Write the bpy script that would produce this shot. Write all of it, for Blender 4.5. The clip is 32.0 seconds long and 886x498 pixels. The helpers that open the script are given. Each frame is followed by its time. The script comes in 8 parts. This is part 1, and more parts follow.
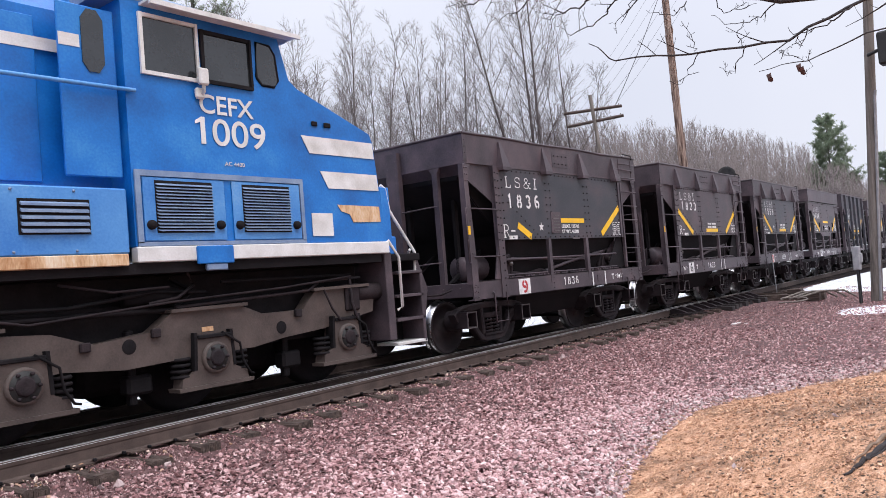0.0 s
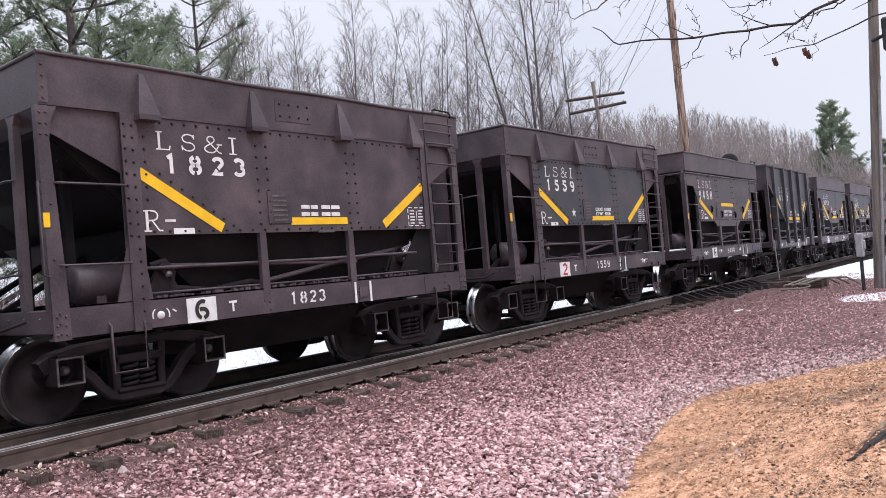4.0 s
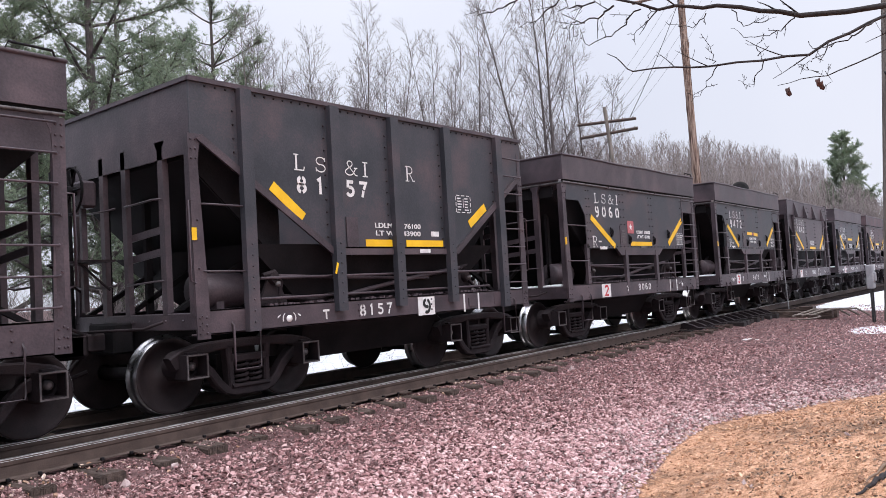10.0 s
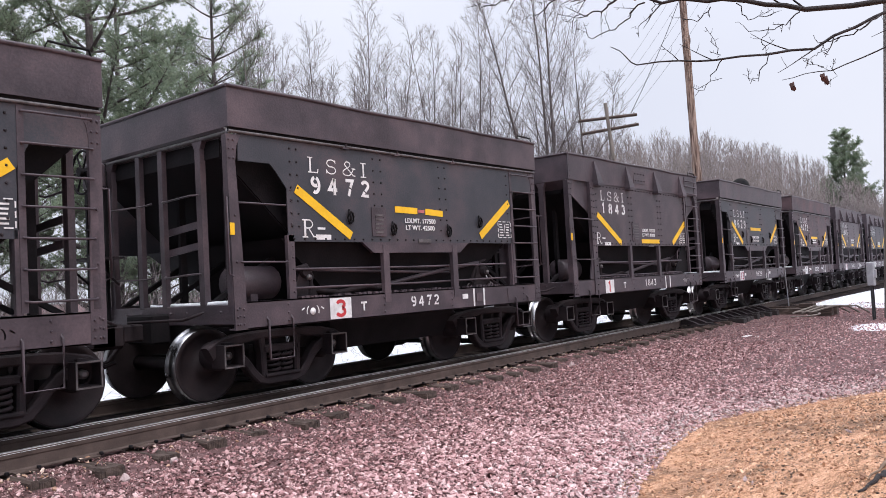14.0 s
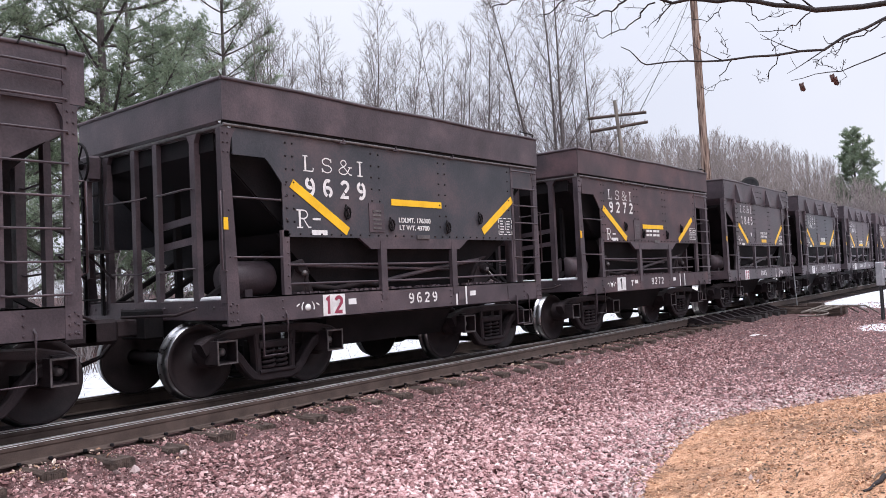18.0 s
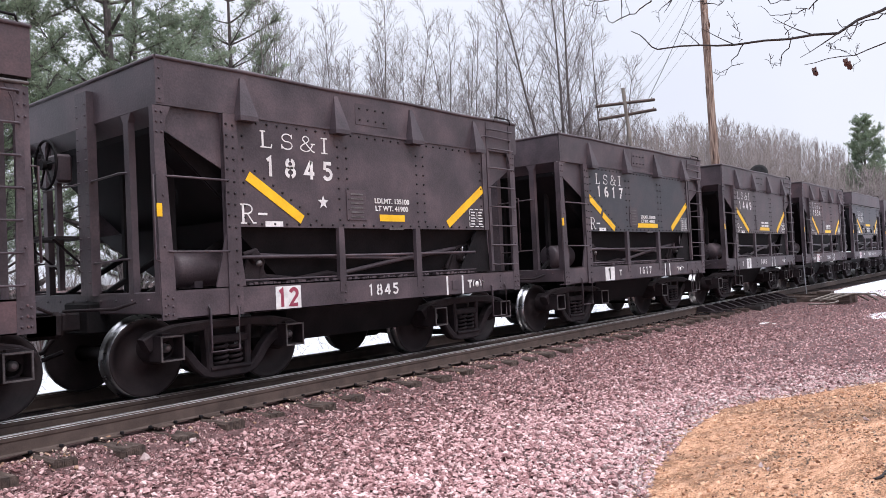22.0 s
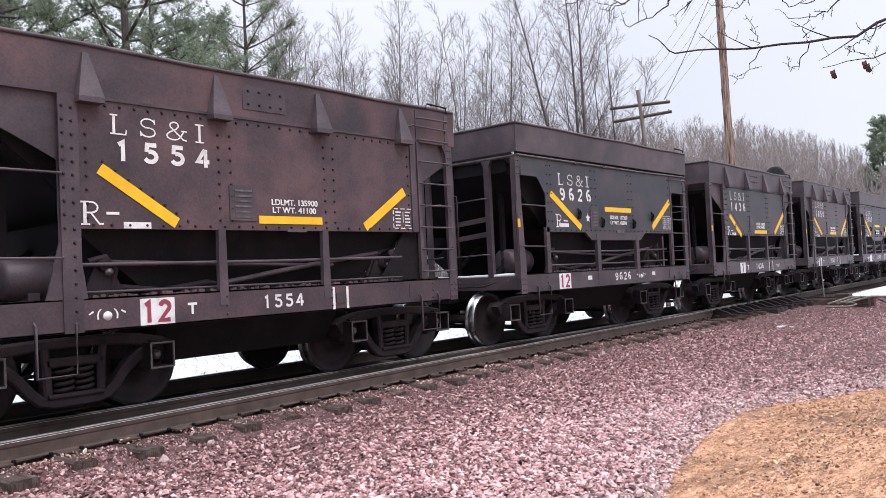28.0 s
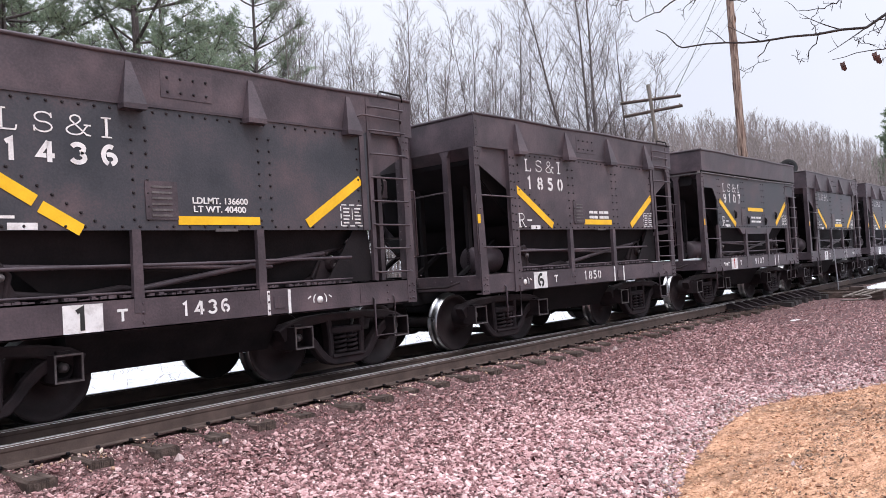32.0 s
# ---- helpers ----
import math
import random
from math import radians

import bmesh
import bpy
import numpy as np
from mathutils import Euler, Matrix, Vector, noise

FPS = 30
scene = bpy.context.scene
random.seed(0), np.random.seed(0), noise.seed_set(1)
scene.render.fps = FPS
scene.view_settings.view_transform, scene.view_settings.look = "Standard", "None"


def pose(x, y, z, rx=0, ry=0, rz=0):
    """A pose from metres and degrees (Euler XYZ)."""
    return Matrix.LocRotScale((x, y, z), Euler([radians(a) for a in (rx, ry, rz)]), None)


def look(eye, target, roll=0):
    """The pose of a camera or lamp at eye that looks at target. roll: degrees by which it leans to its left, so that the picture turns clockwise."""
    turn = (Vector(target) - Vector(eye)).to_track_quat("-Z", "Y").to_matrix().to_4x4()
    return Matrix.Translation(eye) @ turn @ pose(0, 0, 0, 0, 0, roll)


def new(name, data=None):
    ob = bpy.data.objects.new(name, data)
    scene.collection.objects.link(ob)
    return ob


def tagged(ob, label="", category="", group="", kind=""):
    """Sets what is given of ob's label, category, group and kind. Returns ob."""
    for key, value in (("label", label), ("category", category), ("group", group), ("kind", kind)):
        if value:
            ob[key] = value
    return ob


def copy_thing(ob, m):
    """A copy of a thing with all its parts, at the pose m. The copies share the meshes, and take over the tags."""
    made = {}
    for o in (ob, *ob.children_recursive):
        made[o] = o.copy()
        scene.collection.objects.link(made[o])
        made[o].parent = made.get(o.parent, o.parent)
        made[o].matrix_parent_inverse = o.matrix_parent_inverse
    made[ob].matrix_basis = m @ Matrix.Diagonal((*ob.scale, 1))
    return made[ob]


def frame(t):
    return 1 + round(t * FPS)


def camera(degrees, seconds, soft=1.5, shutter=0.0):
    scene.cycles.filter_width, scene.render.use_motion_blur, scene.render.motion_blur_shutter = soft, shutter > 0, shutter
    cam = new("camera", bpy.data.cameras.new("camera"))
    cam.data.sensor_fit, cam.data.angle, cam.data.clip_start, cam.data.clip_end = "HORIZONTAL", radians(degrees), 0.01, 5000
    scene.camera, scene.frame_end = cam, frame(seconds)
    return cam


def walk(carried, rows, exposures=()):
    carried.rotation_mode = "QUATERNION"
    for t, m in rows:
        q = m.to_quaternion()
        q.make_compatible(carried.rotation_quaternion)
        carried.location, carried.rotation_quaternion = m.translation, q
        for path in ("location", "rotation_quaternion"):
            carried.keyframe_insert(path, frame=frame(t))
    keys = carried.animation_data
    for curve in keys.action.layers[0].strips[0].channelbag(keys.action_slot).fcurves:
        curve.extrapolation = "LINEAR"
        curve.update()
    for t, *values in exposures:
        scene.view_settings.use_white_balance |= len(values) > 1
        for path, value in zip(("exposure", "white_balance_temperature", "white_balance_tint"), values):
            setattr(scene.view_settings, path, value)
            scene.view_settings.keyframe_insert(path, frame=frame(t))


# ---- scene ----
cam = camera(59.15, 32.0, soft=0.8, shutter=0.0)

# the path: seconds, place, heading from the track's direction, upward pitch, roll
PATH = [
    (0, -0.007, -8.556, 1.228, 38.30, 2.07, -4.68),
    (0.5, -0.009, -8.557, 1.224, 38.38, 2.11, -4.82),
    (1, -0.005, -8.554, 1.225, 38.43, 2.01, -4.86),
    (1.5, -0.007, -8.555, 1.224, 38.46, 1.90, -4.87),
    (2, 0.000, -8.557, 1.224, 38.50, 1.74, -4.81),
    (2.5, -0.002, -8.553, 1.218, 38.48, 1.61, -4.83),
    (3, 0.001, -8.546, 1.219, 38.46, 1.44, -4.80),
    (3.5, 0.001, -8.544, 1.219, 38.50, 1.28, -4.81),
    (5.5, 0.018, -8.530, 1.215, 38.55, 1.24, -4.38),
    (6, 0.013, -8.531, 1.215, 38.49, 1.59, -4.20),
    (6.5, 0.007, -8.539, 1.214, 38.50, 2.02, -4.00),
    (7, -0.002, -8.546, 1.219, 38.56, 2.34, -3.90),
    (7.5, -0.008, -8.548, 1.219, 38.64, 2.55, -3.83),
    (8, -0.004, -8.546, 1.220, 38.74, 2.62, -3.75),
    (8.5, -0.006, -8.550, 1.220, 38.83, 2.65, -3.66),
    (9, 0.000, -8.538, 1.222, 38.87, 2.66, -3.56),
    (9.5, -0.009, -8.542, 1.220, 38.97, 2.68, -3.35),
    (10, -0.010, -8.539, 1.220, 39.02, 2.76, -3.29),
    (10.5, -0.016, -8.541, 1.218, 39.08, 2.88, -3.32),
    (11, -0.011, -8.541, 1.219, 39.11, 3.01, -3.40),
    (11.5, -0.022, -8.549, 1.225, 39.10, 3.12, -3.45),
    (12, -0.023, -8.551, 1.226, 39.05, 3.19, -3.42),
    (12.5, -0.023, -8.541, 1.224, 38.95, 3.17, -3.37),
    (13, -0.017, -8.529, 1.217, 38.92, 3.04, -3.27),
    (13.5, -0.002, -8.521, 1.218, 38.94, 2.75, -3.13),
    (14, 0.005, -8.515, 1.214, 39.02, 2.45, -3.06),
    (14.5, 0.005, -8.515, 1.210, 39.13, 2.18, -3.05),
    (16.5, -0.018, -8.529, 1.218, 39.41, 2.26, -2.82),
    (17, -0.024, -8.530, 1.221, 39.41, 2.33, -2.75),
    (17.5, -0.025, -8.532, 1.221, 39.49, 2.31, -2.62),
    (18, -0.028, -8.531, 1.218, 39.59, 2.20, -2.57),
    (18.5, -0.026, -8.524, 1.213, 39.71, 2.03, -2.54),
    (19, -0.024, -8.514, 1.208, 39.85, 1.82, -2.51),
    (19.5, -0.019, -8.515, 1.208, 40.03, 1.63, -2.58),
    (20, -0.011, -8.509, 1.206, 40.14, 1.56, -2.59),
    (20.5, -0.010, -8.512, 1.213, 40.20, 1.52, -2.64),
    (21, -0.010, -8.516, 1.209, 40.20, 1.58, -2.70),
    (21.5, -0.015, -8.516, 1.212, 40.19, 1.53, -2.70),
    (22, -0.017, -8.512, 1.210, 40.17, 1.42, -2.68),
    (22.5, -0.012, -8.504, 1.209, 40.17, 1.24, -2.63),
    (23, -0.008, -8.499, 1.204, 40.23, 1.09, -2.60),
    (23.5, -0.010, -8.503, 1.206, 40.32, 1.03, -2.53),
    (24, -0.016, -8.503, 1.208, 40.40, 1.15, -2.55),
    (24.5, -0.029, -8.512, 1.211, 40.46, 1.39, -2.60),
    (25, -0.037, -8.517, 1.216, 40.49, 1.62, -2.62),
    (25.5, -0.034, -8.519, 1.216, 40.57, 1.78, -2.64),
    (27.5, -0.032, -8.511, 1.218, 41.07, 1.63, -2.64),
    (28, -0.044, -8.511, 1.217, 41.19, 1.66, -2.70),
    (28.5, -0.052, -8.508, 1.216, 41.30, 1.65, -2.84),
    (29, -0.044, -8.506, 1.212, 41.50, 1.66, -2.94),
    (29.5, -0.033, -8.506, 1.219, 41.66, 1.62, -3.16),
    (30, -0.035, -8.516, 1.222, 41.78, 1.61, -3.34),
    (30.5, -0.033, -8.518, 1.219, 41.87, 1.58, -3.41),
    (31, -0.032, -8.516, 1.217, 41.93, 1.53, -3.44),
    (31.5, -0.042, -8.520, 1.218, 41.99, 1.49, -3.43),
    (32, -0.048, -8.528, 1.217, 42.06, 1.51, -3.36),
]


def eye_pose(x, y, z, heading, pitch, roll):
    h, p = radians(heading), radians(pitch)
    ahead = Vector((math.cos(p) * math.cos(h), math.cos(p) * math.sin(h), math.sin(p)))
    return look((x, y, z), Vector((x, y, z)) + ahead, roll)


walk(cam, [(r[0], eye_pose(*r[1:])) for r in PATH], [(0, 0.0), (14, 0.02), (19, 0.08), (24, 0.13), (32, 0.13)])

# how far the train has rolled: seconds, metres
TRAVEL = [
    (0, 0.00), (1, 3.41), (2, 6.81), (3, 10.23), (3.5, 11.96), (5.5, 18.87), (6, 20.60), (7, 24.07), (8, 27.58), (9, 31.11), (10, 34.66),
    (11, 38.22), (12, 41.81), (13, 45.45), (14, 49.14), (14.5, 50.99), (16.5, 58.44), (17, 60.31), (18, 64.13), (19, 67.99), (20, 71.87),
    (21, 75.76), (22, 79.65), (23, 83.56), (24, 87.52), (25, 91.53), (25.5, 93.55), (27.5, 101.68), (28, 103.71), (29, 107.75), (30, 111.75),
    (31, 115.71), (32, 119.62),
]


def rolled(t):
    return float(np.interp(t, [r[0] for r in TRAVEL], [r[1] for r in TRAVEL]))


def track_y(x):
    """The track runs straight past the camera and bends slightly away beyond the turnout."""
    if x < 17:
        return 0.0
    return 0.036 * (x - 17) ** 2 / 12 if x < 23 else 0.108 + 0.036 * (x - 23)


# ---- sky and sun: a bright overcast late-winter day ----
world = bpy.data.worlds.new("overcast_sky")
scene.world = world
world.use_nodes = True
wn, wl = world.node_tree.nodes, world.node_tree.links
wn.clear()
w_out, w_bg = wn.new("ShaderNodeOutputWorld"), wn.new("ShaderNodeBackground")
w_sky, w_mix, w_tc = wn.new("ShaderNodeTexSky"), wn.new("ShaderNodeMix"), wn.new("ShaderNodeTexCoord")
w_noise, w_ramp = wn.new("ShaderNodeTexNoise"), wn.new("ShaderNodeValToRGB")
w_sky.sky_type, w_sky.sun_disc = "NISHITA", False
w_sky.sun_elevation, w_sky.sun_rotation = radians(62), radians(199)
w_mix.data_type, w_mix.inputs[0].default_value = "RGBA", 0.94
w_noise.inputs["Scale"].default_value, w_noise.inputs["Detail"].default_value = 1.6, 4
w_ramp.color_ramp.elements[0].color, w_ramp.color_ramp.elements[0].position = (7.3, 7.6, 8.9, 1), 0.3
w_ramp.color_ramp.elements[1].color, w_ramp.color_ramp.elements[1].position = (8.4, 8.6, 9.75, 1), 0.7
wl.new(w_tc.outputs["Generated"], w_noise.inputs["Vector"])
wl.new(w_noise.outputs["Fac"], w_ramp.inputs["Fac"])
wl.new(w_sky.outputs["Color"], w_mix.inputs[6])
wl.new(w_ramp.outputs["Color"], w_mix.inputs[7])
# an overcast sky grows brighter from the horizon to the zenith
w_sep, w_up, w_grow, w_vec = wn.new("ShaderNodeSeparateXYZ"), wn.new("ShaderNodeMath"), wn.new("ShaderNodeMath"), wn.new("ShaderNodeVectorMath")
w_up.operation, w_up.inputs[1].default_value = "MAXIMUM", 0.0
w_cube = wn.new("ShaderNodeMath")
w_cube.operation, w_cube.inputs[1].default_value = "POWER", 3.0
w_grow.operation, w_grow.inputs[1].default_value, w_grow.inputs[2].default_value = "MULTIPLY_ADD", 2.3, 0.95
w_vec.operation = "SCALE"
wl.new(w_tc.outputs["Generated"], w_sep.inputs[0])
wl.new(w_sep.outputs["Z"], w_up.inputs[0])
wl.new(w_up.outputs[0], w_cube.inputs[0])
wl.new(w_cube.outputs[0], w_grow.inputs[0])
wl.new(w_mix.outputs[2], w_vec.inputs[0])
wl.new(w_grow.outputs[0], w_vec.inputs["Scale"])
wl.new(w_vec.outputs[0], w_bg.inputs["Color"])
w_bg.inputs["Strength"].default_value = 0.107
wl.new(w_bg.outputs["Background"], w_out.inputs["Surface"])

sun = new("sun", bpy.data.lights.new("sun", "SUN"))
sun.data.energy, sun.data.angle, sun.data.color = 2.3, radians(40), (1.0, 0.97, 0.95)
sun.matrix_world = look((-2, -15, 34), (4, 2, 0))


# ---- materials ----
def ramp_node(nt, stops):
    r = nt.nodes.new("ShaderNodeValToRGB")
    el = r.color_ramp.elements
    while len(el) < len(stops):
        el.new(0.5)
    for e, (pos, col) in zip(el, stops):
        e.position, e.color = pos, (*col, 1)
    return r


def surface(name, stops, scale=4.0, rough=0.8, metal=0.0, bump=0.3, bump_scale=60.0, detail=6, stretch=None, island=0.0, spec=0.4, obj_random=0.0, rough_var=0.12):
    """Colour through two scales of noise, with a fine bump and uneven gloss."""
    m = bpy.data.materials.new(name)
    m.use_nodes = True
    nt = m.node_tree
    n, l = nt.nodes, nt.links
    bsdf = n["Principled BSDF"]
    tc = n.new("ShaderNodeTexCoord")
    own, move = n.new("ShaderNodeObjectInfo"), n.new("ShaderNodeVectorMath")
    move.operation, move.inputs[1].default_value = "MULTIPLY_ADD", (31.0, 57.0, 43.0)
    l.new(own.outputs["Random"], move.inputs[0])
    l.new(tc.outputs["Object"], move.inputs[2])
    vec = move.outputs["Vector"]
    if stretch:
        mp = n.new("ShaderNodeMapping")
        mp.inputs["Scale"].default_value = stretch
        l.new(vec, mp.inputs["Vector"])
        vec = mp.outputs["Vector"]
    big, fine = n.new("ShaderNodeTexNoise"), n.new("ShaderNodeTexNoise")
    big.inputs["Scale"].default_value, big.inputs["Detail"].default_value = scale, detail
    fine.inputs["Scale"].default_value, fine.inputs["Detail"].default_value = bump_scale, 4
    l.new(vec, big.inputs["Vector"])
    l.new(vec, fine.inputs["Vector"])
    mix = n.new("ShaderNodeMath")
    mix.operation, mix.inputs[1].default_value = "MULTIPLY_ADD", 0.3
    sub = n.new("ShaderNodeMath")
    sub.operation, sub.inputs[1].default_value = "MULTIPLY_ADD", 0.85
    sub.inputs[2].default_value = -0.08
    l.new(fine.outputs["Fac"], mix.inputs[0])
    l.new(big.outputs["Fac"], sub.inputs[0])
    l.new(sub.outputs[0], mix.inputs[2])
    fac = mix.outputs[0]
    if island or obj_random:
        rnd = n.new("ShaderNodeNewGeometry") if island else n.new("ShaderNodeObjectInfo")
        add = n.new("ShaderNodeMath")
        add.operation, add.inputs[1].default_value = "MULTIPLY_ADD", island or obj_random
        off = n.new("ShaderNodeMath")
        off.operation, off.inputs[1].default_value = "SUBTRACT", (island or obj_random) / 2
        l.new(rnd.outputs["Random Per Island" if island else "Random"], add.inputs[0])
        l.new(fac, add.inputs[2])
        l.new(add.outputs[0], off.inputs[0])
        fac = off.outputs[0]
    r = ramp_node(nt, stops)
    l.new(fac, r.inputs["Fac"])
    l.new(r.outputs["Color"], bsdf.inputs["Base Color"])
    rr = n.new("ShaderNodeMapRange")
    rr.inputs["To Min"].default_value, rr.inputs["To Max"].default_value = max(0.05, rough - rough_var), min(1, rough + rough_var)
    l.new(big.outputs["Fac"], rr.inputs["Value"])
    l.new(rr.outputs["Result"], bsdf.inputs["Roughness"])
    bsdf.inputs["Metallic"].default_value = metal
    bsdf.inputs["Specular IOR Level"].default_value = spec
    if bump:
        b = n.new("ShaderNodeBump")
        b.inputs["Strength"].default_value, b.inputs["Distance"].default_value = bump, 0.02
        l.new(fine.outputs["Fac"], b.inputs["Height"])
        l.new(b.outputs["Normal"], bsdf.inputs["Normal"])
    return m


M_CAR = surface("ore_dusted_brown_steel", [(0.3, (0.037, 0.029, 0.035)), (0.5, (0.065, 0.050, 0.059)), (0.7, (0.112, 0.082, 0.092))], 2.2, 0.46, 0, 0.15, 45, spec=0.35)
M_CAR_BLACK = surface("faded_black_car_paint", [(0.34, (0.028, 0.031, 0.039)), (0.5, (0.046, 0.046, 0.056)), (0.62, (0.072, 0.058, 0.067)), (0.78, (0.112, 0.08, 0.087))], 1.6, 0.5, 0, 0.1, 50, spec=0.4)
M_CAR_RUST = surface("rusty_red_car_paint", [(0.3, (0.034, 0.027, 0.033)), (0.48, (0.064, 0.043, 0.050)), (0.66, (0.112, 0.068, 0.074))], 1.8, 0.6, 0, 0.15, 45)
# near-black steel; shade inside and under the train is put into this colour
M_DARK = surface("dark_steel_with_shade", [(0.3, (0.006, 0.006, 0.007)), (0.7, (0.018, 0.015, 0.017))], 3, 0.75, 0, 0.15, 40, spec=0.12)
M_TRUCK = surface("grimy_cast_steel", [(0.3, (0.011, 0.0088, 0.011)), (0.7, (0.036, 0.026, 0.029))], 5, 0.7, 0, 0.25, 70, spec=0.2)
M_WHEEL = surface("brown_wheel_steel", [(0.3, (0.012, 0.009, 0.0105)), (0.7, (0.033, 0.024, 0.026))], 4, 0.6, 0.0, 0.1, 60, spec=0.2)
M_TREAD = surface("polished_tread_steel", [(0.3, (0.25, 0.25, 0.26)), (0.7, (0.5, 0.5, 0.52))], 8, 0.3, 1.0, 0.05, 90)
M_RAIL = surface("rusty_rail_steel", [(0.3, (0.042, 0.027, 0.022)), (0.7, (0.088, 0.06, 0.051))], 6, 0.75, 0, 0.2, 80)
M_RAILTOP = surface("polished_rail_head", [(0.3, (0.4, 0.385, 0.38)), (0.7, (0.62, 0.6, 0.59))], 5, 0.32, 0.8, 0.03, 90)
M_RIVET = surface("dark_rivet_heads", [(0.3, (0.014, 0.012, 0.014)), (0.7, (0.034, 0.027, 0.031))], 6, 0.5, 0, 0.1, 60, spec=0.3)
M_TIE = surface("weathered_creosoted_timber", [(0.3, (0.03, 0.021, 0.018)), (0.55, (0.085, 0.06, 0.051)), (0.78, (0.18, 0.135, 0.118))], 7, 0.9, 0, 0.5, 60, stretch=(3, 0.6, 3))
M_WHITE = surface("flaking_white_stencil_paint", [(0.2, (0.45, 0.42, 0.42)), (0.5, (0.72, 0.71, 0.71)), (0.8, (0.82, 0.81, 0.81))], 9, 0.7, 0, 0.1, 60)
M_YELLOW = surface("yellow_reflective_tape", [(0.3, (0.75, 0.42, 0.01)), (0.7, (0.92, 0.56, 0.02))], 5, 0.45, 0, 0.05, 60)
M_RED = surface("red_stencil_paint", [(0.3, (0.38, 0.025, 0.03)), (0.7, (0.55, 0.05, 0.06))], 7, 0.6, 0, 0.05, 60)
M_MAGENTA = surface("dull_purple_red_stencil_paint", [(0.3, (0.22, 0.03, 0.06)), (0.7, (0.34, 0.06, 0.1))], 7, 0.6, 0, 0.05, 60)
M_FADED_RED = surface("faded_red_decal", [(0.3, (0.36, 0.07, 0.085)), (0.7, (0.52, 0.17, 0.18))], 9, 0.6, 0, 0.05, 60)
M_BLACKTXT = surface("black_stencil_paint", [(0.3, (0.01, 0.01, 0.01)), (0.7, (0.03, 0.03, 0.03))], 7, 0.6, 0, 0.05, 60)
M_BLUE = surface("scuffed_blue_paint", [(0.3, (0.002, 0.092, 0.34)), (0.55, (0.004, 0.155, 0.52)), (0.82, (0.05, 0.27, 0.6))], 1.7, 0.38, 0, 0.06, 40, spec=0.5)
M_BLUE_PALE = surface("faded_pale_blue_paint", [(0.3, (0.03, 0.17, 0.5)), (0.55, (0.08, 0.27, 0.6)), (0.75, (0.2, 0.38, 0.62))], 1.6, 0.45, 0, 0.06, 40, spec=0.5)
M_GREYFRAME = surface("greyed_blue_door_frame", [(0.3, (0.12, 0.19, 0.33)), (0.7, (0.24, 0.32, 0.45))], 5, 0.5, 0, 0.05, 60)
M_LWHITE = surface("dirty_white_paint", [(0.3, (0.5, 0.49, 0.47)), (0.7, (0.75, 0.75, 0.75))], 4, 0.5, 0, 0.05, 60)
M_RUSTSTRIP = surface("rust_stained_cream_strip", [(0.35, (0.35, 0.15, 0.05)), (0.55, (0.62, 0.42, 0.25)), (0.75, (0.75, 0.68, 0.55))], 6, 0.6, 0, 0.1, 60, stretch=(1, 1, 0.3))
M_LOCOFRAME = surface("brown_bogie_casting", [(0.3, (0.042, 0.031, 0.028)), (0.7, (0.105, 0.08, 0.071))], 3, 0.6, 0, 0.12, 55)
M_GLASS = surface("dark_cab_glass", [(0.3, (0.012, 0.014, 0.016)), (0.7, (0.03, 0.035, 0.04))], 2, 0.08, 0, 0.0, 30, spec=0.8, rough_var=0.03)
M_STONE = surface("pink_taconite_ballast", [(0.14, (0.10, 0.047, 0.048)), (0.36, (0.36, 0.195, 0.195)), (0.62, (0.6, 0.385, 0.38)), (0.92, (0.8, 0.62, 0.61))], 9, 0.9, 0, 0.4, 70, island=0.55)
M_REDSTONE = surface("dusty_red_ballast", [(0.14, (0.08, 0.037, 0.037)), (0.4, (0.24, 0.118, 0.118)), (0.65, (0.44, 0.25, 0.247)), (0.93, (0.68, 0.49, 0.48))], 9, 0.9, 0, 0.4, 70, island=0.7)
M_STONE_GREY = surface("pale_grey_ballast", [(0.15, (0.24, 0.17, 0.165)), (0.5, (0.46, 0.355, 0.345)), (0.85, (0.66, 0.55, 0.53))], 9, 0.9, 0, 0.4, 70, island=0.7)
M_FINE = surface("dark_red_fine_gravel", [(0.12, (0.052, 0.026, 0.026)), (0.42, (0.155, 0.078, 0.078)), (0.68, (0.3, 0.17, 0.168)), (0.93, (0.6, 0.44, 0.425))], 9, 0.9, 0, 0.4, 70, island=0.8)
M_SNOW = surface("old_granular_snow", [(0.25, (0.62, 0.64, 0.68)), (0.5, (0.82, 0.84, 0.88)), (0.8, (0.9, 0.91, 0.93))], 3, 0.75, 0, 0.5, 25)
M_BARK = surface("grey_brown_bark", [(0.3, (0.055, 0.046, 0.047)), (0.55, (0.115, 0.096, 0.096)), (0.8, (0.2, 0.172, 0.17))], 9, 0.9, 0, 0.6, 40, stretch=(3, 3, 0.6))
M_TWIG = surface("grey_winter_twigs", [(0.3, (0.105, 0.088, 0.09)), (0.7, (0.21, 0.182, 0.186))], 3, 0.9, 0, 0, 30)
# twig grey made paler, so distance haze is part of the colour
M_HAZE = surface("haze_paled_far_twigs", [(0.3, (0.12, 0.1, 0.098)), (0.7, (0.25, 0.215, 0.21))], 0.3, 0.95, 0, 0, 30)
M_PALEBARK = surface("pale_aspen_bark", [(0.3, (0.12, 0.105, 0.1)), (0.55, (0.22, 0.195, 0.185)), (0.8, (0.33, 0.3, 0.285))], 5, 0.85, 0, 0.4, 40)
M_BRANCH = surface("dark_wet_branch_bark", [(0.3, (0.013, 0.0105, 0.0115)), (0.7, (0.042, 0.034, 0.035))], 12, 0.85, 0, 0.5, 60)
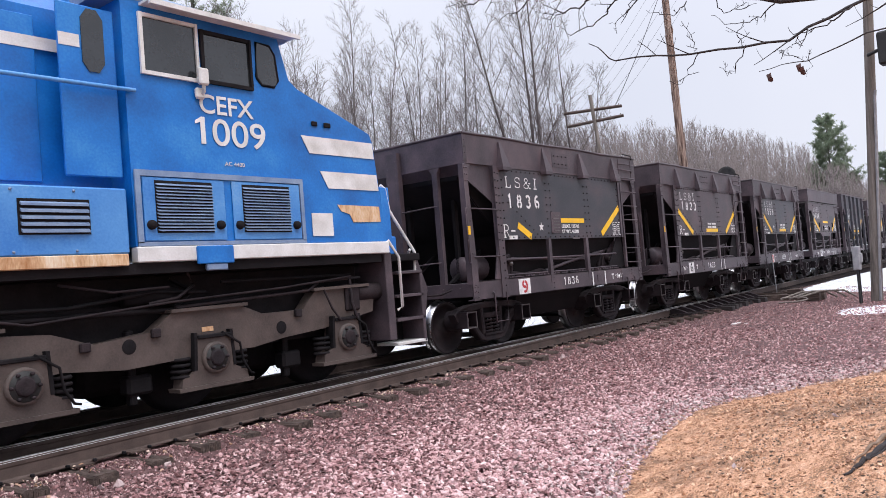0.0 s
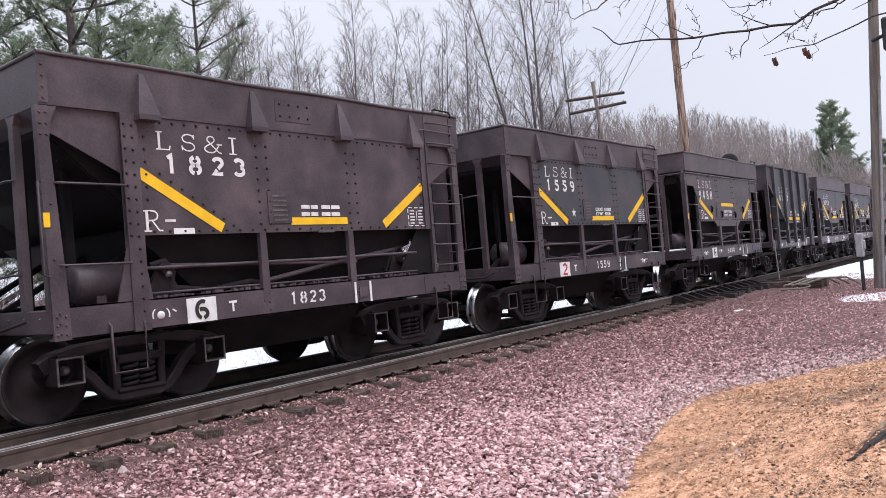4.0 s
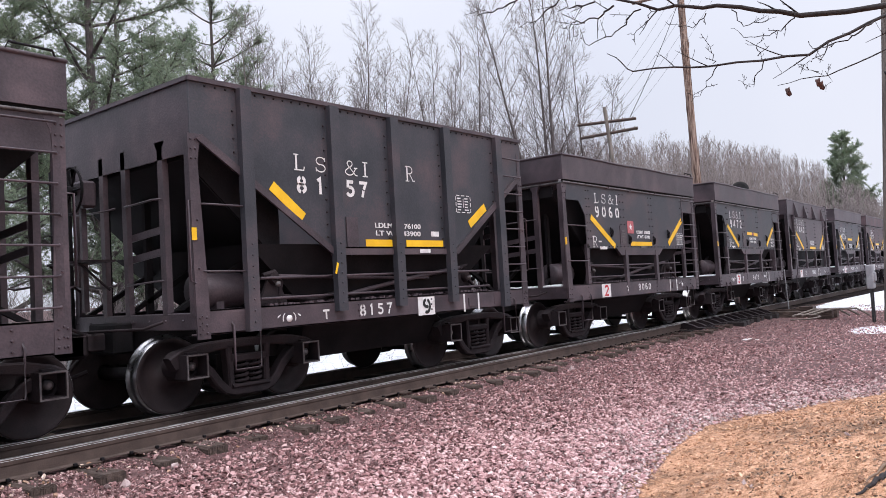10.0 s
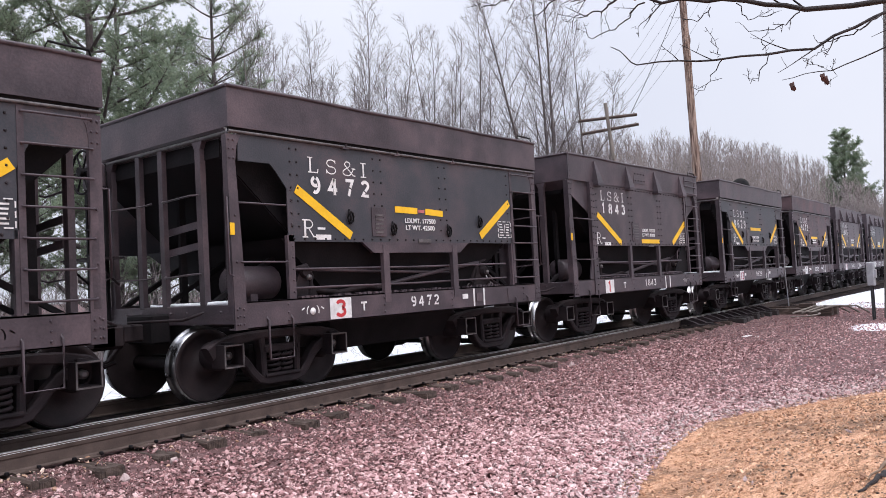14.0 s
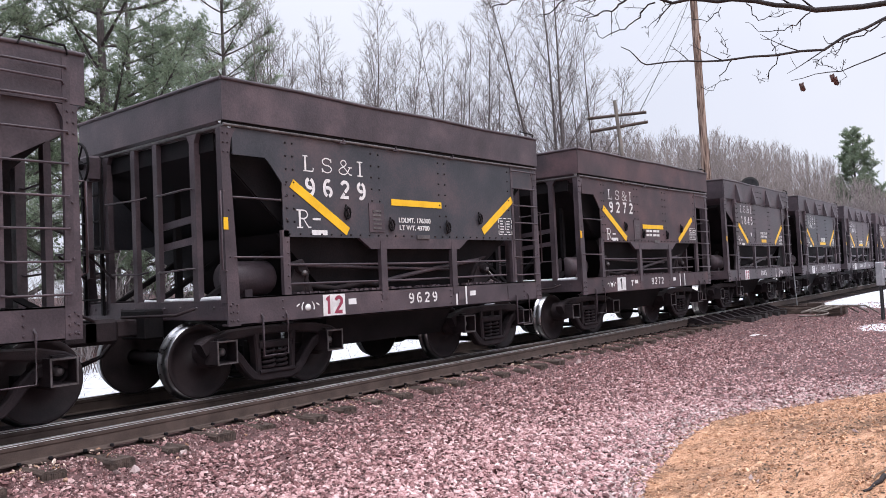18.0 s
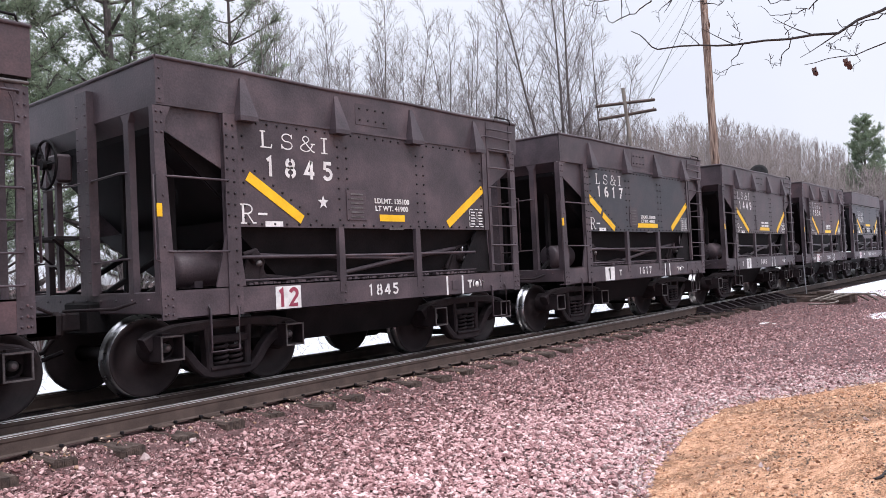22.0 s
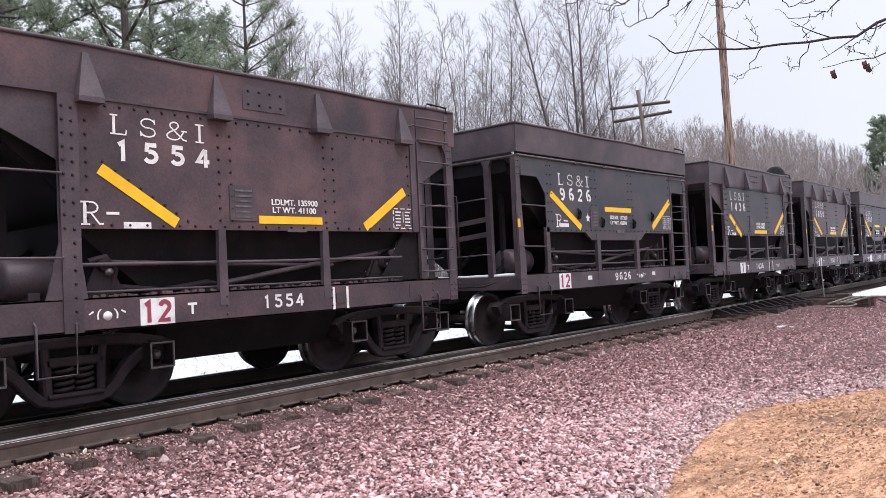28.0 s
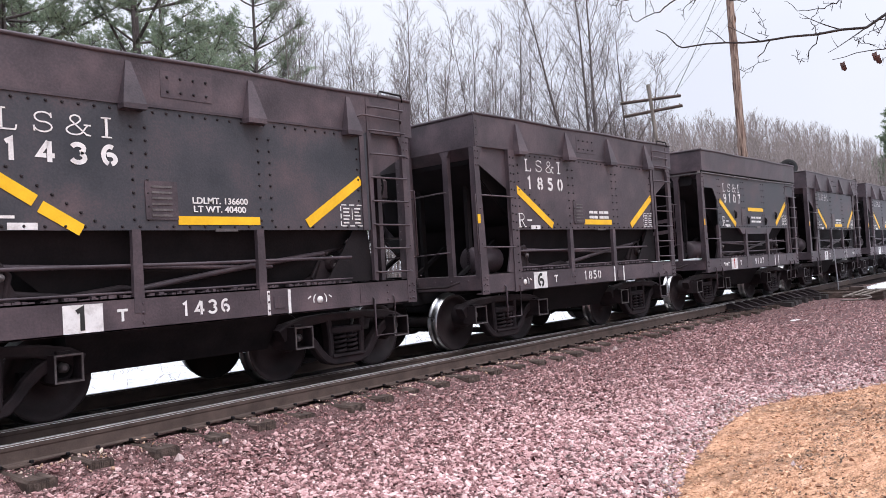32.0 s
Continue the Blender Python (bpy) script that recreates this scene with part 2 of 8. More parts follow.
M_DEADLEAF = surface("curled_dead_leaf", [(0.3, (0.035, 0.015, 0.014)), (0.7, (0.10, 0.036, 0.03))], 20, 0.8, 0, 0.2, 60)
M_NEEDLE = surface("white_pine_needles", [(0.2, (0.14, 0.195, 0.128)), (0.5, (0.275, 0.335, 0.24)), (0.8, (0.41, 0.465, 0.34))], 1.2, 0.8, 0, 0, 30, island=0.5)
M_POLE = surface("split_weathered_pole_wood", [(0.36, (0.06, 0.036, 0.03)), (0.47, (0.22, 0.145, 0.115)), (0.62, (0.44, 0.335, 0.28))], 3, 0.9, 0, 0.8, 30, stretch=(5, 5, 0.35))
M_POLE_GREY = surface("grey_weathered_pole_wood", [(0.3, (0.1, 0.085, 0.075)), (0.6, (0.22, 0.19, 0.17)), (0.8, (0.33, 0.29, 0.26))], 4, 0.9, 0, 0.5, 50, stretch=(4, 4, 0.25))
M_WIRE = surface("dull_black_wire", [(0.3, (0.015, 0.015, 0.017)), (0.7, (0.04, 0.04, 0.042))], 5, 0.7, 0, 0, 30)
M_METER = surface("grey_meter_box", [(0.3, (0.26, 0.26, 0.28)), (0.7, (0.42, 0.42, 0.44))], 6, 0.5, 0.2, 0.05, 60)
M_STRAW = surface("straw_covered_earth_clods", [(0.2, (0.24, 0.125, 0.08)), (0.5, (0.54, 0.30, 0.18)), (0.8, (0.76, 0.50, 0.34))], 9, 0.95, 0, 0.4, 60, island=0.7)

M_LITTER = surface("dark_bark_litter", [(0.2, (0.07, 0.05, 0.04)), (0.5, (0.2, 0.135, 0.095)), (0.85, (0.4, 0.29, 0.22))], 9, 0.9, 0, 0.3, 70, island=0.7)
M_DRYLEAF = surface("pale_dry_leaf", [(0.2, (0.3, 0.17, 0.11)), (0.5, (0.52, 0.35, 0.26)), (0.85, (0.72, 0.58, 0.5))], 9, 0.9, 0, 0.3, 70, island=0.7)
M_EDGE = surface("scuffed_bare_steel_edge", [(0.3, (0.06, 0.053, 0.055)), (0.7, (0.17, 0.155, 0.158))], 12, 0.5, 0.3, 0.1, 60)


def let_light_through(m, share):
    """Thin needles pass some light."""
    n, l = m.node_tree.nodes, m.node_tree.links
    bsdf, out = n["Principled BSDF"], n["Material Output"]
    tr, mx = n.new("ShaderNodeBsdfTranslucent"), n.new("ShaderNodeMixShader")
    l.new(bsdf.inputs["Base Color"].links[0].from_socket, tr.inputs["Color"])
    mx.inputs[0].default_value = share
    l.new(bsdf.outputs[0], mx.inputs[1])
    l.new(tr.outputs[0], mx.inputs[2])
    l.new(mx.outputs[0], out.inputs["Surface"])


let_light_through(M_NEEDLE, 0.55)


# ---- mesh helpers ----
class Form:
    """Collects plates, boxes, bars and rods into one mesh."""

    def __init__(self):
        self.v, self.f, self.s = [], [], []

    def add(self, verts, faces, smooth=False):
        k = len(self.v)
        self.v += [tuple(p) for p in verts]
        self.f += [tuple(i + k for i in q) for q in faces]
        self.s += [smooth] * len(faces)
        return self

    def box(self, x0, x1, y0, y1, z0, z1, c=0.0):
        if c <= 0:
            vs = [(x, y, z) for z in (z0, z1) for y in (y0, y1) for x in (x0, x1)]
            return self.add(vs, [(0, 2, 3, 1), (4, 5, 7, 6), (0, 1, 5, 4), (2, 6, 7, 3), (0, 4, 6, 2), (1, 3, 7, 5)])
        prof = [(x0 + c, y0), (x1 - c, y0), (x1, y0 + c), (x1, y1 - c), (x1 - c, y1), (x0 + c, y1), (x0, y1 - c), (x0, y0 + c)]
        mid = ((x0 + x1) / 2, (y0 + y1) / 2)
        ins = [(min(max(px, x0 + c), x1 - c), min(max(py, y0 + c), y1 - c)) for px, py in prof]
        rings = [[(*q, z0) for q in ins], [(*q, z0 + c) for q in prof], [(*q, z1 - c) for q in prof], [(*q, z1) for q in ins]]
        return self.rings(rings, True, False)

    def rings(self, rings, caps=True, smooth=True):
        n = len(rings[0])
        vs = [p for r in rings for p in r]
        fs = [(k * n + i, k * n + (i + 1) % n, (k + 1) * n + (i + 1) % n, (k + 1) * n + i) for k in range(len(rings) - 1) for i in range(n)]
        self.add(vs, fs, smooth)
        if caps and not smooth:
            k = len(self.v)
            self.f += [tuple(range(k - len(vs), k - len(vs) + n))[::-1], tuple(range(k - n, k))]
            self.s += [False, False]
        elif caps:
            self.add(rings[0], [tuple(range(n))[::-1]])
            self.add(rings[-1], [tuple(range(n))])
        return self

    def prism(self, pts, axis, a, b):
        """A flat outline in the two other axes, thick from a to b along axis."""
        def at(p, d):
            return {"x": (d, p[0], p[1]), "y": (p[0], d, p[1]), "z": (p[0], p[1], d)}[axis]
        n = len(pts)
        vs = [at(p, a) for p in pts] + [at(p, b) for p in pts]
        fs = [tuple(range(n))[::-1], tuple(range(n, 2 * n))] + [(i, (i + 1) % n, n + (i + 1) % n, n + i) for i in range(n)]
        return self.add(vs, fs)

    def rod(self, pts, r, n=8, r1=None, caps=True):
        """A round bar along a line of points; r1 is the radius at its end."""
        pts = [Vector(p) for p in pts]
        rings = []
        for i, p in enumerate(pts):
            d = (pts[min(i + 1, len(pts) - 1)] - pts[max(i - 1, 0)]).normalized()
            side = d.cross(Vector((0, 0, 1)) if abs(d.z) < 0.9 else Vector((1, 0, 0))).normalized()
            up = side.cross(d)
            rad = r if r1 is None else r + (r1 - r) * i / (len(pts) - 1)
            rings.append([p + rad * (math.cos(2 * math.pi * j / n) * side + math.sin(2 * math.pi * j / n) * up) for j in range(n)])
        return self.rings(rings, caps)

    def lathe(self, prof, axis="y", n=32, at=(0, 0, 0), caps=True):
        """Turns a profile of (along, radius) about an axis."""
        def place(a, r, th):
            c, s = r * math.cos(th), r * math.sin(th)
            q = {"x": (a, c, s), "y": (c, a, s), "z": (c, s, a)}[axis]
            return (q[0] + at[0], q[1] + at[1], q[2] + at[2])
        return self.rings([[place(a, r, 2 * math.pi * j / n) for j in range(n)] for a, r in prof], caps)

    def rivets(self, pts, r=0.016, side=-1):
        """Domed heads on a face that looks along y."""
        for x, y, z in pts:
            d = side * r
            ring = [(x + r * math.cos(k * math.pi / 3), y, z + r * math.sin(k * math.pi / 3)) for k in range(6)]
            top = [(x + 0.55 * r * math.cos(k * math.pi / 3), y + d, z + 0.55 * r * math.sin(k * math.pi / 3)) for k in range(6)]
            self.rings([ring, top], True)
        return self

    def rivets_x(self, pts, r=0.016, side=-1):
        for x, y, z in pts:
            d = side * r
            ring = [(x, y + r * math.cos(k * math.pi / 3), z + r * math.sin(k * math.pi / 3)) for k in range(6)]
            top = [(x + d, y + 0.55 * r * math.cos(k * math.pi / 3), z + 0.55 * r * math.sin(k * math.pi / 3)) for k in range(6)]
            self.rings([ring, top], True)
        return self

    def mesh(self, name, material):
        me = bpy.data.meshes.new(name)
        me.from_pydata(self.v, [], self.f)
        me.materials.append(material)
        me.polygons.foreach_set("use_smooth", self.s)
        bm = bmesh.new()
        bm.from_mesh(me)
        bmesh.ops.recalc_face_normals(bm, faces=bm.faces)
        bm.to_mesh(me)
        bm.free()
        me.update()
        return me


def part(name, form, material, parent, label="", at=None):
    ob = new(name, form.mesh(name, material) if isinstance(form, Form) else form)
    ob.parent = parent
    if at is not None:
        ob.location = at
    if label:
        ob["label"] = label
    return ob


def thing(name, label, category, group="", at=None, kind=""):
    ob = new(name)
    if at is not None:
        ob.location = at
    return tagged(ob, label, category, group, kind)


def solid(name, form, material, label, category, group="", kind=""):
    return tagged(new(name, form.mesh(name, material)), label, category, group, kind)


TEXT_CACHE = {}


def text_mesh(body, size, material, thick=0.0, squeeze=1.0):
    key = (body, round(size, 3), material.name, squeeze, thick)
    if key not in TEXT_CACHE:
        cu = bpy.data.curves.new("writing", "FONT")
        cu.body, cu.size, cu.extrude, cu.offset = body, size, 0.002, thick
        cu.resolution_u = 8
        ob = bpy.data.objects.new("writing", cu)
        scene.collection.objects.link(ob)
        bpy.context.view_layer.update()
        me = bpy.data.meshes.new_from_object(ob.evaluated_get(bpy.context.evaluated_depsgraph_get()))
        bpy.data.objects.remove(ob)
        bpy.data.curves.remove(cu)
        me.materials.clear()
        me.materials.append(material)
        me.transform(Matrix(((squeeze, 0, 0, 0), (0, 0, -1, 0), (0, 1, 0, 0), (0, 0, 0, 1))))
        TEXT_CACHE[key] = me
    return TEXT_CACHE[key]


def letters(body, x, z, h, width, parent, y, material=None, thick=0.0, name="lettering"):
    """Writing on a side that looks towards -y: h is the height of a capital, width the whole line's."""
    mat = material or M_WHITE
    if body == "1":
        w = max(width, 0.3 * h)
        f = Form().prism([(x + w - 0.2 * h, z), (x + w, z), (x + w, z + h), (x + w - 0.15 * h, z + h), (x, z + 0.84 * h), (x, z + 0.72 * h), (x + w - 0.2 * h, z + 0.8 * h)], "y", y - 0.002, y + 0.002)
        return part(name, f, mat, parent)
    me = text_mesh(body, h / 0.7, mat, thick)
    w = max(v.co.x for v in me.vertices) - min(v.co.x for v in me.vertices)
    me = text_mesh(body, h / 0.7, mat, thick, round(width / max(w, 0.01), 2))
    x0 = min(v.co.x for v in me.vertices)
    return part(name, me, None, parent, at=(x - x0, y, z))


# ---- ground ----
def smoothstep(a, b, x):
    u = min(1.0, max(0.0, (x - a) / (b - a)))
    return u * u * (3 - 2 * u)


def bank_edge(x):
    """The y of the straw bank's foot for a given x."""
    d = x - 8.2
    y = -5.2 + 0.195 * d - 0.012 * d * d if d < 0 else -5.2 - 0.44 * d - 0.015 * d * d
    return y + 0.1 * noise.noise((x * 1.1, 3.0, 0)) - 0.12 * math.exp(-d * d * 1.6)


def stock_y(x):
    return -0.83 - 0.68 * ((22.0 - min(x, 22.0)) / 19.0) ** 1.15 if x < 22 else -0.83


def ground_z(x, y):
    # the ballast falls away past the ends of the ties
    past = stock_y(x) - y
    z = -0.212 - 0.075 * smoothstep(0.28, 0.62, past) - 0.13 * smoothstep(0.8, 2.8, past)
    d = bank_edge(x) - y
    if d > 0:
        z += 0.24 * smoothstep(0, 1.6, d) + 0.3 * smoothstep(1.2, 3.2, d)
    if y > 2.0:
        z = -0.21 - 0.3 * smoothstep(2.0, 3.5, y) + 0.9 * smoothstep(9, 40, y)
    z += 0.015 * noise.noise((x * 0.9, y * 0.9, 0)) + 0.008 * noise.noise((x * 4, y * 4, 3))
    return z


def grid_axis(fine0, fine1, step, far0, far1):
    a = list(np.arange(fine0, fine1, step))
    s, q, left = step, fine0, []
    while q > far0:
        s *= 1.25
        q -= s
        left.append(max(q, far0))
    s, q, right = step, a[-1], []
    while q < far1:
        s *= 1.25
        q += s
        right.append(min(q, far1))
    return left[::-1] + a + right


gx, gy = grid_axis(-2, 26, 0.16, -900, 1500), grid_axis(-9.5, 4, 0.14, -700, 900)
form = Form()
form.add([(x, y, ground_z(x, y) if abs(x) < 200 and abs(y) < 200 else -0.3) for y in gy for x in gx],
         [(j * len(gx) + i, j * len(gx) + i + 1, (j + 1) * len(gx) + i + 1, (j + 1) * len(gx) + i) for j in range(len(gy) - 1) for i in range(len(gx) - 1)], True)


def ground_material():
    m = surface("red_gravel_ground", [(0.25, (0.046, 0.024, 0.024)), (0.5, (0.115, 0.06, 0.06)), (0.75, (0.23, 0.137, 0.134))], 9, 0.95, 0, 1.0, 70)
    nt = m.node_tree
    n, l = nt.nodes, nt.links
    bsdf = n["Principled BSDF"]
    first = bsdf.inputs["Base Color"].links[0].from_socket
    tc = n.new("ShaderNodeTexCoord")
    # straw-covered bank, told apart by the bank's own mesh attribute
    at = n.new("ShaderNodeAttribute")
    at.attribute_name = "cover"
    rag = n.new("ShaderNodeTexNoise")
    rag.inputs["Scale"].default_value, rag.inputs["Detail"].default_value = 7, 8
    l.new(tc.outputs["Object"], rag.inputs["Vector"])
    sep = n.new("ShaderNodeSeparateColor")
    l.new(at.outputs["Color"], sep.inputs["Color"])
    straw_noise = n.new("ShaderNodeTexNoise")
    straw_noise.inputs["Scale"].default_value, straw_noise.inputs["Detail"].default_value = 3.2, 10
    straw_noise.inputs["Roughness"].default_value = 0.75
    mp = n.new("ShaderNodeMapping")
    mp.inputs["Scale"].default_value = (1.6, 4.0, 1)
    mp.inputs["Rotation"].default_value = (0, 0, radians(-35))
    l.new(tc.outputs["Object"], mp.inputs["Vector"])
    l.new(mp.outputs["Vector"], straw_noise.inputs["Vector"])
    straw = ramp_node(nt, [(0.38, (0.085, 0.05, 0.038)), (0.45, (0.27, 0.145, 0.08)), (0.5, (0.54, 0.285, 0.165)), (0.6, (0.75, 0.475, 0.325))])
    thatch, thatch_mix = n.new("ShaderNodeTexNoise"), n.new("ShaderNodeMix")
    thatch.inputs["Scale"].default_value, thatch.inputs["Detail"].default_value, thatch.inputs["Roughness"].default_value = 24, 8, 0.7
    l.new(mp.outputs["Vector"], thatch.inputs["Vector"])
    thatch_mix.inputs[0].default_value = 0.5
    l.new(straw_noise.outputs["Fac"], thatch_mix.inputs[2])
    l.new(thatch.outputs["Fac"], thatch_mix.inputs[3])
    l.new(thatch_mix.outputs[0], straw.inputs["Fac"])
    snow = ramp_node(nt, [(0.3, (0.5, 0.52, 0.57)), (0.5, (0.68, 0.70, 0.75)), (0.7, (0.78, 0.8, 0.84))])
    l.new(rag.outputs["Fac"], snow.inputs["Fac"])

    def masked(socket, width):
        sub = n.new("ShaderNodeMath")
        sub.operation, sub.inputs[1].default_value = "MULTIPLY_ADD", width
        l.new(rag.outputs["Fac"], sub.inputs[0])
        l.new(socket, sub.inputs[2])
        r = n.new("ShaderNodeMapRange")
        r.inputs["From Min"].default_value, r.inputs["From Max"].default_value = 0.5 + width * 0.5 - 0.06, 0.5 + width * 0.5 + 0.06
        l.new(sub.outputs[0], r.inputs["Value"])
        return r.outputs["Result"]

    mix1, mix2 = n.new("ShaderNodeMix"), n.new("ShaderNodeMix")
    mix1.data_type = mix2.data_type = "RGBA"
    l.new(masked(sep.outputs["Red"], 0.8), mix1.inputs[0])
    l.new(first, mix1.inputs[6])
    # bare brown earth in wide patches
    worn, worn_ramp, worn_mix = n.new("ShaderNodeTexNoise"), n.new("ShaderNodeMapRange"), n.new("ShaderNodeMix")
    worn.inputs["Scale"].default_value, worn.inputs["Detail"].default_value, worn.inputs["Roughness"].default_value = 0.9, 9, 0.7
    worn_ramp.inputs["From Min"].default_value, worn_ramp.inputs["From Max"].default_value = 0.48, 0.62
    worn_ramp.inputs["To Max"].default_value = 0.85
    worn_mix.data_type = "RGBA"
    worn_mix.inputs[7].default_value = (0.15, 0.085, 0.055, 1)
    l.new(tc.outputs["Object"], worn.inputs["Vector"])
    l.new(worn.outputs["Fac"], worn_ramp.inputs["Value"])
    l.new(worn_ramp.outputs["Result"], worn_mix.inputs[0])
    l.new(straw.outputs["Color"], worn_mix.inputs[6])
    l.new(worn_mix.outputs[2], mix1.inputs[7])
    l.new(masked(sep.outputs["Green"], 0.9), mix2.inputs[0])
    l.new(mix1.outputs[2], mix2.inputs[6])
    l.new(snow.outputs["Color"], mix2.inputs[7])
    l.new(mix2.outputs[2], bsdf.inputs["Base Color"])
    return m


ground = solid("ground", form, ground_material(), "reddish gravel ground with a straw-covered bank and old snow", "ground", kind="structure")
cover = ground.data.color_attributes.new("cover", "FLOAT_COLOR", "POINT")


def snow_amount(x, y):
    if y > 2.4:
        edge = 3.45 + 0.5 * noise.noise((x * 0.45, 2.0, 0)) + 0.15 * noise.noise((x * 2.1, 5.0, 0)) + max(0, track_y(x))
        return 0.92 * smoothstep(edge - 0.25, edge + 0.25, y) * (1 - 0.75 * smoothstep(9.0, 12.0, y - track_y(x)))
    far = 0.0
    if x > 18 and y > -12:
        patch = 0.85 + 0.6 * noise.noise((x * 0.16, y * 0.55, 7))
        side = track_y(x) - y
        far = smoothstep(-0.9, 0.9, x - 29.3 + 0.8 * noise.noise((y * 0.8, x * 0.5, 4))) * smoothstep(-12, -9, y) * min(1, patch + 0.3) * smoothstep(1.3, 1.8, side)
        far = max(far, smoothstep(1.25, 0.6, math.hypot((x - 21.4) / 1.5, (y + 4.75) / 0.75)))
    return 0.95 * far


for v, c in zip(ground.data.vertices, cover.data):
    x, y = v.co.x, v.co.y
    straw_amt = smoothstep(-0.25, 0.3, bank_edge(x) - y)
    c.color = (straw_amt, snow_amount(x, y) + 0.05 * noise.noise((x, y, 5)), 0, 1)


# ---- the track ----
def rail_outline():
    return [(-0.052, -0.17), (0.052, -0.17), (0.052, -0.163), (0.038, -0.148), (0.03, -0.06), (0.036, -0.048), (0.036, -0.006), (0.028, 0.0), (-0.028, 0.0), (-0.036, -0.006), (-0.036, -0.048), (-0.03, -0.06), (-0.038, -0.148), (-0.052, -0.163)]


def rail(name, line, label, head=True):
    form, top = Form(), Form()
    rings, tops = [], []
    for x, y in line:
        rings.append([(x, y + a, b) for a, b in rail_outline()])
        tops.append([(x, y + a, b) for a, b in ((-0.0375, -0.016), (0.022, -0.004), (0.022, 0.0015), (-0.029, 0.0015))])
    ob = solid(name, form.rings(rings, True, False), M_RAIL, label, "rail", "rails of the track", "structure")
    part("worn_running_band", top.rings(tops, True, False), M_RAILTOP, ob)
    return ob


XS = [-60, -30, -12] + list(np.arange(-6, 40, 2.0)) + [44, 52, 60, 75, 90, 140, 220]
rail("running_rail", [(x, track_y(x) - 0.753) for x in XS], "rusty steel rail with a polished head under the train")
rail("running_rail", [(x, track_y(x) + 0.753) for x in XS], "rusty steel rail with a polished head under the train")


rail("diverging_rail", [(x, stock_y(x)) for x in np.arange(-14, 22.1, 1.0)], "rusty steel rail of the turnout, curving away towards the bank")

# spiked tie plates and ties
xs = 2.30 - 0.55 * 14
TIE_X = []
while xs < 62:
    TIE_X.append(xs)
    xs += 0.55
# the bed's near-black colour stands in for the train's shadow on it
ballast_bed = thing("ballast_bed", "ballast bed carrying the ties, its colour darkened for the shade under the train", "ballast", kind="structure")
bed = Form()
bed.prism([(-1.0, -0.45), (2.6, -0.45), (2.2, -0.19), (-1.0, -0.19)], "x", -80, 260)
part("bed", bed, surface("shade_dark_ballast", [(0.3, (0.008, 0.006, 0.007)), (0.7, (0.03, 0.022, 0.023))], 9, 0.95, 0, 0.8, 45, spec=0.1), ballast_bed)
track_ties = thing("track_ties", "weathered dark timber ties under the rails", "railroad ties", kind="structure")
rng = random.Random(4)
tie_mesh = {}
for k in range(6):
    f = Form()
    r2 = random.Random(k)
    L = 1.12 + 0.07 * r2.random()
    # a worn, split top and a checked end of upright splinters
    rings = []
    for j in range(13):
        y = -L + (L + 1.5) * j / 12
        w = 0.108 + 0.014 * r2.random() - (0.012 if j == 0 else 0)
        h = -0.168 - 0.014 * r2.random() - (0.012 * r2.random() if j < 2 else 0)
        top = [(w - 0.016 - 2 * (w - 0.016) * q / 6, y, h - (0.014 * r2.random() if q in (2, 4) else 0.005 * r2.random())) for q in range(7)]
        rings.append([(-w, y, -0.4), (w, y, -0.4), (w + 0.004, y, h - 0.022)] + top + [(-w - 0.004, y, h - 0.022)])
    f.rings(rings, True, False)
    for q in range(11):
        xx = -0.1 + 0.0183 * q
        f.box(xx, xx + 0.013 + 0.005 * r2.random(), -L - 0.003 - 0.009 * r2.random(), -L + 0.01, -0.38, -0.192 - 0.012 * r2.random())
    tie_mesh[k] = f.mesh("tie", M_TIE)
for k, x in enumerate(TIE_X):
    ob = new("tie", tie_mesh[rng.randrange(6)])
    ob.parent = track_ties
    out = stock_y(x) + 0.63 if x < 22 else -0.25 + track_y(x)
    ob.location = (x, out + 0.16 * (rng.random() - 0.5), -0.006 - 0.018 * rng.random())
    ob.rotation_euler = (0.02 * (rng.random() - 0.5), 0.06 * (rng.random() - 0.5), 0.07 * (rng.random() - 0.5))
plate_form = Form().box(-0.09, 0.09, -0.15, 0.15, -0.178, -0.166)
anchor_form = Form().box(-0.015, 0.015, -0.078, -0.045, -0.178, -0.15, 0.005)
anchor_mesh = anchor_form.mesh("rail_anchor", M_DARK)
plate_mesh = plate_form.mesh("tie_plate", M_RAIL)
for x in TIE_X:
    if -4 < x < 24:
        ob = new("tie_plate", plate_mesh)
        ob.parent = track_ties
        ob.location = (x, stock_y(x), 0.002)
        for q in (-0.12, 0.13):
            ob = new("rail_anchor", anchor_mesh)
            ob.parent = track_ties
            ob.location = (x + q + 0.02 * (rng.random() - 0.5), stock_y(x + q) - 0.012 * rng.random(), 0.004 * rng.random())

# ---- ore cars ----
YS = 1.555


def sill_rivets(f, xs, z0=0.86, z1=1.06):
    f.rivets([(x, -YS - 0.002, z) for x in xs for z in (z0, (z0 + z1) / 2, z1)], 0.015)


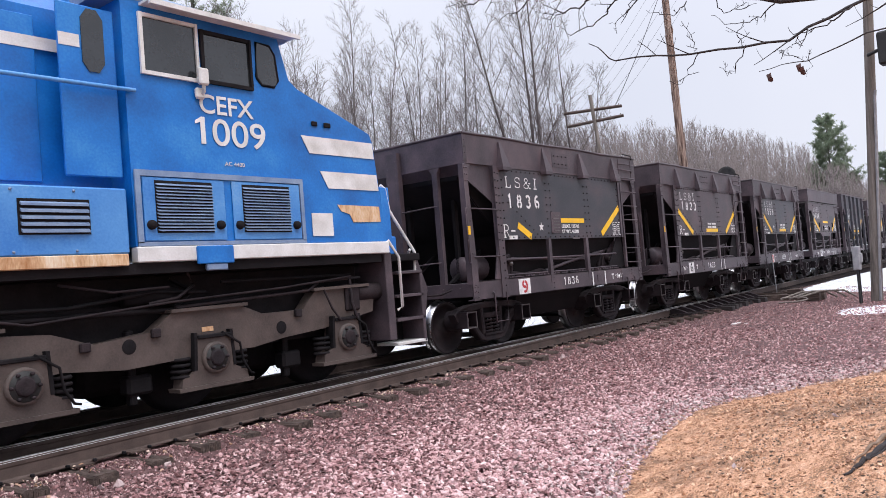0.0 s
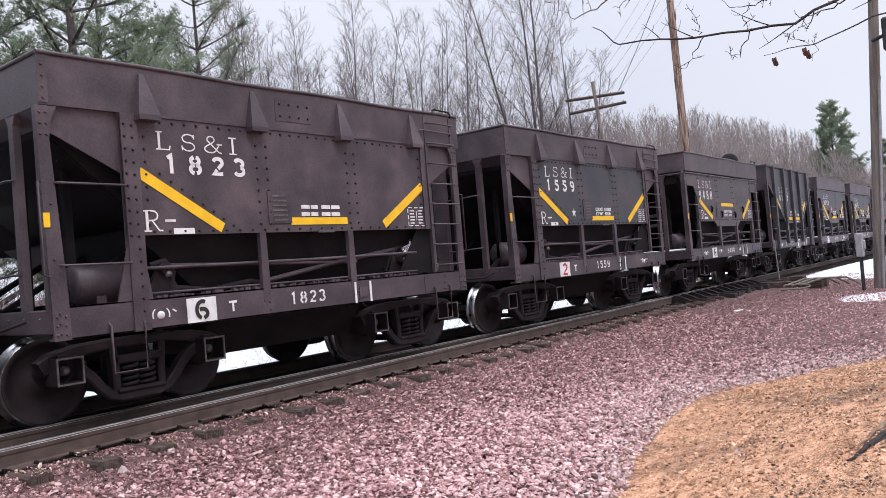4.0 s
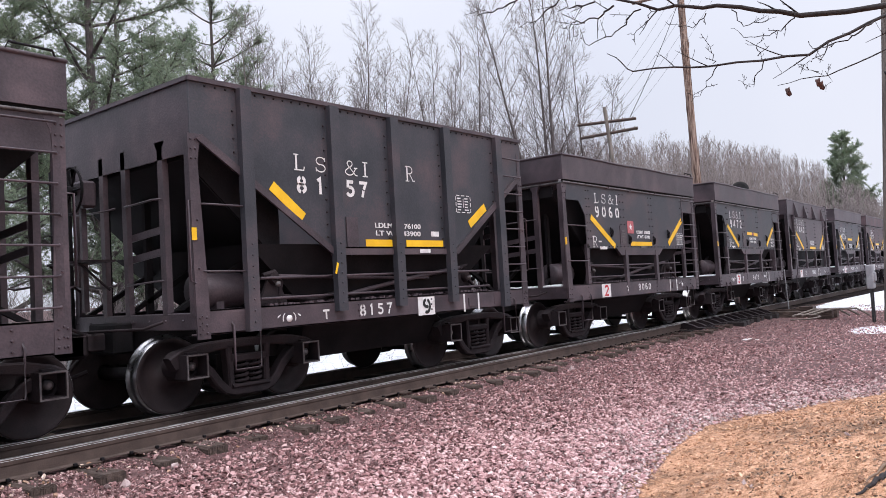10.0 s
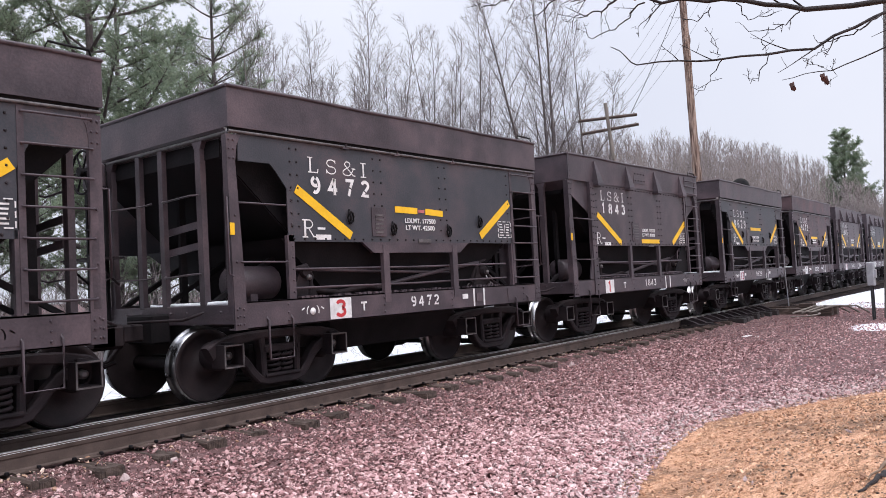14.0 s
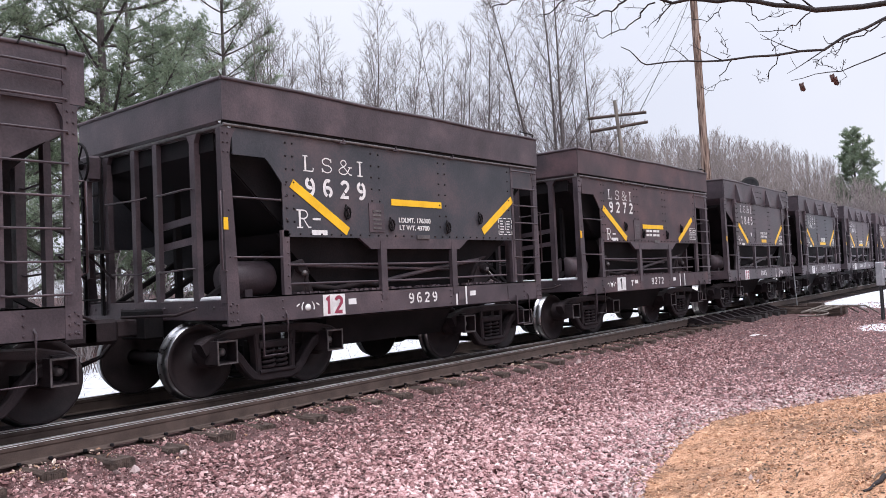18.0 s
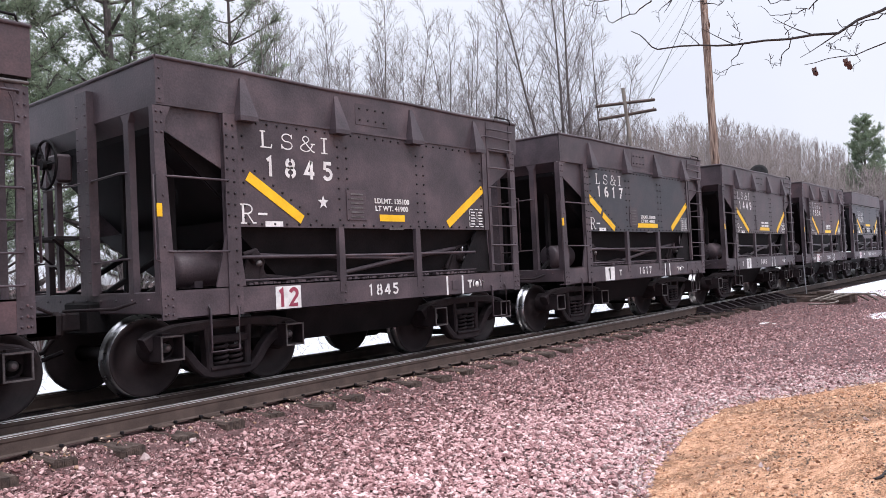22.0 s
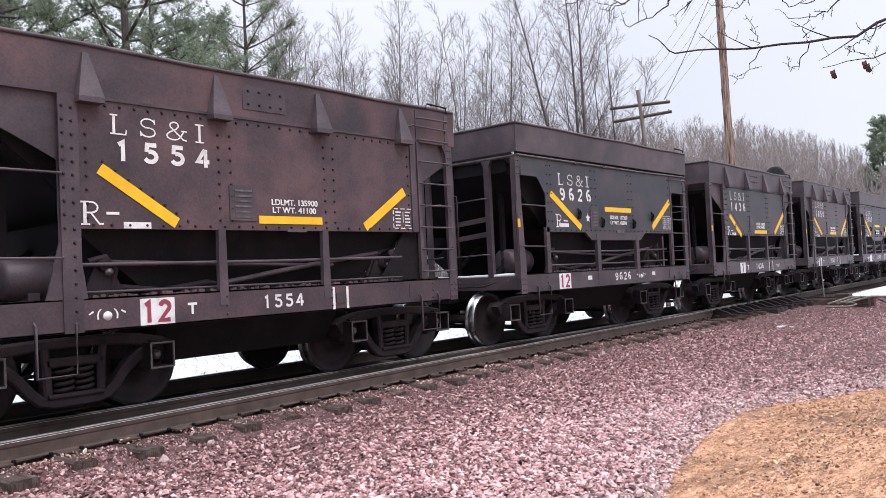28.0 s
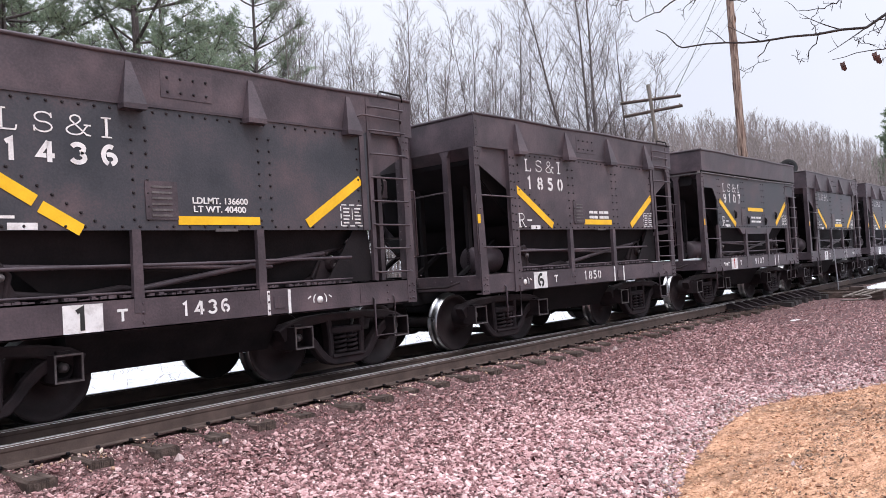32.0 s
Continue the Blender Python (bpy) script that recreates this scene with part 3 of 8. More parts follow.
def wheelset_mesh():
    prof_face = [(-0.765, 0.30), (-0.775, 0.35), (-0.79, 0.385), (-0.79, 0.412)]
    f = Form()
    for s in (-1, 1):
        body = [(s * 0.80, 0.0), (s * 0.80, 0.10), (s * 0.755, 0.13), (s * 0.735, 0.22), (s * 0.75, 0.33), (s * 0.785, 0.355), (s * 0.795, 0.40), (s * 0.79, 0.412), (s * 0.70, 0.42), (s * 0.675, 0.425), (s * 0.665, 0.445), (s * 0.645, 0.448), (s * 0.64, 0.43), (s * 0.65, 0.36), (s * 0.67, 0.2), (s * 0.64, 0.1)]
        f.lathe(body, "y", 40, caps=False)
    f.lathe([(-1.0, 0.0), (-1.0, 0.075), (1.0, 0.075), (1.0, 0.0)], "y", 14, caps=False)
    return f


def tread_mesh():
    f = Form()
    for s in (-1, 1):
        f.lathe([(s * 0.792, 0.404), (s * 0.789, 0.4145), (s * 0.70, 0.4225), (s * 0.677, 0.4275), (s * 0.664, 0.447), (s * 0.645, 0.4502), (s * 0.638, 0.44)], "y", 40, caps=False)
    return f


def two_metal(first, second, name, m1, m2):
    k = len(first.f)
    first.add(second.v, second.f, True)
    me = first.mesh(name, m1)
    me.materials.append(m2)
    for p in me.polygons:
        if p.index >= k:
            p.material_index = 1
    return me


WHEELS = two_metal(wheelset_mesh(), tread_mesh(), "wheelset", M_WHEEL, M_TREAD)
WB = 0.78


def ribbon(f, path, width, y0, y1):
    """A bevelled bar of constant width that follows a bent line in the x-z plane."""
    rings, c = [], 0.018
    for i, (x, z) in enumerate(path):
        a, b = path[max(i - 1, 0)], path[min(i + 1, len(path) - 1)]
        d = Vector((b[0] - a[0], b[1] - a[1])).normalized()
        w = width[i] if isinstance(width, (list, tuple)) else width
        h = w / 2
        sect = [(-h, y0 + c), (-h + c, y0), (h - c, y0), (h, y0 + c), (h, y1 - c), (h - c, y1), (-h + c, y1), (-h, y1 - c)]
        rings.append([(x - d.y * q, yy, z + d.x * q) for q, yy in sect])
    return f.rings(rings, True, False)


def side_frame_form(s):
    """Cast side frame: arched top chord, U-shaped lower chord, columns and a spring seat."""
    f = Form()
    y0, y1 = sorted((s * 1.0, s * 1.14))
    ribbon(f, [(-0.97, 0.56), (-0.84, 0.63), (-0.62, 0.695), (-0.3, 0.72), (0, 0.722), (0.3, 0.72), (0.62, 0.695), (0.84, 0.63), (0.97, 0.56)], [0.16, 0.16, 0.12, 0.1, 0.1, 0.1, 0.12, 0.16, 0.16], y0, y1)
    low = [(0.74, 0.58), (0.6, 0.52), (0.49, 0.42), (0.40, 0.3), (0.31, 0.215), (0.2, 0.185)]
    ribbon(f, [(-x, z) for x, z in low] + [(x, z) for x, z in low[::-1]], [0.15, 0.11, 0.1, 0.1, 0.1, 0.1] * 1 + [0.1, 0.1, 0.1, 0.1, 0.11, 0.15], y0, y1)
    for q in (-1, 1):
        ribbon(f, [(q * 0.27, 0.70), (q * 0.25, 0.5), (q * 0.24, 0.22)], 0.08, y0, y1)
    ribbon(f, [(-0.25, 0.55), (0.25, 0.55)], 0.09, y0, y1)
    ribbon(f, [(-0.25, 0.245), (0.25, 0.245)], 0.05, y0 - 0.03, y1 + 0.03)
    return f


def journal_form(s):
    """Lidless bearing box: a hollow square with a raised rim."""
    f = Form()
    y0, y1 = sorted((s * 1.0, s * 1.17))
    f.lathe([(s * 0.86, 0.16), (s * 1.0, 0.17), (s * 1.13, 0.12)], "y", 18)
    for a in ((-0.125, 0.125, 0.105, 0.125), (-0.125, 0.125, -0.125, -0.105), (-0.125, -0.105, -0.105, 0.105), (0.105, 0.125, -0.105, 0.105)):
        f.box(a[0], a[1], min(s * 1.06, s * 1.3), max(s * 1.06, s * 1.3), a[2], a[3])
    f.box(-0.06, 0.06, min(s * 1.14, s * 1.2), max(s * 1.14, s * 1.2), 0.12, 0.15)
    return f


def spring_form(s, cx):
    f = Form()
    turns = [(cx + 0.04 + 0.08 * math.cos(t * math.pi / 6), s * 1.08 + 0.08 * math.sin(t * math.pi / 6), 0.262 + 0.0047 * t) for t in range(49)]
    return f.rod(turns, 0.02, 6)


def rim_form(s):
    f = Form()
    for a in ((-0.128, 0.128, 0.112, 0.128), (-0.128, 0.128, -0.128, -0.112), (-0.128, -0.112, -0.112, 0.112), (0.112, 0.128, -0.112, 0.112)):
        f.box(a[0], a[1], min(s * 1.295, s * 1.308), max(s * 1.295, s * 1.308), a[2], a[3])
    return f.lathe([(s * 1.1, 0.05), (s * 1.2, 0.045), (s * 1.215, 0.02)], "y", 12)


RIM_ME = {s: rim_form(s).mesh("box_rim", M_EDGE) for s in (-1, 1)}
CAP_ME = {s: Form().lathe([(s * 1.09, 0.1), (s * 1.13, 0.095), (s * 1.14, 0.06)], "y", 14).mesh("bearing_cap", M_DARK) for s in (-1, 1)}
FRAME_ME = {s: side_frame_form(s).mesh("side_frame", M_TRUCK) for s in (-1, 1)}
JOURNAL_ME = {s: journal_form(s).mesh("journal_box", M_TRUCK) for s in (-1, 1)}
SPRING_ME = {(s, c): spring_form(s, c).mesh("coil_spring", M_TRUCK) for s in (-1, 1) for c in (-0.13, 0.05)}


def truck(parent, x):
    bolster = Form().box(-0.2, 0.2, -1.0, 1.0, 0.52, 0.70, 0.02).box(-0.28, 0.28, -0.35, 0.35, 0.66, 0.80, 0.02)
    bolster.rod([(-0.5, -0.6, 0.4), (0.5, -0.6, 0.4)], 0.02).box(-0.62, -0.52, -0.85, 0.85, 0.36, 0.5).box(0.52, 0.62, -0.85, 0.85, 0.36, 0.5)
    t = part("truck", bolster, M_DARK, parent, at=(x, 0, 0))
    part("spring_plank", Form().box(-0.23, 0.23, -1.0, 1.0, 0.215, 0.255, 0.01), M_DARK, t)
    for s in (-1, 1):
        part("friction_plate", Form().box(-0.25, 0.25, min(s * 0.82, s * 0.86), max(s * 0.82, s * 0.86), 0.24, 0.6), M_DARK, t)
        part("side_frame", FRAME_ME[s], None, t)
        for c in (-0.13, 0.05):
            part("coil_spring", SPRING_ME[s, c], None, t)
        for q in (-1, 1):
            part("journal_box", JOURNAL_ME[s], None, t, at=(q * WB, 0, 0.53))
            part("bearing_cap", CAP_ME[s], None, t, at=(q * WB, 0, 0.53))
            part("box_rim", RIM_ME[s], None, t, at=(q * WB, 0, 0.53))
    for q in (-1, 1):
        part("wheelset", WHEELS, None, t, at=(q * WB, 0, 0.42))
    return t


def coupler(parent, x, s):
    f = Form()
    f.box(min(x, x + s * 0.32), max(x, x + s * 0.32), -0.09, 0.09, 0.72, 0.92, 0.02)
    f.box(min(x + s * 0.3, x + s * 0.72), max(x + s * 0.3, x + s * 0.72), -0.14, 0.14, 0.66, 0.94, 0.04)
    f.rod([(x + s * 0.02, -1.2, 1.02), (x + s * 0.18, -1.1, 0.96), (x + s * 0.2, 0, 0.94)], 0.016)
    f.rod([(x + s * 0.1, 0.25, 0.75), (x + s * 0.3, 0.3, 0.5), (x + s * 0.6, 0.2, 0.42), (x + s * 0.8, 0.1, 0.5)], 0.025)
    return part("coupler", f, M_TRUCK, parent)


def brake_wheel(parent, x, y, z):
    f = Form()
    ring = [(x, y + 0.27 * math.cos(k * math.pi / 12), z + 0.27 * math.sin(k * math.pi / 12)) for k in range(25)]
    f.rod(ring, 0.016, 6)
    for k in range(6):
        f.rod([(x, y, z), (x, y + 0.26 * math.cos(k * math.pi / 3), z + 0.26 * math.sin(k * math.pi / 3))], 0.012, 5)
    f.lathe([(x - 0.05, 0.06), (x + 0.05, 0.06)], "x", 10, (0, y, z))
    w = part("brake_wheel", f, M_DARK, parent)
    g = Form().box(x + 0.06, x + 0.24, y - 0.14, y + 0.14, z - 0.2, z + 0.12, 0.03).box(x + 0.1, x + 0.16, y - 0.03, y + 0.03, z - 1.4, z - 0.2)
    part("brake_gear_box", g, M_CAR, parent)
    return w


def under_body(car, L, zs0, zs1, brown, wheel=(0.38, 2.56), a=0.0):
    """Sills, end sills, hopper bottom, draft gear and trucks that every car has; a is where its near end begins."""
    for s in (-1, 1):
        f = Form()
        y0, y1 = sorted((s * YS, s * (YS - 0.03)))
        f.box(a, L, y0, y1, zs0, zs1, 0.004)
        ya, yb = sorted((s * YS, s * (YS - 0.12)))
        f.box(a, L, ya, yb, zs1 - 0.02, zs1, 0.004)
        f.box(a, L, ya, yb, zs0, zs0 + 0.02, 0.004)
        if s < 0:
            sill_rivets(f, (a + 0.06, 0.72, 2.3, 3.7, L - 0.5, L - 0.06), zs0 + 0.06, zs1 - 0.06)
            f.box(L - 0.95, L - 0.72, -YS - 0.006, -YS, zs0 + 0.05, zs1 - 0.05)
            # a ragged line of spilled pellets on the sill's flange
            rr = random.Random(9)
            for k in range(150):
                xx = 0.9 + rr.random() * (L - 1.9)
                h = 0.008 + 0.024 * rr.random()
                w = 0.02 + 0.03 * rr.random()
                f.box(xx, xx + w, -YS + 0.004 + 0.02 * rr.random(), -YS + 0.09, zs1, zs1 + h)
        part("side_sill", f, brown, car)
    for x0, x1 in ((a, a + 0.09), (L - 0.09, L)):
        f = Form().box(x0, x1, -YS + 0.03, YS - 0.03, zs0 + 0.06, zs1 - 0.02, 0.01)
        f.rivets_x([(x0 if x0 == a else x1, y, zs1 - 0.1) for y in np.arange(-1.3, 1.31, 0.325)], 0.015, -1 if x0 == a else 1)
        part("end_sill", f, brown, car)
    f = Form().box(-0.2, L + 0.2, -0.19, 0.19, 0.70, 1.0, 0.01).box(-0.22, 0.02, -0.28, 0.28, 0.68, 1.02, 0.02).box(L - 0.02, L + 0.22, -0.28, 0.28, 0.68, 1.02, 0.02)
    part("centre_sill", f, M_DARK, car)
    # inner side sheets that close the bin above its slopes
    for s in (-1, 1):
        # inner sheets, slopes and braces carry the shade of the openings as near-black colour
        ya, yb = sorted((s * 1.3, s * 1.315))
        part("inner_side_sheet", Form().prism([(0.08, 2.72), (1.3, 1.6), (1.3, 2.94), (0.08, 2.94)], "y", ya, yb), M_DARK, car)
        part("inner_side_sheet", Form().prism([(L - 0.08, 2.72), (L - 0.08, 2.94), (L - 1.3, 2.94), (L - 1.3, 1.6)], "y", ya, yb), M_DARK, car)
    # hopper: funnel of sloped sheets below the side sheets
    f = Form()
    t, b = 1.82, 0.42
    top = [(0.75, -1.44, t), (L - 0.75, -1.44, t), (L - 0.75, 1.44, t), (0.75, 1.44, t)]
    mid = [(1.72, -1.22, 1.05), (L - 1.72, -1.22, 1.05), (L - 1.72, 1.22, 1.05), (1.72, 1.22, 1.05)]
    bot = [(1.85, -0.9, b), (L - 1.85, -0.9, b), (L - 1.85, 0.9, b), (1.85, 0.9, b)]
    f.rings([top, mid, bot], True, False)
    # the hopper's near-black colour includes the shade beneath the car
    part("hopper", f, M_DARK, car, "ore hopper with sloped sheets, underside shade put into its dark colour")
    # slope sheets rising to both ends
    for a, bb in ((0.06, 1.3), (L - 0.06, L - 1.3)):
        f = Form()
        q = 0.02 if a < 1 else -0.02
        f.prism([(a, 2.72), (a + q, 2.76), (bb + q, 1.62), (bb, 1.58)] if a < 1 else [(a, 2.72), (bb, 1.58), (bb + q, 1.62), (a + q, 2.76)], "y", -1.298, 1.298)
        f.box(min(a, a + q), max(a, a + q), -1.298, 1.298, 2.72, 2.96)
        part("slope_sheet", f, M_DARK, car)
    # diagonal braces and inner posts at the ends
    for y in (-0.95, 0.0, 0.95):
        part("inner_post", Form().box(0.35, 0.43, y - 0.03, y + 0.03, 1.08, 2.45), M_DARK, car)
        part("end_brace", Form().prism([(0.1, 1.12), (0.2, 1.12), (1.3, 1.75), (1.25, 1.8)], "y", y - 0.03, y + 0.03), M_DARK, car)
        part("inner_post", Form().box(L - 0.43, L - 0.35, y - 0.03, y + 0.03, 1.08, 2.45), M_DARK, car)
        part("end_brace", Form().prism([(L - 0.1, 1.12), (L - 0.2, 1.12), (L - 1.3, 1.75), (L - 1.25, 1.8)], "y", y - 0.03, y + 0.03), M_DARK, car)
    f = Form()
    f.lathe([(0.35, 0.0), (0.35, 0.17), (0.39, 0.2), (0.95, 0.2), (0.99, 0.17), (0.99, 0.0)], "x", 18, (0, -0.95, 1.33), caps=False)
    f.box(0.55, 0.65, -1.1, -0.8, 1.06, 1.2)
    part("air_reservoir", f, brown, car)
    # door gear: a crank on its pedestal, a long push rod, a slanting lever and a lever stand at the far end
    f = Form().rod([(1.05, -1.38, 1.46), (2.6, -1.37, 1.4), (3.9, -1.36, 1.36)], 0.02)
    part("push_rod", f, M_CAR, car)
    part("slant_lever", Form().rod([(2.35, -1.36, 1.2), (3.4, -1.36, 1.35), (4.7, -1.34, 1.5)], 0.03, 8), M_CAR, car)
    f = Form().prism([(0.88, 1.12), (1.3, 1.12), (1.16, 1.42), (1.02, 1.42)], "y", -1.42, -1.38)
    f.rod([(0.95, -1.42, 1.46), (1.1, -1.44, 1.5), (1.2, -1.42, 1.38), (1.16, -1.4, 1.16)], 0.03, 7)
    f.rod([(1.2, -1.36, 1.22), (1.7, -1.36, 1.16), (2.2, -1.36, 1.22), (2.4, -1.36, 1.18)], 0.035, 7)
    f.lathe([(-1.47, 0.06), (-1.40, 0.085), (-1.34, 0.05)], "y", 12, (1.09, 0, 1.43))
    part("crank_pedestal", f, M_TRUCK, car)
    # pale steel pin paints the whitish highlight on the crank
    part("worn_crank_pin", Form().lathe([(-1.5, 0.0), (-1.49, 0.032), (-1.46, 0.036)], "y", 10, (1.12, 0, 1.36), caps=False), M_EDGE, car)
    f = Form().rod([(4.5, -1.3, 1.2), (4.66, -1.34, 1.5), (4.98, -1.32, 1.58)], 0.034, 7)
    f.lathe([(-1.44, 0.06), (-1.38, 0.095), (-1.3, 0.06)], "y", 12, (4.72, 0, 1.36))
    f.prism([(4.45, 1.12), (4.86, 1.12), (4.74, 1.4), (4.58, 1.4)], "y", -1.38, -1.34)
    f.rod([(4.72, -1.42, 1.36), (4.86, -1.44, 1.2), (5.05, -1.42, 1.14)], 0.022, 6)
    f.rod([(4.3, -1.2, 1.16), (4.7, -1.25, 1.26), (5.1, -1.2, 1.2)], 0.04, 7)
    part("lever_stand", f, M_TRUCK, car)
    # same painted highlight on the lever stand
    part("worn_crank_pin", Form().lathe([(-1.47, 0.0), (-1.46, 0.03), (-1.43, 0.034)], "y", 10, (4.74, 0, 1.34), caps=False), M_EDGE, car)
    coupler(car, -0.15, -1)
    coupler(car, L + 0.15, 1)
    brake_wheel(car, -0.32, *wheel)
    plat = part("brake_platform", Form().box(-0.42, -0.02, wheel[0] - 0.4, wheel[0] + 0.45, 1.72, 1.745).rod([(-0.05, wheel[0] - 0.3, 1.4), (-0.4, wheel[0] - 0.3, 1.72)], 0.015, 5).rod([(-0.05, wheel[0] + 0.4, 1.4), (-0.4, wheel[0] + 0.4, 1.72)], 0.015, 5), M_TRUCK, car)
    for x, q in ((-0.03, -1), (L + 0.03, 1)):
        lad = part("end_ladder", Form().box(x - 0.02, x + 0.02, 1.02, 1.06, 0.95, 2.95).box(x - 0.02, x + 0.02, 1.48, 1.52, 0.95, 2.95), M_DARK, car)
        for k in range(6):
            part("rung", Form().rod([(x + q * 0.03, 1.02, 1.15 + 0.33 * k), (x + q * 0.03, 1.52, 1.15 + 0.33 * k)], 0.012, 5), M_DARK, lad)
    for x in (0.42, L - 0.75):
        f = Form().rod([(x, -YS + 0.01, zs0 + 0.12), (x, -YS - 0.025, zs0 + 0.08), (x, -YS - 0.025, 0.47), (x + 0.34, -YS - 0.025, 0.47), (x + 0.34, -YS - 0.025, zs0 + 0.08), (x + 0.34, -YS + 0.01, zs0 + 0.12)], 0.014, 6)
        part("stirrup_step", f, brown, car)
    for x in (0.93, L - 0.83):
        truck(car, x)


def vertical_post(x, w, d, z0, z1, y=-YS, taper=0.0):
    f = Form()
    f.rings([[(x - w / 2 - taper, y - d, z0), (x + w / 2 + taper, y - d, z0), (x + w / 2 + taper, y + 0.05, z0), (x - w / 2 - taper, y + 0.05, z0)],
             [(x - w / 2, y - d, z1), (x + w / 2, y - d, z1), (x + w / 2, y + 0.05, z1), (x - w / 2, y + 0.05, z1)]], True, False)
    return f


def grab(parent, pts, r=0.012):
    return part("grab_iron", Form().rod(pts, r, 6), M_CAR, parent)


def side_ladder(car, x0, x1, z0, z1, n, y=-YS - 0.007):
    lad = part("ladder", Form().box(x0 - 0.03, x0 + 0.03, y, y + 0.05, z0, z1).box(x1 - 0.035, x1 + 0.035, y, y + 0.05, z0, z1), M_CAR, car)
    for k in range(n):
        z = z0 + 0.1 + (z1 - z0 - 0.2) * k / (n - 1)
        part("rung", Form().rod([(x0, y, z), (x0 + 0.03, y - 0.06, z - 0.01), (x1 - 0.03, y - 0.06, z - 0.01), (x1, y, z)], 0.012, 6), M_CAR, lad)


def end_frame(car, L, ztop, zs1, brown, start=0.0):
    """Corner posts, end posts and their grab irons."""
    for x, q in ((start, 1), (L, -1)):
        for s in (-1, 1):
            f = Form()
            # the post narrows upwards and ends in a riveted gusset under the rim
            ya, yb = sorted((s * (YS + 0.005), s * (YS - 0.012)))
            lean = 0.0 if q < 0 else -0.03
            outline = [(x - q * 0.004, zs1 - 0.30), (x + q * 0.15, zs1 - 0.30), (x + q * 0.145, zs1 + 0.1), (x + lean + q * 0.105, ztop - 0.3), (x + lean + q * 0.13, ztop - 0.12), (x + lean + q * 0.19, ztop), (x + lean - q * 0.004, ztop)]
            f.prism(outline, "y", ya, yb)
            xa, xb = sorted((x + lean / 2, x + lean / 2 + q * 0.012))
            ya, yb = sorted((s * (YS - 0.012), s * (YS - 0.10)))
            f.box(xa, xb, ya, yb, zs1 - 0.05, ztop)
            if s < 0:
                f.rivets([(x + lean + q * w, -YS - 0.005, z) for w in (0.03, 0.085) for z in np.arange(ztop - 0.06, ztop - 0.36, -0.1)] + [(x + q * w, -YS - 0.005, z) for w in (0.03, 0.11) for z in (0.88, 0.96, 1.04)] + [(x + lean / 2 + q * 0.06, -YS - 0.005, z) for z in (2.05, 1.55)], 0.015)
            part("corner_post", f, brown, car)
        for y in (-0.97, 0.97):
            f = Form()
            xa, xb = sorted((x, x + q * 0.07))
            f.box(xa, xb, y - 0.05, y + 0.05, zs1 - 0.04, ztop - 0.09)
            f.prism([(y - 0.05, ztop - 0.09), (y + 0.05, ztop - 0.09), (y + 0.1, ztop), (y - 0.1, ztop)], "x", xa, xb)
            part("end_post", f, brown, car)
        for z in (2.33, 1.45):
            grab(car, [(x - q * 0.0, -0.97, z), (x - q * 0.05, -0.9, z), (x - q * 0.05, -0.3, z - 0.02), (x, -0.26, z)])
            grab(car, [(x - q * 0.0, 0.97, z), (x - q * 0.05, 0.9, z), (x - q * 0.05, 0.1, z - 0.02), (x, 0.0, z)])
        grab(car, [(x, -YS, 2.25), (x - q * 0.06, -YS - 0.01, 2.25), (x - q * 0.06, -YS - 0.01, 1.42), (x, -YS, 1.4)])
        f = Form()
        if start == 0:
            # two slim posts with flat bars between them
            xa, xb = sorted((x, x + q * 0.06))
            for y in (-0.2, 0.3):
                part("end_post", Form().box(xa, xb, y - 0.045, y + 0.045, zs1 - 0.04, ztop), brown, car)
            for z in (1.78, 2.02):
                part("end_bar", Form().prism([(-0.93, z + 0.04), (-0.93, z - 0.04), (-0.18, z - 0.1), (-0.18, z - 0.02)], "x", x + q * 0.065, x + q * 0.085), brown, car)
            continue
        xa, xb = sorted((x - q * 0.07, x + q * 0.03))
        f.box(xa, xb, -0.28, -0.02, zs1 - 0.04, ztop + 0.36)
        f.rivets_x([(xa if q > 0 else xb, yy, z) for yy in (-0.24, -0.06) for z in np.arange(zs1 + 0.1, ztop + 0.34, 0.12)], 0.013, -q)
        part("centre_end_post", f, brown, car)


def tapered_plate(x, z0, z1, w0, w1, d):
    f = Form()
    f.rings([[(x - w0 / 2, -YS - d, z0), (x + w0 / 2, -YS - d, z0), (x + w0 / 2, -YS + 0.02, z0), (x - w0 / 2, -YS + 0.02, z0)],
             [(x - w0 / 2, -YS - d, z0 + 0.05), (x + w0 / 2, -YS - d, z0 + 0.05), (x + w0 / 2, -YS + 0.02, z0 + 0.05), (x - w0 / 2, -YS + 0.02, z0 + 0.05)],
             [(x - w1 / 2, -YS - 0.015, z1), (x + w1 / 2, -YS - 0.015, z1), (x + w1 / 2, -YS + 0.02, z1), (x - w1 / 2, -YS + 0.02, z1)]], True, False)
    return f


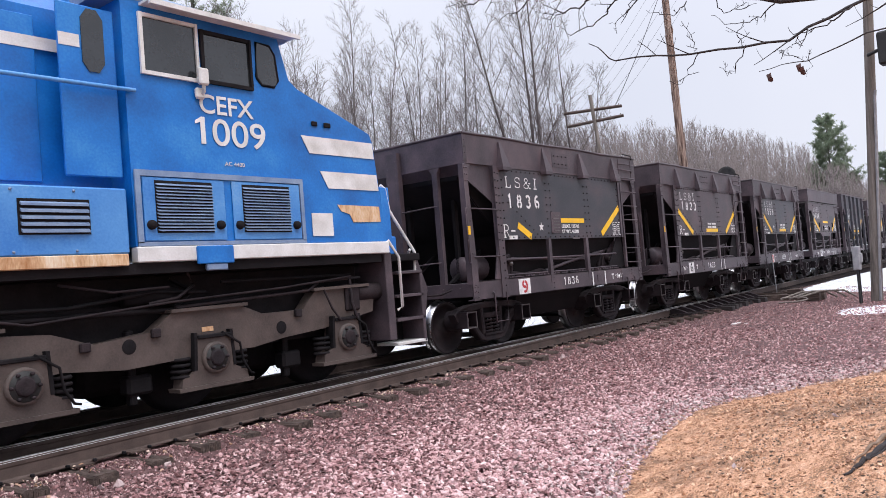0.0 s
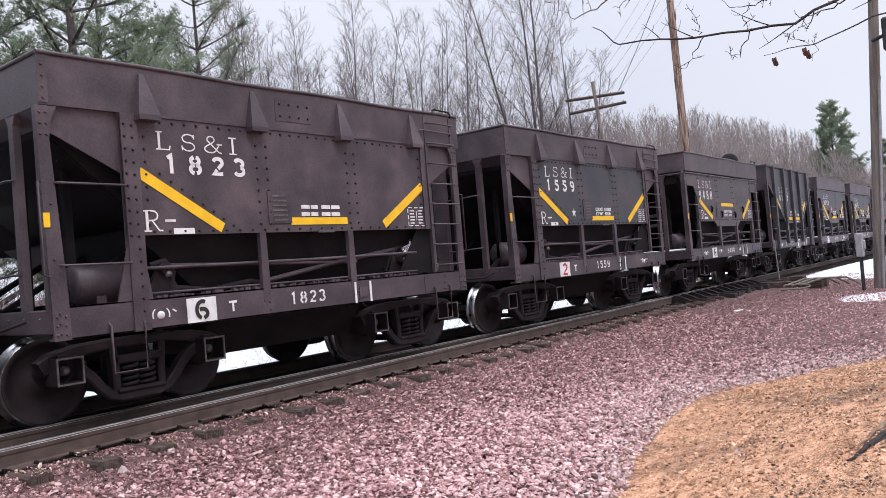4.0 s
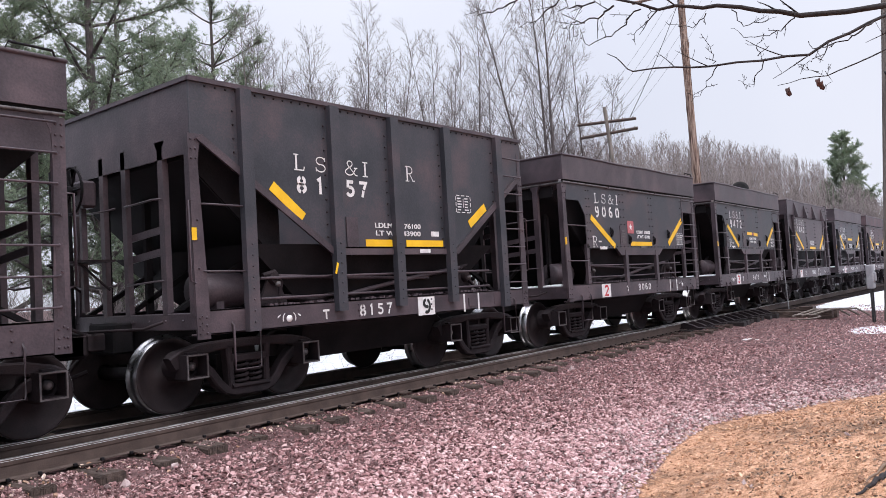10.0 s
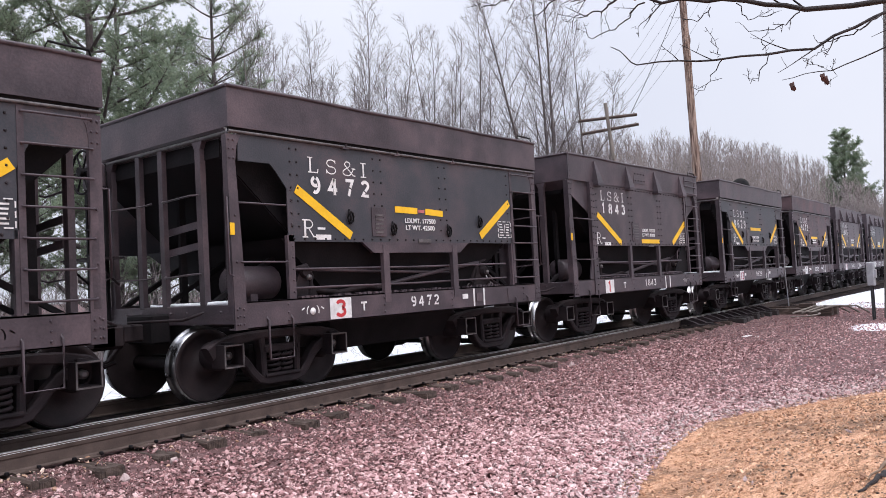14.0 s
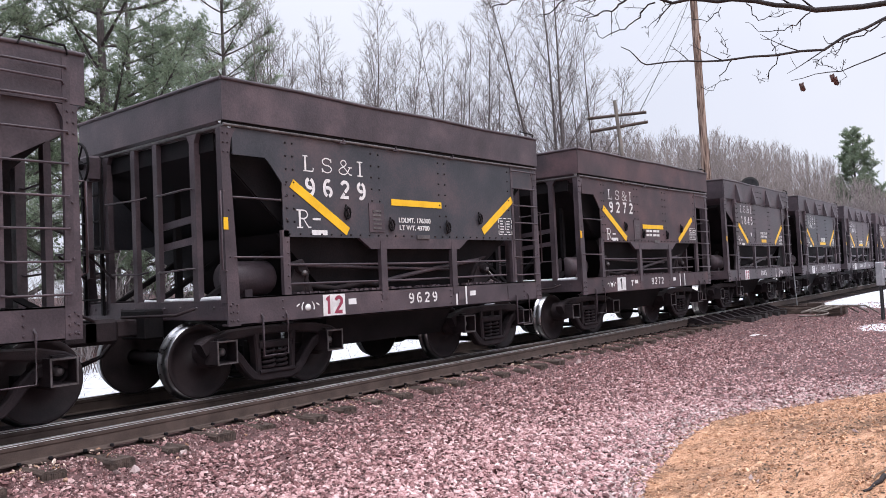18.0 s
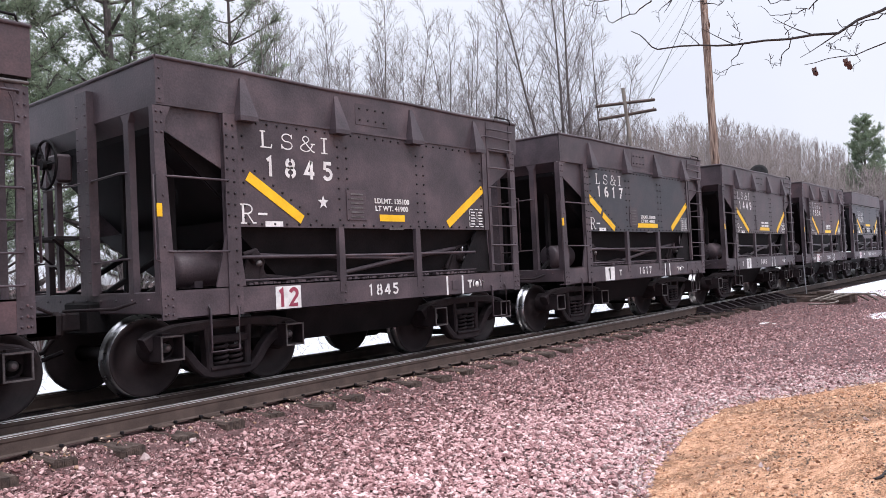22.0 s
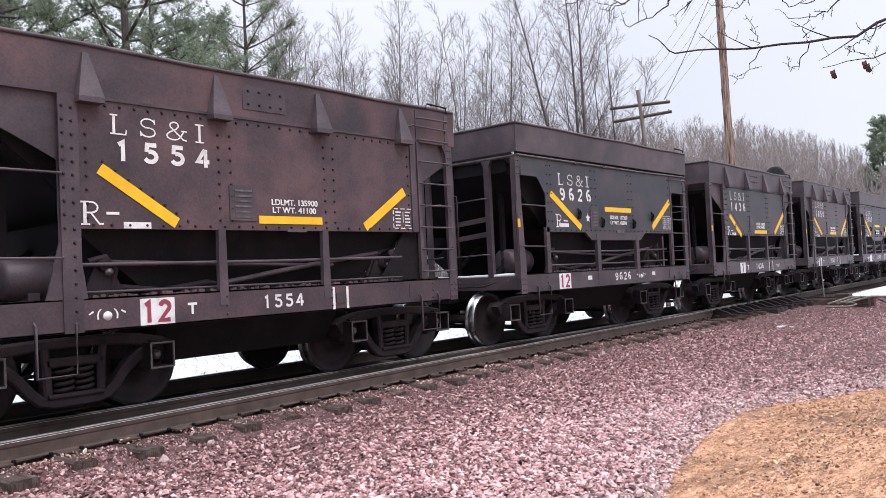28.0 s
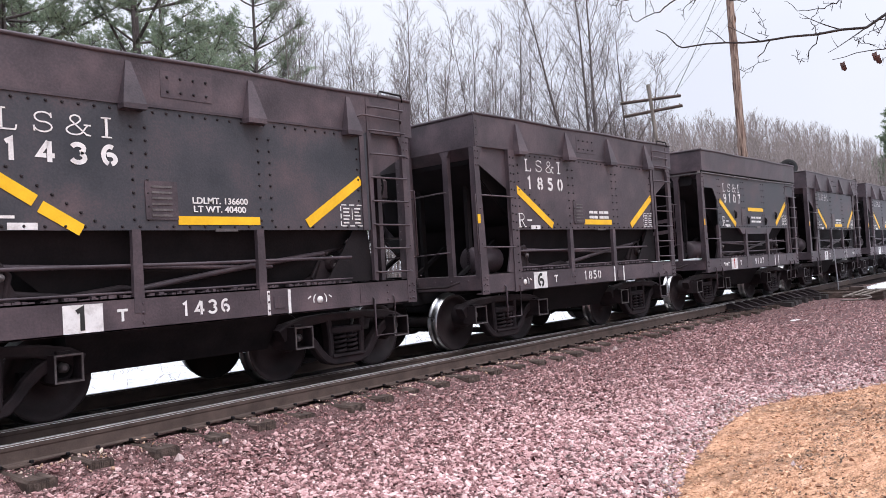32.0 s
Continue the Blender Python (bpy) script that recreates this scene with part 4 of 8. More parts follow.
def extension(car, L, z0, z1, brown, over, inset=0.0):
    """Plates that raise the sides and ends, with a rolled rim."""
    e, n = over, 12
    for s in (-1, 1):
        f = Form()
        ya = s * (YS - inset)
        lower = [(-e + (L + 2 * e) * k / n, ya, z0) for k in range(n + 1)]
        wave = [0.012 * math.sin(k * 1.3 + s) if 0 < k < n else 0 for k in range(n + 1)]
        rings = [[(x, y, z), (x, ya + w, z1 + w), (x, ya + w - s * 0.02, z1 + w), (x, y - s * 0.02, z)] for (x, y, z), w in zip(lower, wave)]
        f.rings(rings, True, False)
        part("extension_side", f, brown, car)
        part("rolled_rim", Form().rod([(x, ya + w, z1 + w) for (x, y, z), w in zip(lower, wave)], 0.022, 6), brown, car)
    for x, q in ((-e, 1), (L + e, -1)):
        xa, xb = sorted((x, x + q * 0.02))
        part("extension_end", Form().box(xa, xb, -YS + inset + 0.022, YS - inset - 0.022, z0, z1 - 0.01), brown, car)
        part("rolled_rim", Form().rod([(x, -YS + inset, z1), (x, YS - inset, z1)], 0.022, 6), brown, car)
        part("end_flare", Form().prism([(x, z0), (x + q * 0.02, z0), (x + q * 0.16, z0 - 0.14), (x + q * 0.14, z0 - 0.15)], "y", -YS + 0.08, YS - 0.08), brown, car)


def body_riveted(car, L):
    """Riveted side with tapered gussets under the extension."""
    under_body(car, L, 0.83, 1.13, M_CAR, a=-0.09)
    end_frame(car, L, 2.93, 1.13, M_CAR, -0.09)
    f = Form()
    f.box(0.66, L - 0.72, -YS - 0.0, -YS + 0.015, 1.75, 2.95)
    riv = []
    for x in np.arange(0.95, 5.1, 0.14):
        riv += [(x, -YS, 2.88)]
    for x in np.arange(0.95, 5.1, 0.17):
        riv += [(x, -YS, 1.785)]
    for x in (2.26, 2.4, 3.66, 3.8, 0.9, 5.06):
        for z in np.arange(1.85, 2.85, 0.125):
            riv.append((x, -YS, z))
    for k in range(8):
        riv.append((1.05 + 0.12 * k, -YS, 2.36 - 0.075 * k))
    part("side_sheet", two_metal(f, Form().rivets(riv, 0.017), "side_sheet", M_CAR_BLACK, M_RIVET), None, car)
    f = Form().box(0.66, L - 0.72, YS - 0.015, YS, 1.75, 2.95)
    part("side_sheet", f, M_CAR, car)
    # triangular infill sheets outside the hopper ends
    for s in (-1, 1):
        ya, yb = sorted((s * (YS - 0.05), s * (YS - 0.065)))
        part("corner_sheet", Form().prism([(0.02, 2.95), (0.7, 2.95), (0.7, 2.34), (0.02, 2.7)], "y", ya, yb), M_CAR, car)
        part("corner_sheet", Form().prism([(L - 0.12, 2.95), (L - 0.7, 2.95), (L - 0.7, 2.34), (L - 0.12, 2.66)], "y", ya, yb), M_CAR, car)
    f = vertical_post(0.745, 0.17, 0.02, 0.83, 2.94)
    part("post_foot", Form().prism([(0.52, 1.125), (0.88, 1.125), (0.80, 1.72), (0.67, 1.72)], "y", -YS - 0.004, -YS + 0.02), M_CAR, car)
    g = Form().rivets([(0.77, -YS - 0.02, z) for z in np.arange(0.9, 2.9, 0.12)] + [(0.69, -YS - 0.02, z) for z in np.arange(1.75, 2.9, 0.12)], 0.016)
    part("side_post", two_metal(f, g, "side_post", M_CAR, M_RIVET), None, car)
    part("side_post", vertical_post(5.14, 0.07, 0.02, 1.75, 2.94), M_CAR, car)
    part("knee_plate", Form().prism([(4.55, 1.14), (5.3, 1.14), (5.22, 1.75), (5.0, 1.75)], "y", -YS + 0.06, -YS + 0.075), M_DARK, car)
    for x in (2.27, 3.64):
        part("stake", vertical_post(x, 0.085, 0.005, 0.98, 1.76, taper=0.01), M_CAR, car)
    extension(car, L, 2.94, 3.41, M_CAR, 0.08, 0.0)
    part("corner_strip", Form().box(-0.085, 0.0, -YS - 0.006, -YS + 0.0, 2.96, 3.40).rivets([(-0.045, -YS - 0.006, z) for z in np.arange(3.0, 3.4, 0.1)], 0.013), M_CAR, car)
    part("seam_strip", Form().box(0.84, 5.2, -YS - 0.014, -YS + 0.002, 2.925, 2.95), M_CAR, car)
    for x in (0.92, 2.26, 3.6, 4.96):
        part("gusset", tapered_plate(x, 2.87, 3.34, 0.23, 0.05, 0.125), M_CAR, car)
    part("patch_plate", two_metal(Form().box(2.58, 3.14, -YS - 0.005, -YS + 0.002, 3.04, 3.3), Form().rivets([(2.65 + 0.14 * a, -YS - 0.005, 3.1 + 0.14 * b) for a in range(4) for b in range(2)], 0.017), "patch_plate", M_CAR, M_RIVET), None, car)
    part("top_grab", Form().rod([(L - 0.5, -YS - 0.01, 3.4), (L - 0.47, -YS - 0.02, 3.47), (L - 0.1, -YS - 0.02, 3.46), (L - 0.07, -YS - 0.01, 3.38)], 0.012, 6), M_DARK, car)
    for z in (1.43, 1.18):
        part("side_rail", Form().rod([(0.86, -YS + 0.07, z), (3.0, -YS + 0.06, z - 0.01), (4.95, -YS + 0.07, z)], 0.02 if z > 1.3 else 0.014, 6), M_CAR, car)
    for z in (2.24, 1.50):
        grab(car, [(0.0, -YS, z), (0.02, -YS - 0.05, z - 0.005), (0.66, -YS - 0.05, z - 0.01), (0.68, -YS, z)])
    side_ladder(car, 5.28, 5.86, 1.14, 3.36, 8)
    grab(car, [(5.1, -YS, 3.12), (5.14, -YS - 0.05, 3.14), (5.8, -YS - 0.05, 3.13), (5.84, -YS, 3.11)])
    holder = part("placard_holder", Form().box(2.37, 2.70, -YS - 0.012, -YS, 1.85, 2.22), M_CAR, car)
    for k in range(6):
        part("slat", Form().box(2.43, 2.64, -YS - 0.018, -YS - 0.012, 1.88 + 0.055 * k, 1.9 + 0.055 * k), M_EDGE, holder)
    part("small_tag", Form().box(3.1, 3.36, -YS - 0.01, -YS, 1.735, 1.765), M_EDGE, car)


def body_smooth(car, L):
    """Deeper plain extension over a flat side with clipped openings at both ends."""
    under_body(car, L, 0.82, 1.12, M_CAR, (1.02, 2.82))
    end_frame(car, L, 2.93, 1.12, M_CAR)
    f = Form()
    f.box(0.77, 5.30, -YS, -YS + 0.015, 1.775, 2.95)
    f.prism([(0.12, 2.65), (0.54, 2.65), (0.62, 2.57), (0.77, 2.38), (0.77, 2.95), (0.12, 2.95)], "y", -YS, -YS + 0.015)
    f.prism([(5.30, 2.95), (5.30, 2.38), (5.42, 2.62), (5.94, 2.62), (5.94, 2.95)], "y", -YS, -YS + 0.015)
    riv = [(x, -YS, 1.81) for x in np.arange(0.85, 5.25, 0.16)]
    for x in (0.83, 0.93, 2.2, 2.34, 3.53, 3.67, 5.22):
        riv += [(x, -YS, z) for z in np.arange(1.95, 2.85, 0.15)]
    part("side_sheet", two_metal(f, Form().rivets(riv, 0.016), "side_sheet", M_CAR_BLACK, M_RIVET), None, car)
    part("side_sheet", Form().box(0.12, L - 0.12, YS - 0.015, YS, 1.80, 2.93), M_CAR, car)
    part("side_post", vertical_post(0.80, 0.1, 0.0, 1.12, 1.85).rivets([(0.82, -YS, z) for z in np.arange(1.2, 2.4, 0.13)], 0.013), M_CAR, car)
    part("side_post", vertical_post(5.30, 0.06, 0.0, 1.12, 1.85), M_CAR, car)
    part("belly_flange", Form().prism([(1.95, 1.775), (4.15, 1.775), (3.95, 1.64), (2.15, 1.64)], "y", -YS + 0.0, -YS + 0.05), M_CAR, car)
    for x in (2.37, 3.81):
        part("stake", vertical_post(x, 0.11, 0.008, 1.0, 1.74), M_CAR, car)
    extension(car, L, 3.005, 3.45, M_CAR, 0.02, -0.03)
    f = Form().rod([(0.0, -YS - 0.012, 2.96), (2.0, -YS - 0.02, 2.952), (4.0, -YS - 0.012, 2.946), (L, -YS - 0.012, 2.96)], 0.018, 8)
    f.rod([(0.02, -YS, 2.95), (0.02, YS, 2.95)], 0.025, 6)
    part("rolled_lip", f, M_EDGE, car)
    for x in (1.7, 2.64, 3.83):
        part("hook", Form().box(x - 0.05, x + 0.05, -YS - 0.04, -YS, 2.925, 2.945).rod([(x, -YS - 0.03, 2.93), (x, -YS - 0.05, 2.98)], 0.01, 5), M_CAR, car)
    for x, z in ((1.74, 2.08), (2.52, 1.95), (3.68, 1.94), (4.44, 2.09)):
        f = Form()
        f.rod([(x + 0.05 * math.cos(k * 0.8), -YS - 0.03, z + 0.07 * math.sin(k * 0.8)) for k in range(9)], 0.014, 6)
        f.rod([(x, -YS, z - 0.08), (x, -YS - 0.04, z - 0.02), (x, -YS, z + 0.1)], 0.014, 6)
        part("tie_down_ring", f, M_DARK, car)
    for z in (1.46, 1.24):
        part("side_rail", Form().rod([(0.8, -YS + 0.07, z), (3.0, -YS + 0.06, z - 0.012), (5.18, -YS + 0.07, z)], 0.016, 6), M_CAR, car)
    for z in (2.19, 1.55):
        grab(car, [(0.1, -YS, z), (0.12, -YS - 0.05, z - 0.005), (0.7, -YS - 0.05, z - 0.01), (0.72, -YS, z)])
    side_ladder(car, 5.34, 5.97, 1.14, 2.98, 7)
    holder = part("placard_holder", Form().box(2.13, 2.40, -YS - 0.012, -YS, 1.85, 2.22), M_CAR, car)
    for k in range(5):
        part("slat", Form().box(2.19, 2.34, -YS - 0.018, -YS - 0.012, 1.89 + 0.055 * k, 1.915 + 0.055 * k), M_EDGE, holder)
    # dark strip paints the shadow in the gap below the extension
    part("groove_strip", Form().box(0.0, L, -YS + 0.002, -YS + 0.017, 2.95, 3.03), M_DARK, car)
    for x0, r in ((0.06, 5), (0.2, 6)):
        rs = random.Random(r)
        part("snow_crust", Form().rod([(x0 + rs.uniform(-0.02, 0.02), -1.4 + 0.12 * k, 1.105 + rs.uniform(-0.006, 0.008)) for k in range(14)], 0.035, 6, 0.02), M_SNOW, car)
    part("top_grab", Form().rod([(L - 0.5, -YS - 0.03, 3.46), (L - 0.47, -YS - 0.04, 3.53), (L - 0.1, -YS - 0.04, 3.52), (L - 0.07, -YS - 0.03, 3.44)], 0.012, 6), M_DARK, car)


def body_ribbed(car, L):
    """Tall side with full-height outside posts and diagonal lower edges."""
    under_body(car, L, 0.86, 1.12, M_CAR)
    end_frame(car, L, 2.95, 1.12, M_CAR)
    f = Form()
    f.prism([(0.0, 2.95), (0.0, 3.52), (L, 3.52), (L, 2.95), (4.35, 1.78), (1.9, 1.78)], "y", -YS, -YS + 0.02)
    riv = [(0.2 + 0.13 * k, -YS, 3.47) for k in range(46)]
    riv += [(0.15 + 0.107 * k, -YS, 2.89 - 0.0715 * k) for k in range(16)]
    riv += [(x + q, -YS, z) for x in (0.66, 1.97, 3.05, 4.16, 5.45) for q in (-0.125, 0.125) for z in np.arange(1.9, 3.4, 0.15) if z > 2.98 - 0.67 * min(x + q, 6.25 - x - q)]
    part("side_sheet", two_metal(f, Form().rivets(riv, 0.016), "side_sheet", M_CAR_BLACK, M_RIVET), None, car)
    part("side_sheet", Form().prism([(0.0, 2.95), (0.0, 3.52), (L, 3.52), (L, 2.95), (4.35, 1.78), (1.9, 1.78)], "y", YS - 0.02, YS), M_CAR, car)
    part("edge_angle", Form().prism([(0.05, 2.9), (0.12, 2.95), (1.98, 1.72), (1.9, 1.68)], "y", -YS - 0.03, -YS), M_CAR, car)
    part("edge_angle", Form().prism([(L - 0.05, 2.9), (L - 0.12, 2.95), (4.27, 1.72), (4.35, 1.68)], "y", -YS - 0.03, -YS), M_CAR, car)
    part("bottom_angle", Form().box(1.9, 4.35, -YS - 0.02, -YS + 0.03, 1.68, 1.76), M_CAR, car)
    for x in (0.0, L):
        xa, xb = (x, x + 0.02) if x == 0 else (x - 0.02, x)
        part("end_sheet", Form().box(xa, xb, -YS + 0.02, YS - 0.02, 2.75, 3.52), M_CAR, car)
    f = Form()
    for s in (-1, 1):
        f.box(-0.02, L + 0.02, *sorted((s * (YS + 0.03), s * (YS - 0.04))), 3.50, 3.55)
    f.box(-0.03, 0.05, -YS, YS, 3.50, 3.545).box(L - 0.05, L + 0.03, -YS, YS, 3.50, 3.545)
    part("top_rim", f, M_CAR, car)
    for x in (0.66, 1.97, 3.05, 4.16, 5.45):
        z0 = 0.86 if x < 1 or x > 5 else 1.0
        f = Form()
        d = 0.085
        f.box(x - 0.075, x + 0.075, -YS - d, -YS - d + 0.012, z0, 3.5)
        f.box(x - 0.075, x - 0.063, -YS - d + 0.012, -YS, z0, 3.5)
        f.box(x + 0.063, x + 0.075, -YS - d + 0.012, -YS, z0, 3.5)
        f.rivets([(x, -YS - d, z) for z in np.arange(z0 + 0.1, 1.9, 0.12)], 0.013)
        part("outside_post", f, M_CAR_BLACK, car)
    for z in (1.43, 1.2):
        part("side_rail", Form().rod([(0.86, -YS + 0.07, z), (5.2, -YS + 0.07, z)], 0.018, 6), M_CAR, car)
    for z in (2.22, 1.52):
        grab(car, [(0.1, -YS, z), (0.12, -YS - 0.05, z - 0.005), (0.58, -YS - 0.05, z - 0.01), (0.6, -YS, z)])
    side_ladder(car, 5.52, 6.08, 1.14, 3.3, 8)
    part("placard_holder", Form().box(2.15, 2.35, -YS - 0.012, -YS, 1.78, 2.15), M_CAR, car)


def stripe(car, x0, z0, x1, z1, w=0.11, name="yellow_stripe", y=-YS - 0.004, material=None):
    d = Vector((x1 - x0, z1 - z0)).normalized()
    n = Vector((-d.y, d.x)) * w / 2
    pts = [(x0 - n.x, z0 - n.y), (x1 - n.x, z1 - n.y), (x1 + n.x, z1 + n.y), (x0 + n.x, z0 + n.y)]
    return part(name, Form().prism(pts, "y", y - 0.003, y + 0.001), material or M_YELLOW, car)


def plain_bar(car, x0, x1, z0, z1, material=None, y=-YS - 0.004, name="stencil_bar"):
    return part(name, Form().box(x0, x1, y - 0.002, y + 0.002, z0, z1), material or M_WHITE, car)


def small_grid(car, x, z, w=0.3, h=0.26, y=-YS - 0.004):
    """A block of small stencilling that cannot be read."""
    f = Form()
    for s in (0, 1):
        for k in range(3):
            f.box(x + s * (w - 0.012), x + s * (w - 0.012) + 0.012, y - 0.002, y + 0.002, z + h * (k / 3 + 0.03), z + h * (k / 3 + 0.25))
        for k in range(3):
            f.box(x + w * (k / 3 + 0.05), x + w * (k / 3 + 0.26), y - 0.002, y + 0.002, z + s * (h - 0.012), z + s * (h - 0.012) + 0.012)
    f.box(x + w * 0.49, x + w * 0.51, y - 0.002, y + 0.002, z + 0.08, z + h - 0.05)
    rr = random.Random(int(x * 100))
    for a in (0.12, 0.6):
        for k in range(5):
            f.box(x + w * a, x + w * (a + 0.18 + 0.1 * rr.random()), y - 0.002, y + 0.002, z + 0.035 + 0.042 * k, z + 0.052 + 0.042 * k)
    ob = part("small_stencil", f, M_WHITE, car)
    ob["kind"] = "stuff"
    return ob


def star(car, x, z, r=0.085):
    pts = [((r if k % 2 == 0 else r * 0.42) * math.sin(k * math.pi / 5) + x, (r if k % 2 == 0 else r * 0.42) * math.cos(k * math.pi / 5) + z) for k in range(10)]
    f = Form()
    c = (x, -YS - 0.007, z)
    f.add([(p[0], -YS - 0.007, p[1]) for p in pts] + [c], [(k, (k + 1) % 10, 10) for k in range(10)])
    return part("star", f, M_WHITE, car)


def arc(cx, cz, rx, rz, a0, a1, n=7):
    return [(cx + rx * math.cos(radians(a0 + (a1 - a0) * k / n)), cz + rz * math.sin(radians(a0 + (a1 - a0) * k / n))) for k in range(n + 1)]


# strokes in a unit box: stencil digits with their bridges, and thin Roman capitals with serifs
STENCIL = {
    "0": [arc(0.5, 0.5, 0.38, 0.42, 104, 256, 10), arc(0.5, 0.5, 0.38, 0.42, -76, 76, 10)],
    "1": [[(0.22, 0.8), (0.5, 0.93), (0.5, 0.0)]],
    "2": [arc(0.5, 0.7, 0.37, 0.22, 165, -30, 9) + [(0.5, 0.36)], [(0.42, 0.3), (0.16, 0.08), (0.9, 0.08)]],
    "2whole": [arc(0.5, 0.7, 0.37, 0.23, 165, -30, 9) + [(0.14, 0.08), (0.92, 0.08)]],
    "3": [arc(0.46, 0.72, 0.36, 0.2, 160, -70, 9), arc(0.46, 0.29, 0.4, 0.22, 70, -160, 9)],
    "4": [[(0.66, 0.95), (0.1, 0.3), (0.52, 0.3)], [(0.7, 0.95), (0.7, 0.0)], [(0.84, 0.3), (0.98, 0.3)]],
    "5": [[(0.88, 0.92), (0.24, 0.92), (0.2, 0.56)], arc(0.46, 0.33, 0.4, 0.26, 110, -155, 10)],
    "6": [arc(0.52, 0.5, 0.4, 0.42, 60, 255, 12), arc(0.5, 0.31, 0.36, 0.23, 120, -75, 9)],
    "7": [[(0.1, 0.92), (0.9, 0.92), (0.62, 0.5)], [(0.58, 0.42), (0.4, 0.0)]],
    "8": [arc(0.5, 0.72, 0.32, 0.2, 105, 262, 8), arc(0.5, 0.72, 0.32, 0.2, -82, 75, 8), arc(0.5, 0.28, 0.38, 0.22, 98, 255, 8), arc(0.5, 0.28, 0.38, 0.22, -75, 82, 8)],
    "9": [arc(0.48, 0.5, 0.4, 0.42, 240, 435, 12), arc(0.5, 0.69, 0.36, 0.23, 300, 105, 9)],
}
ROMAN = {
    "L": [[(0.22, 0.0), (0.22, 1.0)], [(0.0, 1.0), (0.46, 1.0)], [(0.0, 0.0), (0.92, 0.0), (0.98, 0.24)]],
    "S": [arc(0.5, 0.74, 0.36, 0.25, 20, 250, 9) + arc(0.5, 0.26, 0.38, 0.25, 75, -165, 9), [(0.86, 0.72), (0.84, 0.98)], [(0.12, 0.02), (0.1, 0.3)]],
    "&": [[(1.0, 0.0), (0.84, 0.03), (0.24, 0.72)] + arc(0.42, 0.8, 0.2, 0.19, 190, -20, 8) + [(0.5, 0.6), (0.2, 0.42)] + arc(0.38, 0.22, 0.32, 0.22, 130, 330, 8) + [(0.88, 0.5)], [(0.74, 0.52), (1.02, 0.52)]],
    "I": [[(0.5, 0.0), (0.5, 1.0)], [(0.1, 1.0), (0.9, 1.0)], [(0.1, 0.0), (0.9, 0.0)]],
    "R": [[(0.22, 0.0), (0.22, 1.0)], [(0.0, 1.0), (0.5, 1.0)] + arc(0.5, 0.76, 0.3, 0.24, 80, -90, 8) + [(0.22, 0.52)], [(0.5, 0.5), (0.86, 0.02), (1.06, 0.02)], [(0.0, 0.0), (0.44, 0.0)]],
}
GLYPHS = {}


def glyph(ch, w, h, weight, roman, material):
    """One painted character: flat strokes of even width, mitred at their bends."""
    key = (ch, w, h, roman, material.name)
    if key in GLYPHS:
        return GLYPHS[key]
    strokes = []
    for line in (ROMAN if roman else STENCIL)[ch]:
        pts = [Vector((x * w, z * h)) for x, z in line]
        upright = roman and len(pts) == 2 and abs(pts[0].x - pts[1].x) < 0.2 * w and h * 0.6 < abs(pts[0].y - pts[1].y)
        t = weight * (1.9 if upright else 1.0) / 2
        left, right = [], []
        for i, q in enumerate(pts):
            a = (q - pts[i - 1]).normalized() if i else (pts[1] - q).normalized()
            b = (pts[i + 1] - q).normalized() if i < len(pts) - 1 else a
            m = a + b
            m = (m if m.length > 0.3 else a).normalized()
            n = Vector((-m.y, m.x)) * t / max(0.55, m.dot(a))
            left.append((q.x + n.x, 0.0, q.y + n.y))
            right.append((q.x - n.x, 0.0, q.y - n.y))
        k = len(pts)
        strokes.append(Form().add(left + right, [(i, i + 1, k + i + 1, k + i) for i in range(k - 1)]).mesh("stroke", material))
    GLYPHS[key] = strokes
    return strokes


def paint(car, ch, x, z, w, h, weight, roman=False, material=None, name="lettering"):
    first, *rest = glyph(ch, w, h, weight, roman, material or M_WHITE)
    ob = part(name, first, None, car, at=(x, -YS - 0.006, z))
    for stroke in rest:
        part("stroke", stroke, None, ob)
    return ob


def roman_row(car, x, z, h=0.175):
    for ch, q, w in (("L", 0.0, 0.16), ("S", 0.275, 0.19), ("&", 0.55, 0.225), ("I", 0.86, 0.12)):
        paint(car, ch, x + q, z, w, h, 0.014, True)


def digit_row(car, number, x, z, h, pitch, w, weight, name="digit"):
    for k, ch in enumerate(number):
        paint(car, ch, x + pitch * k, z, w, h, weight, name=name)


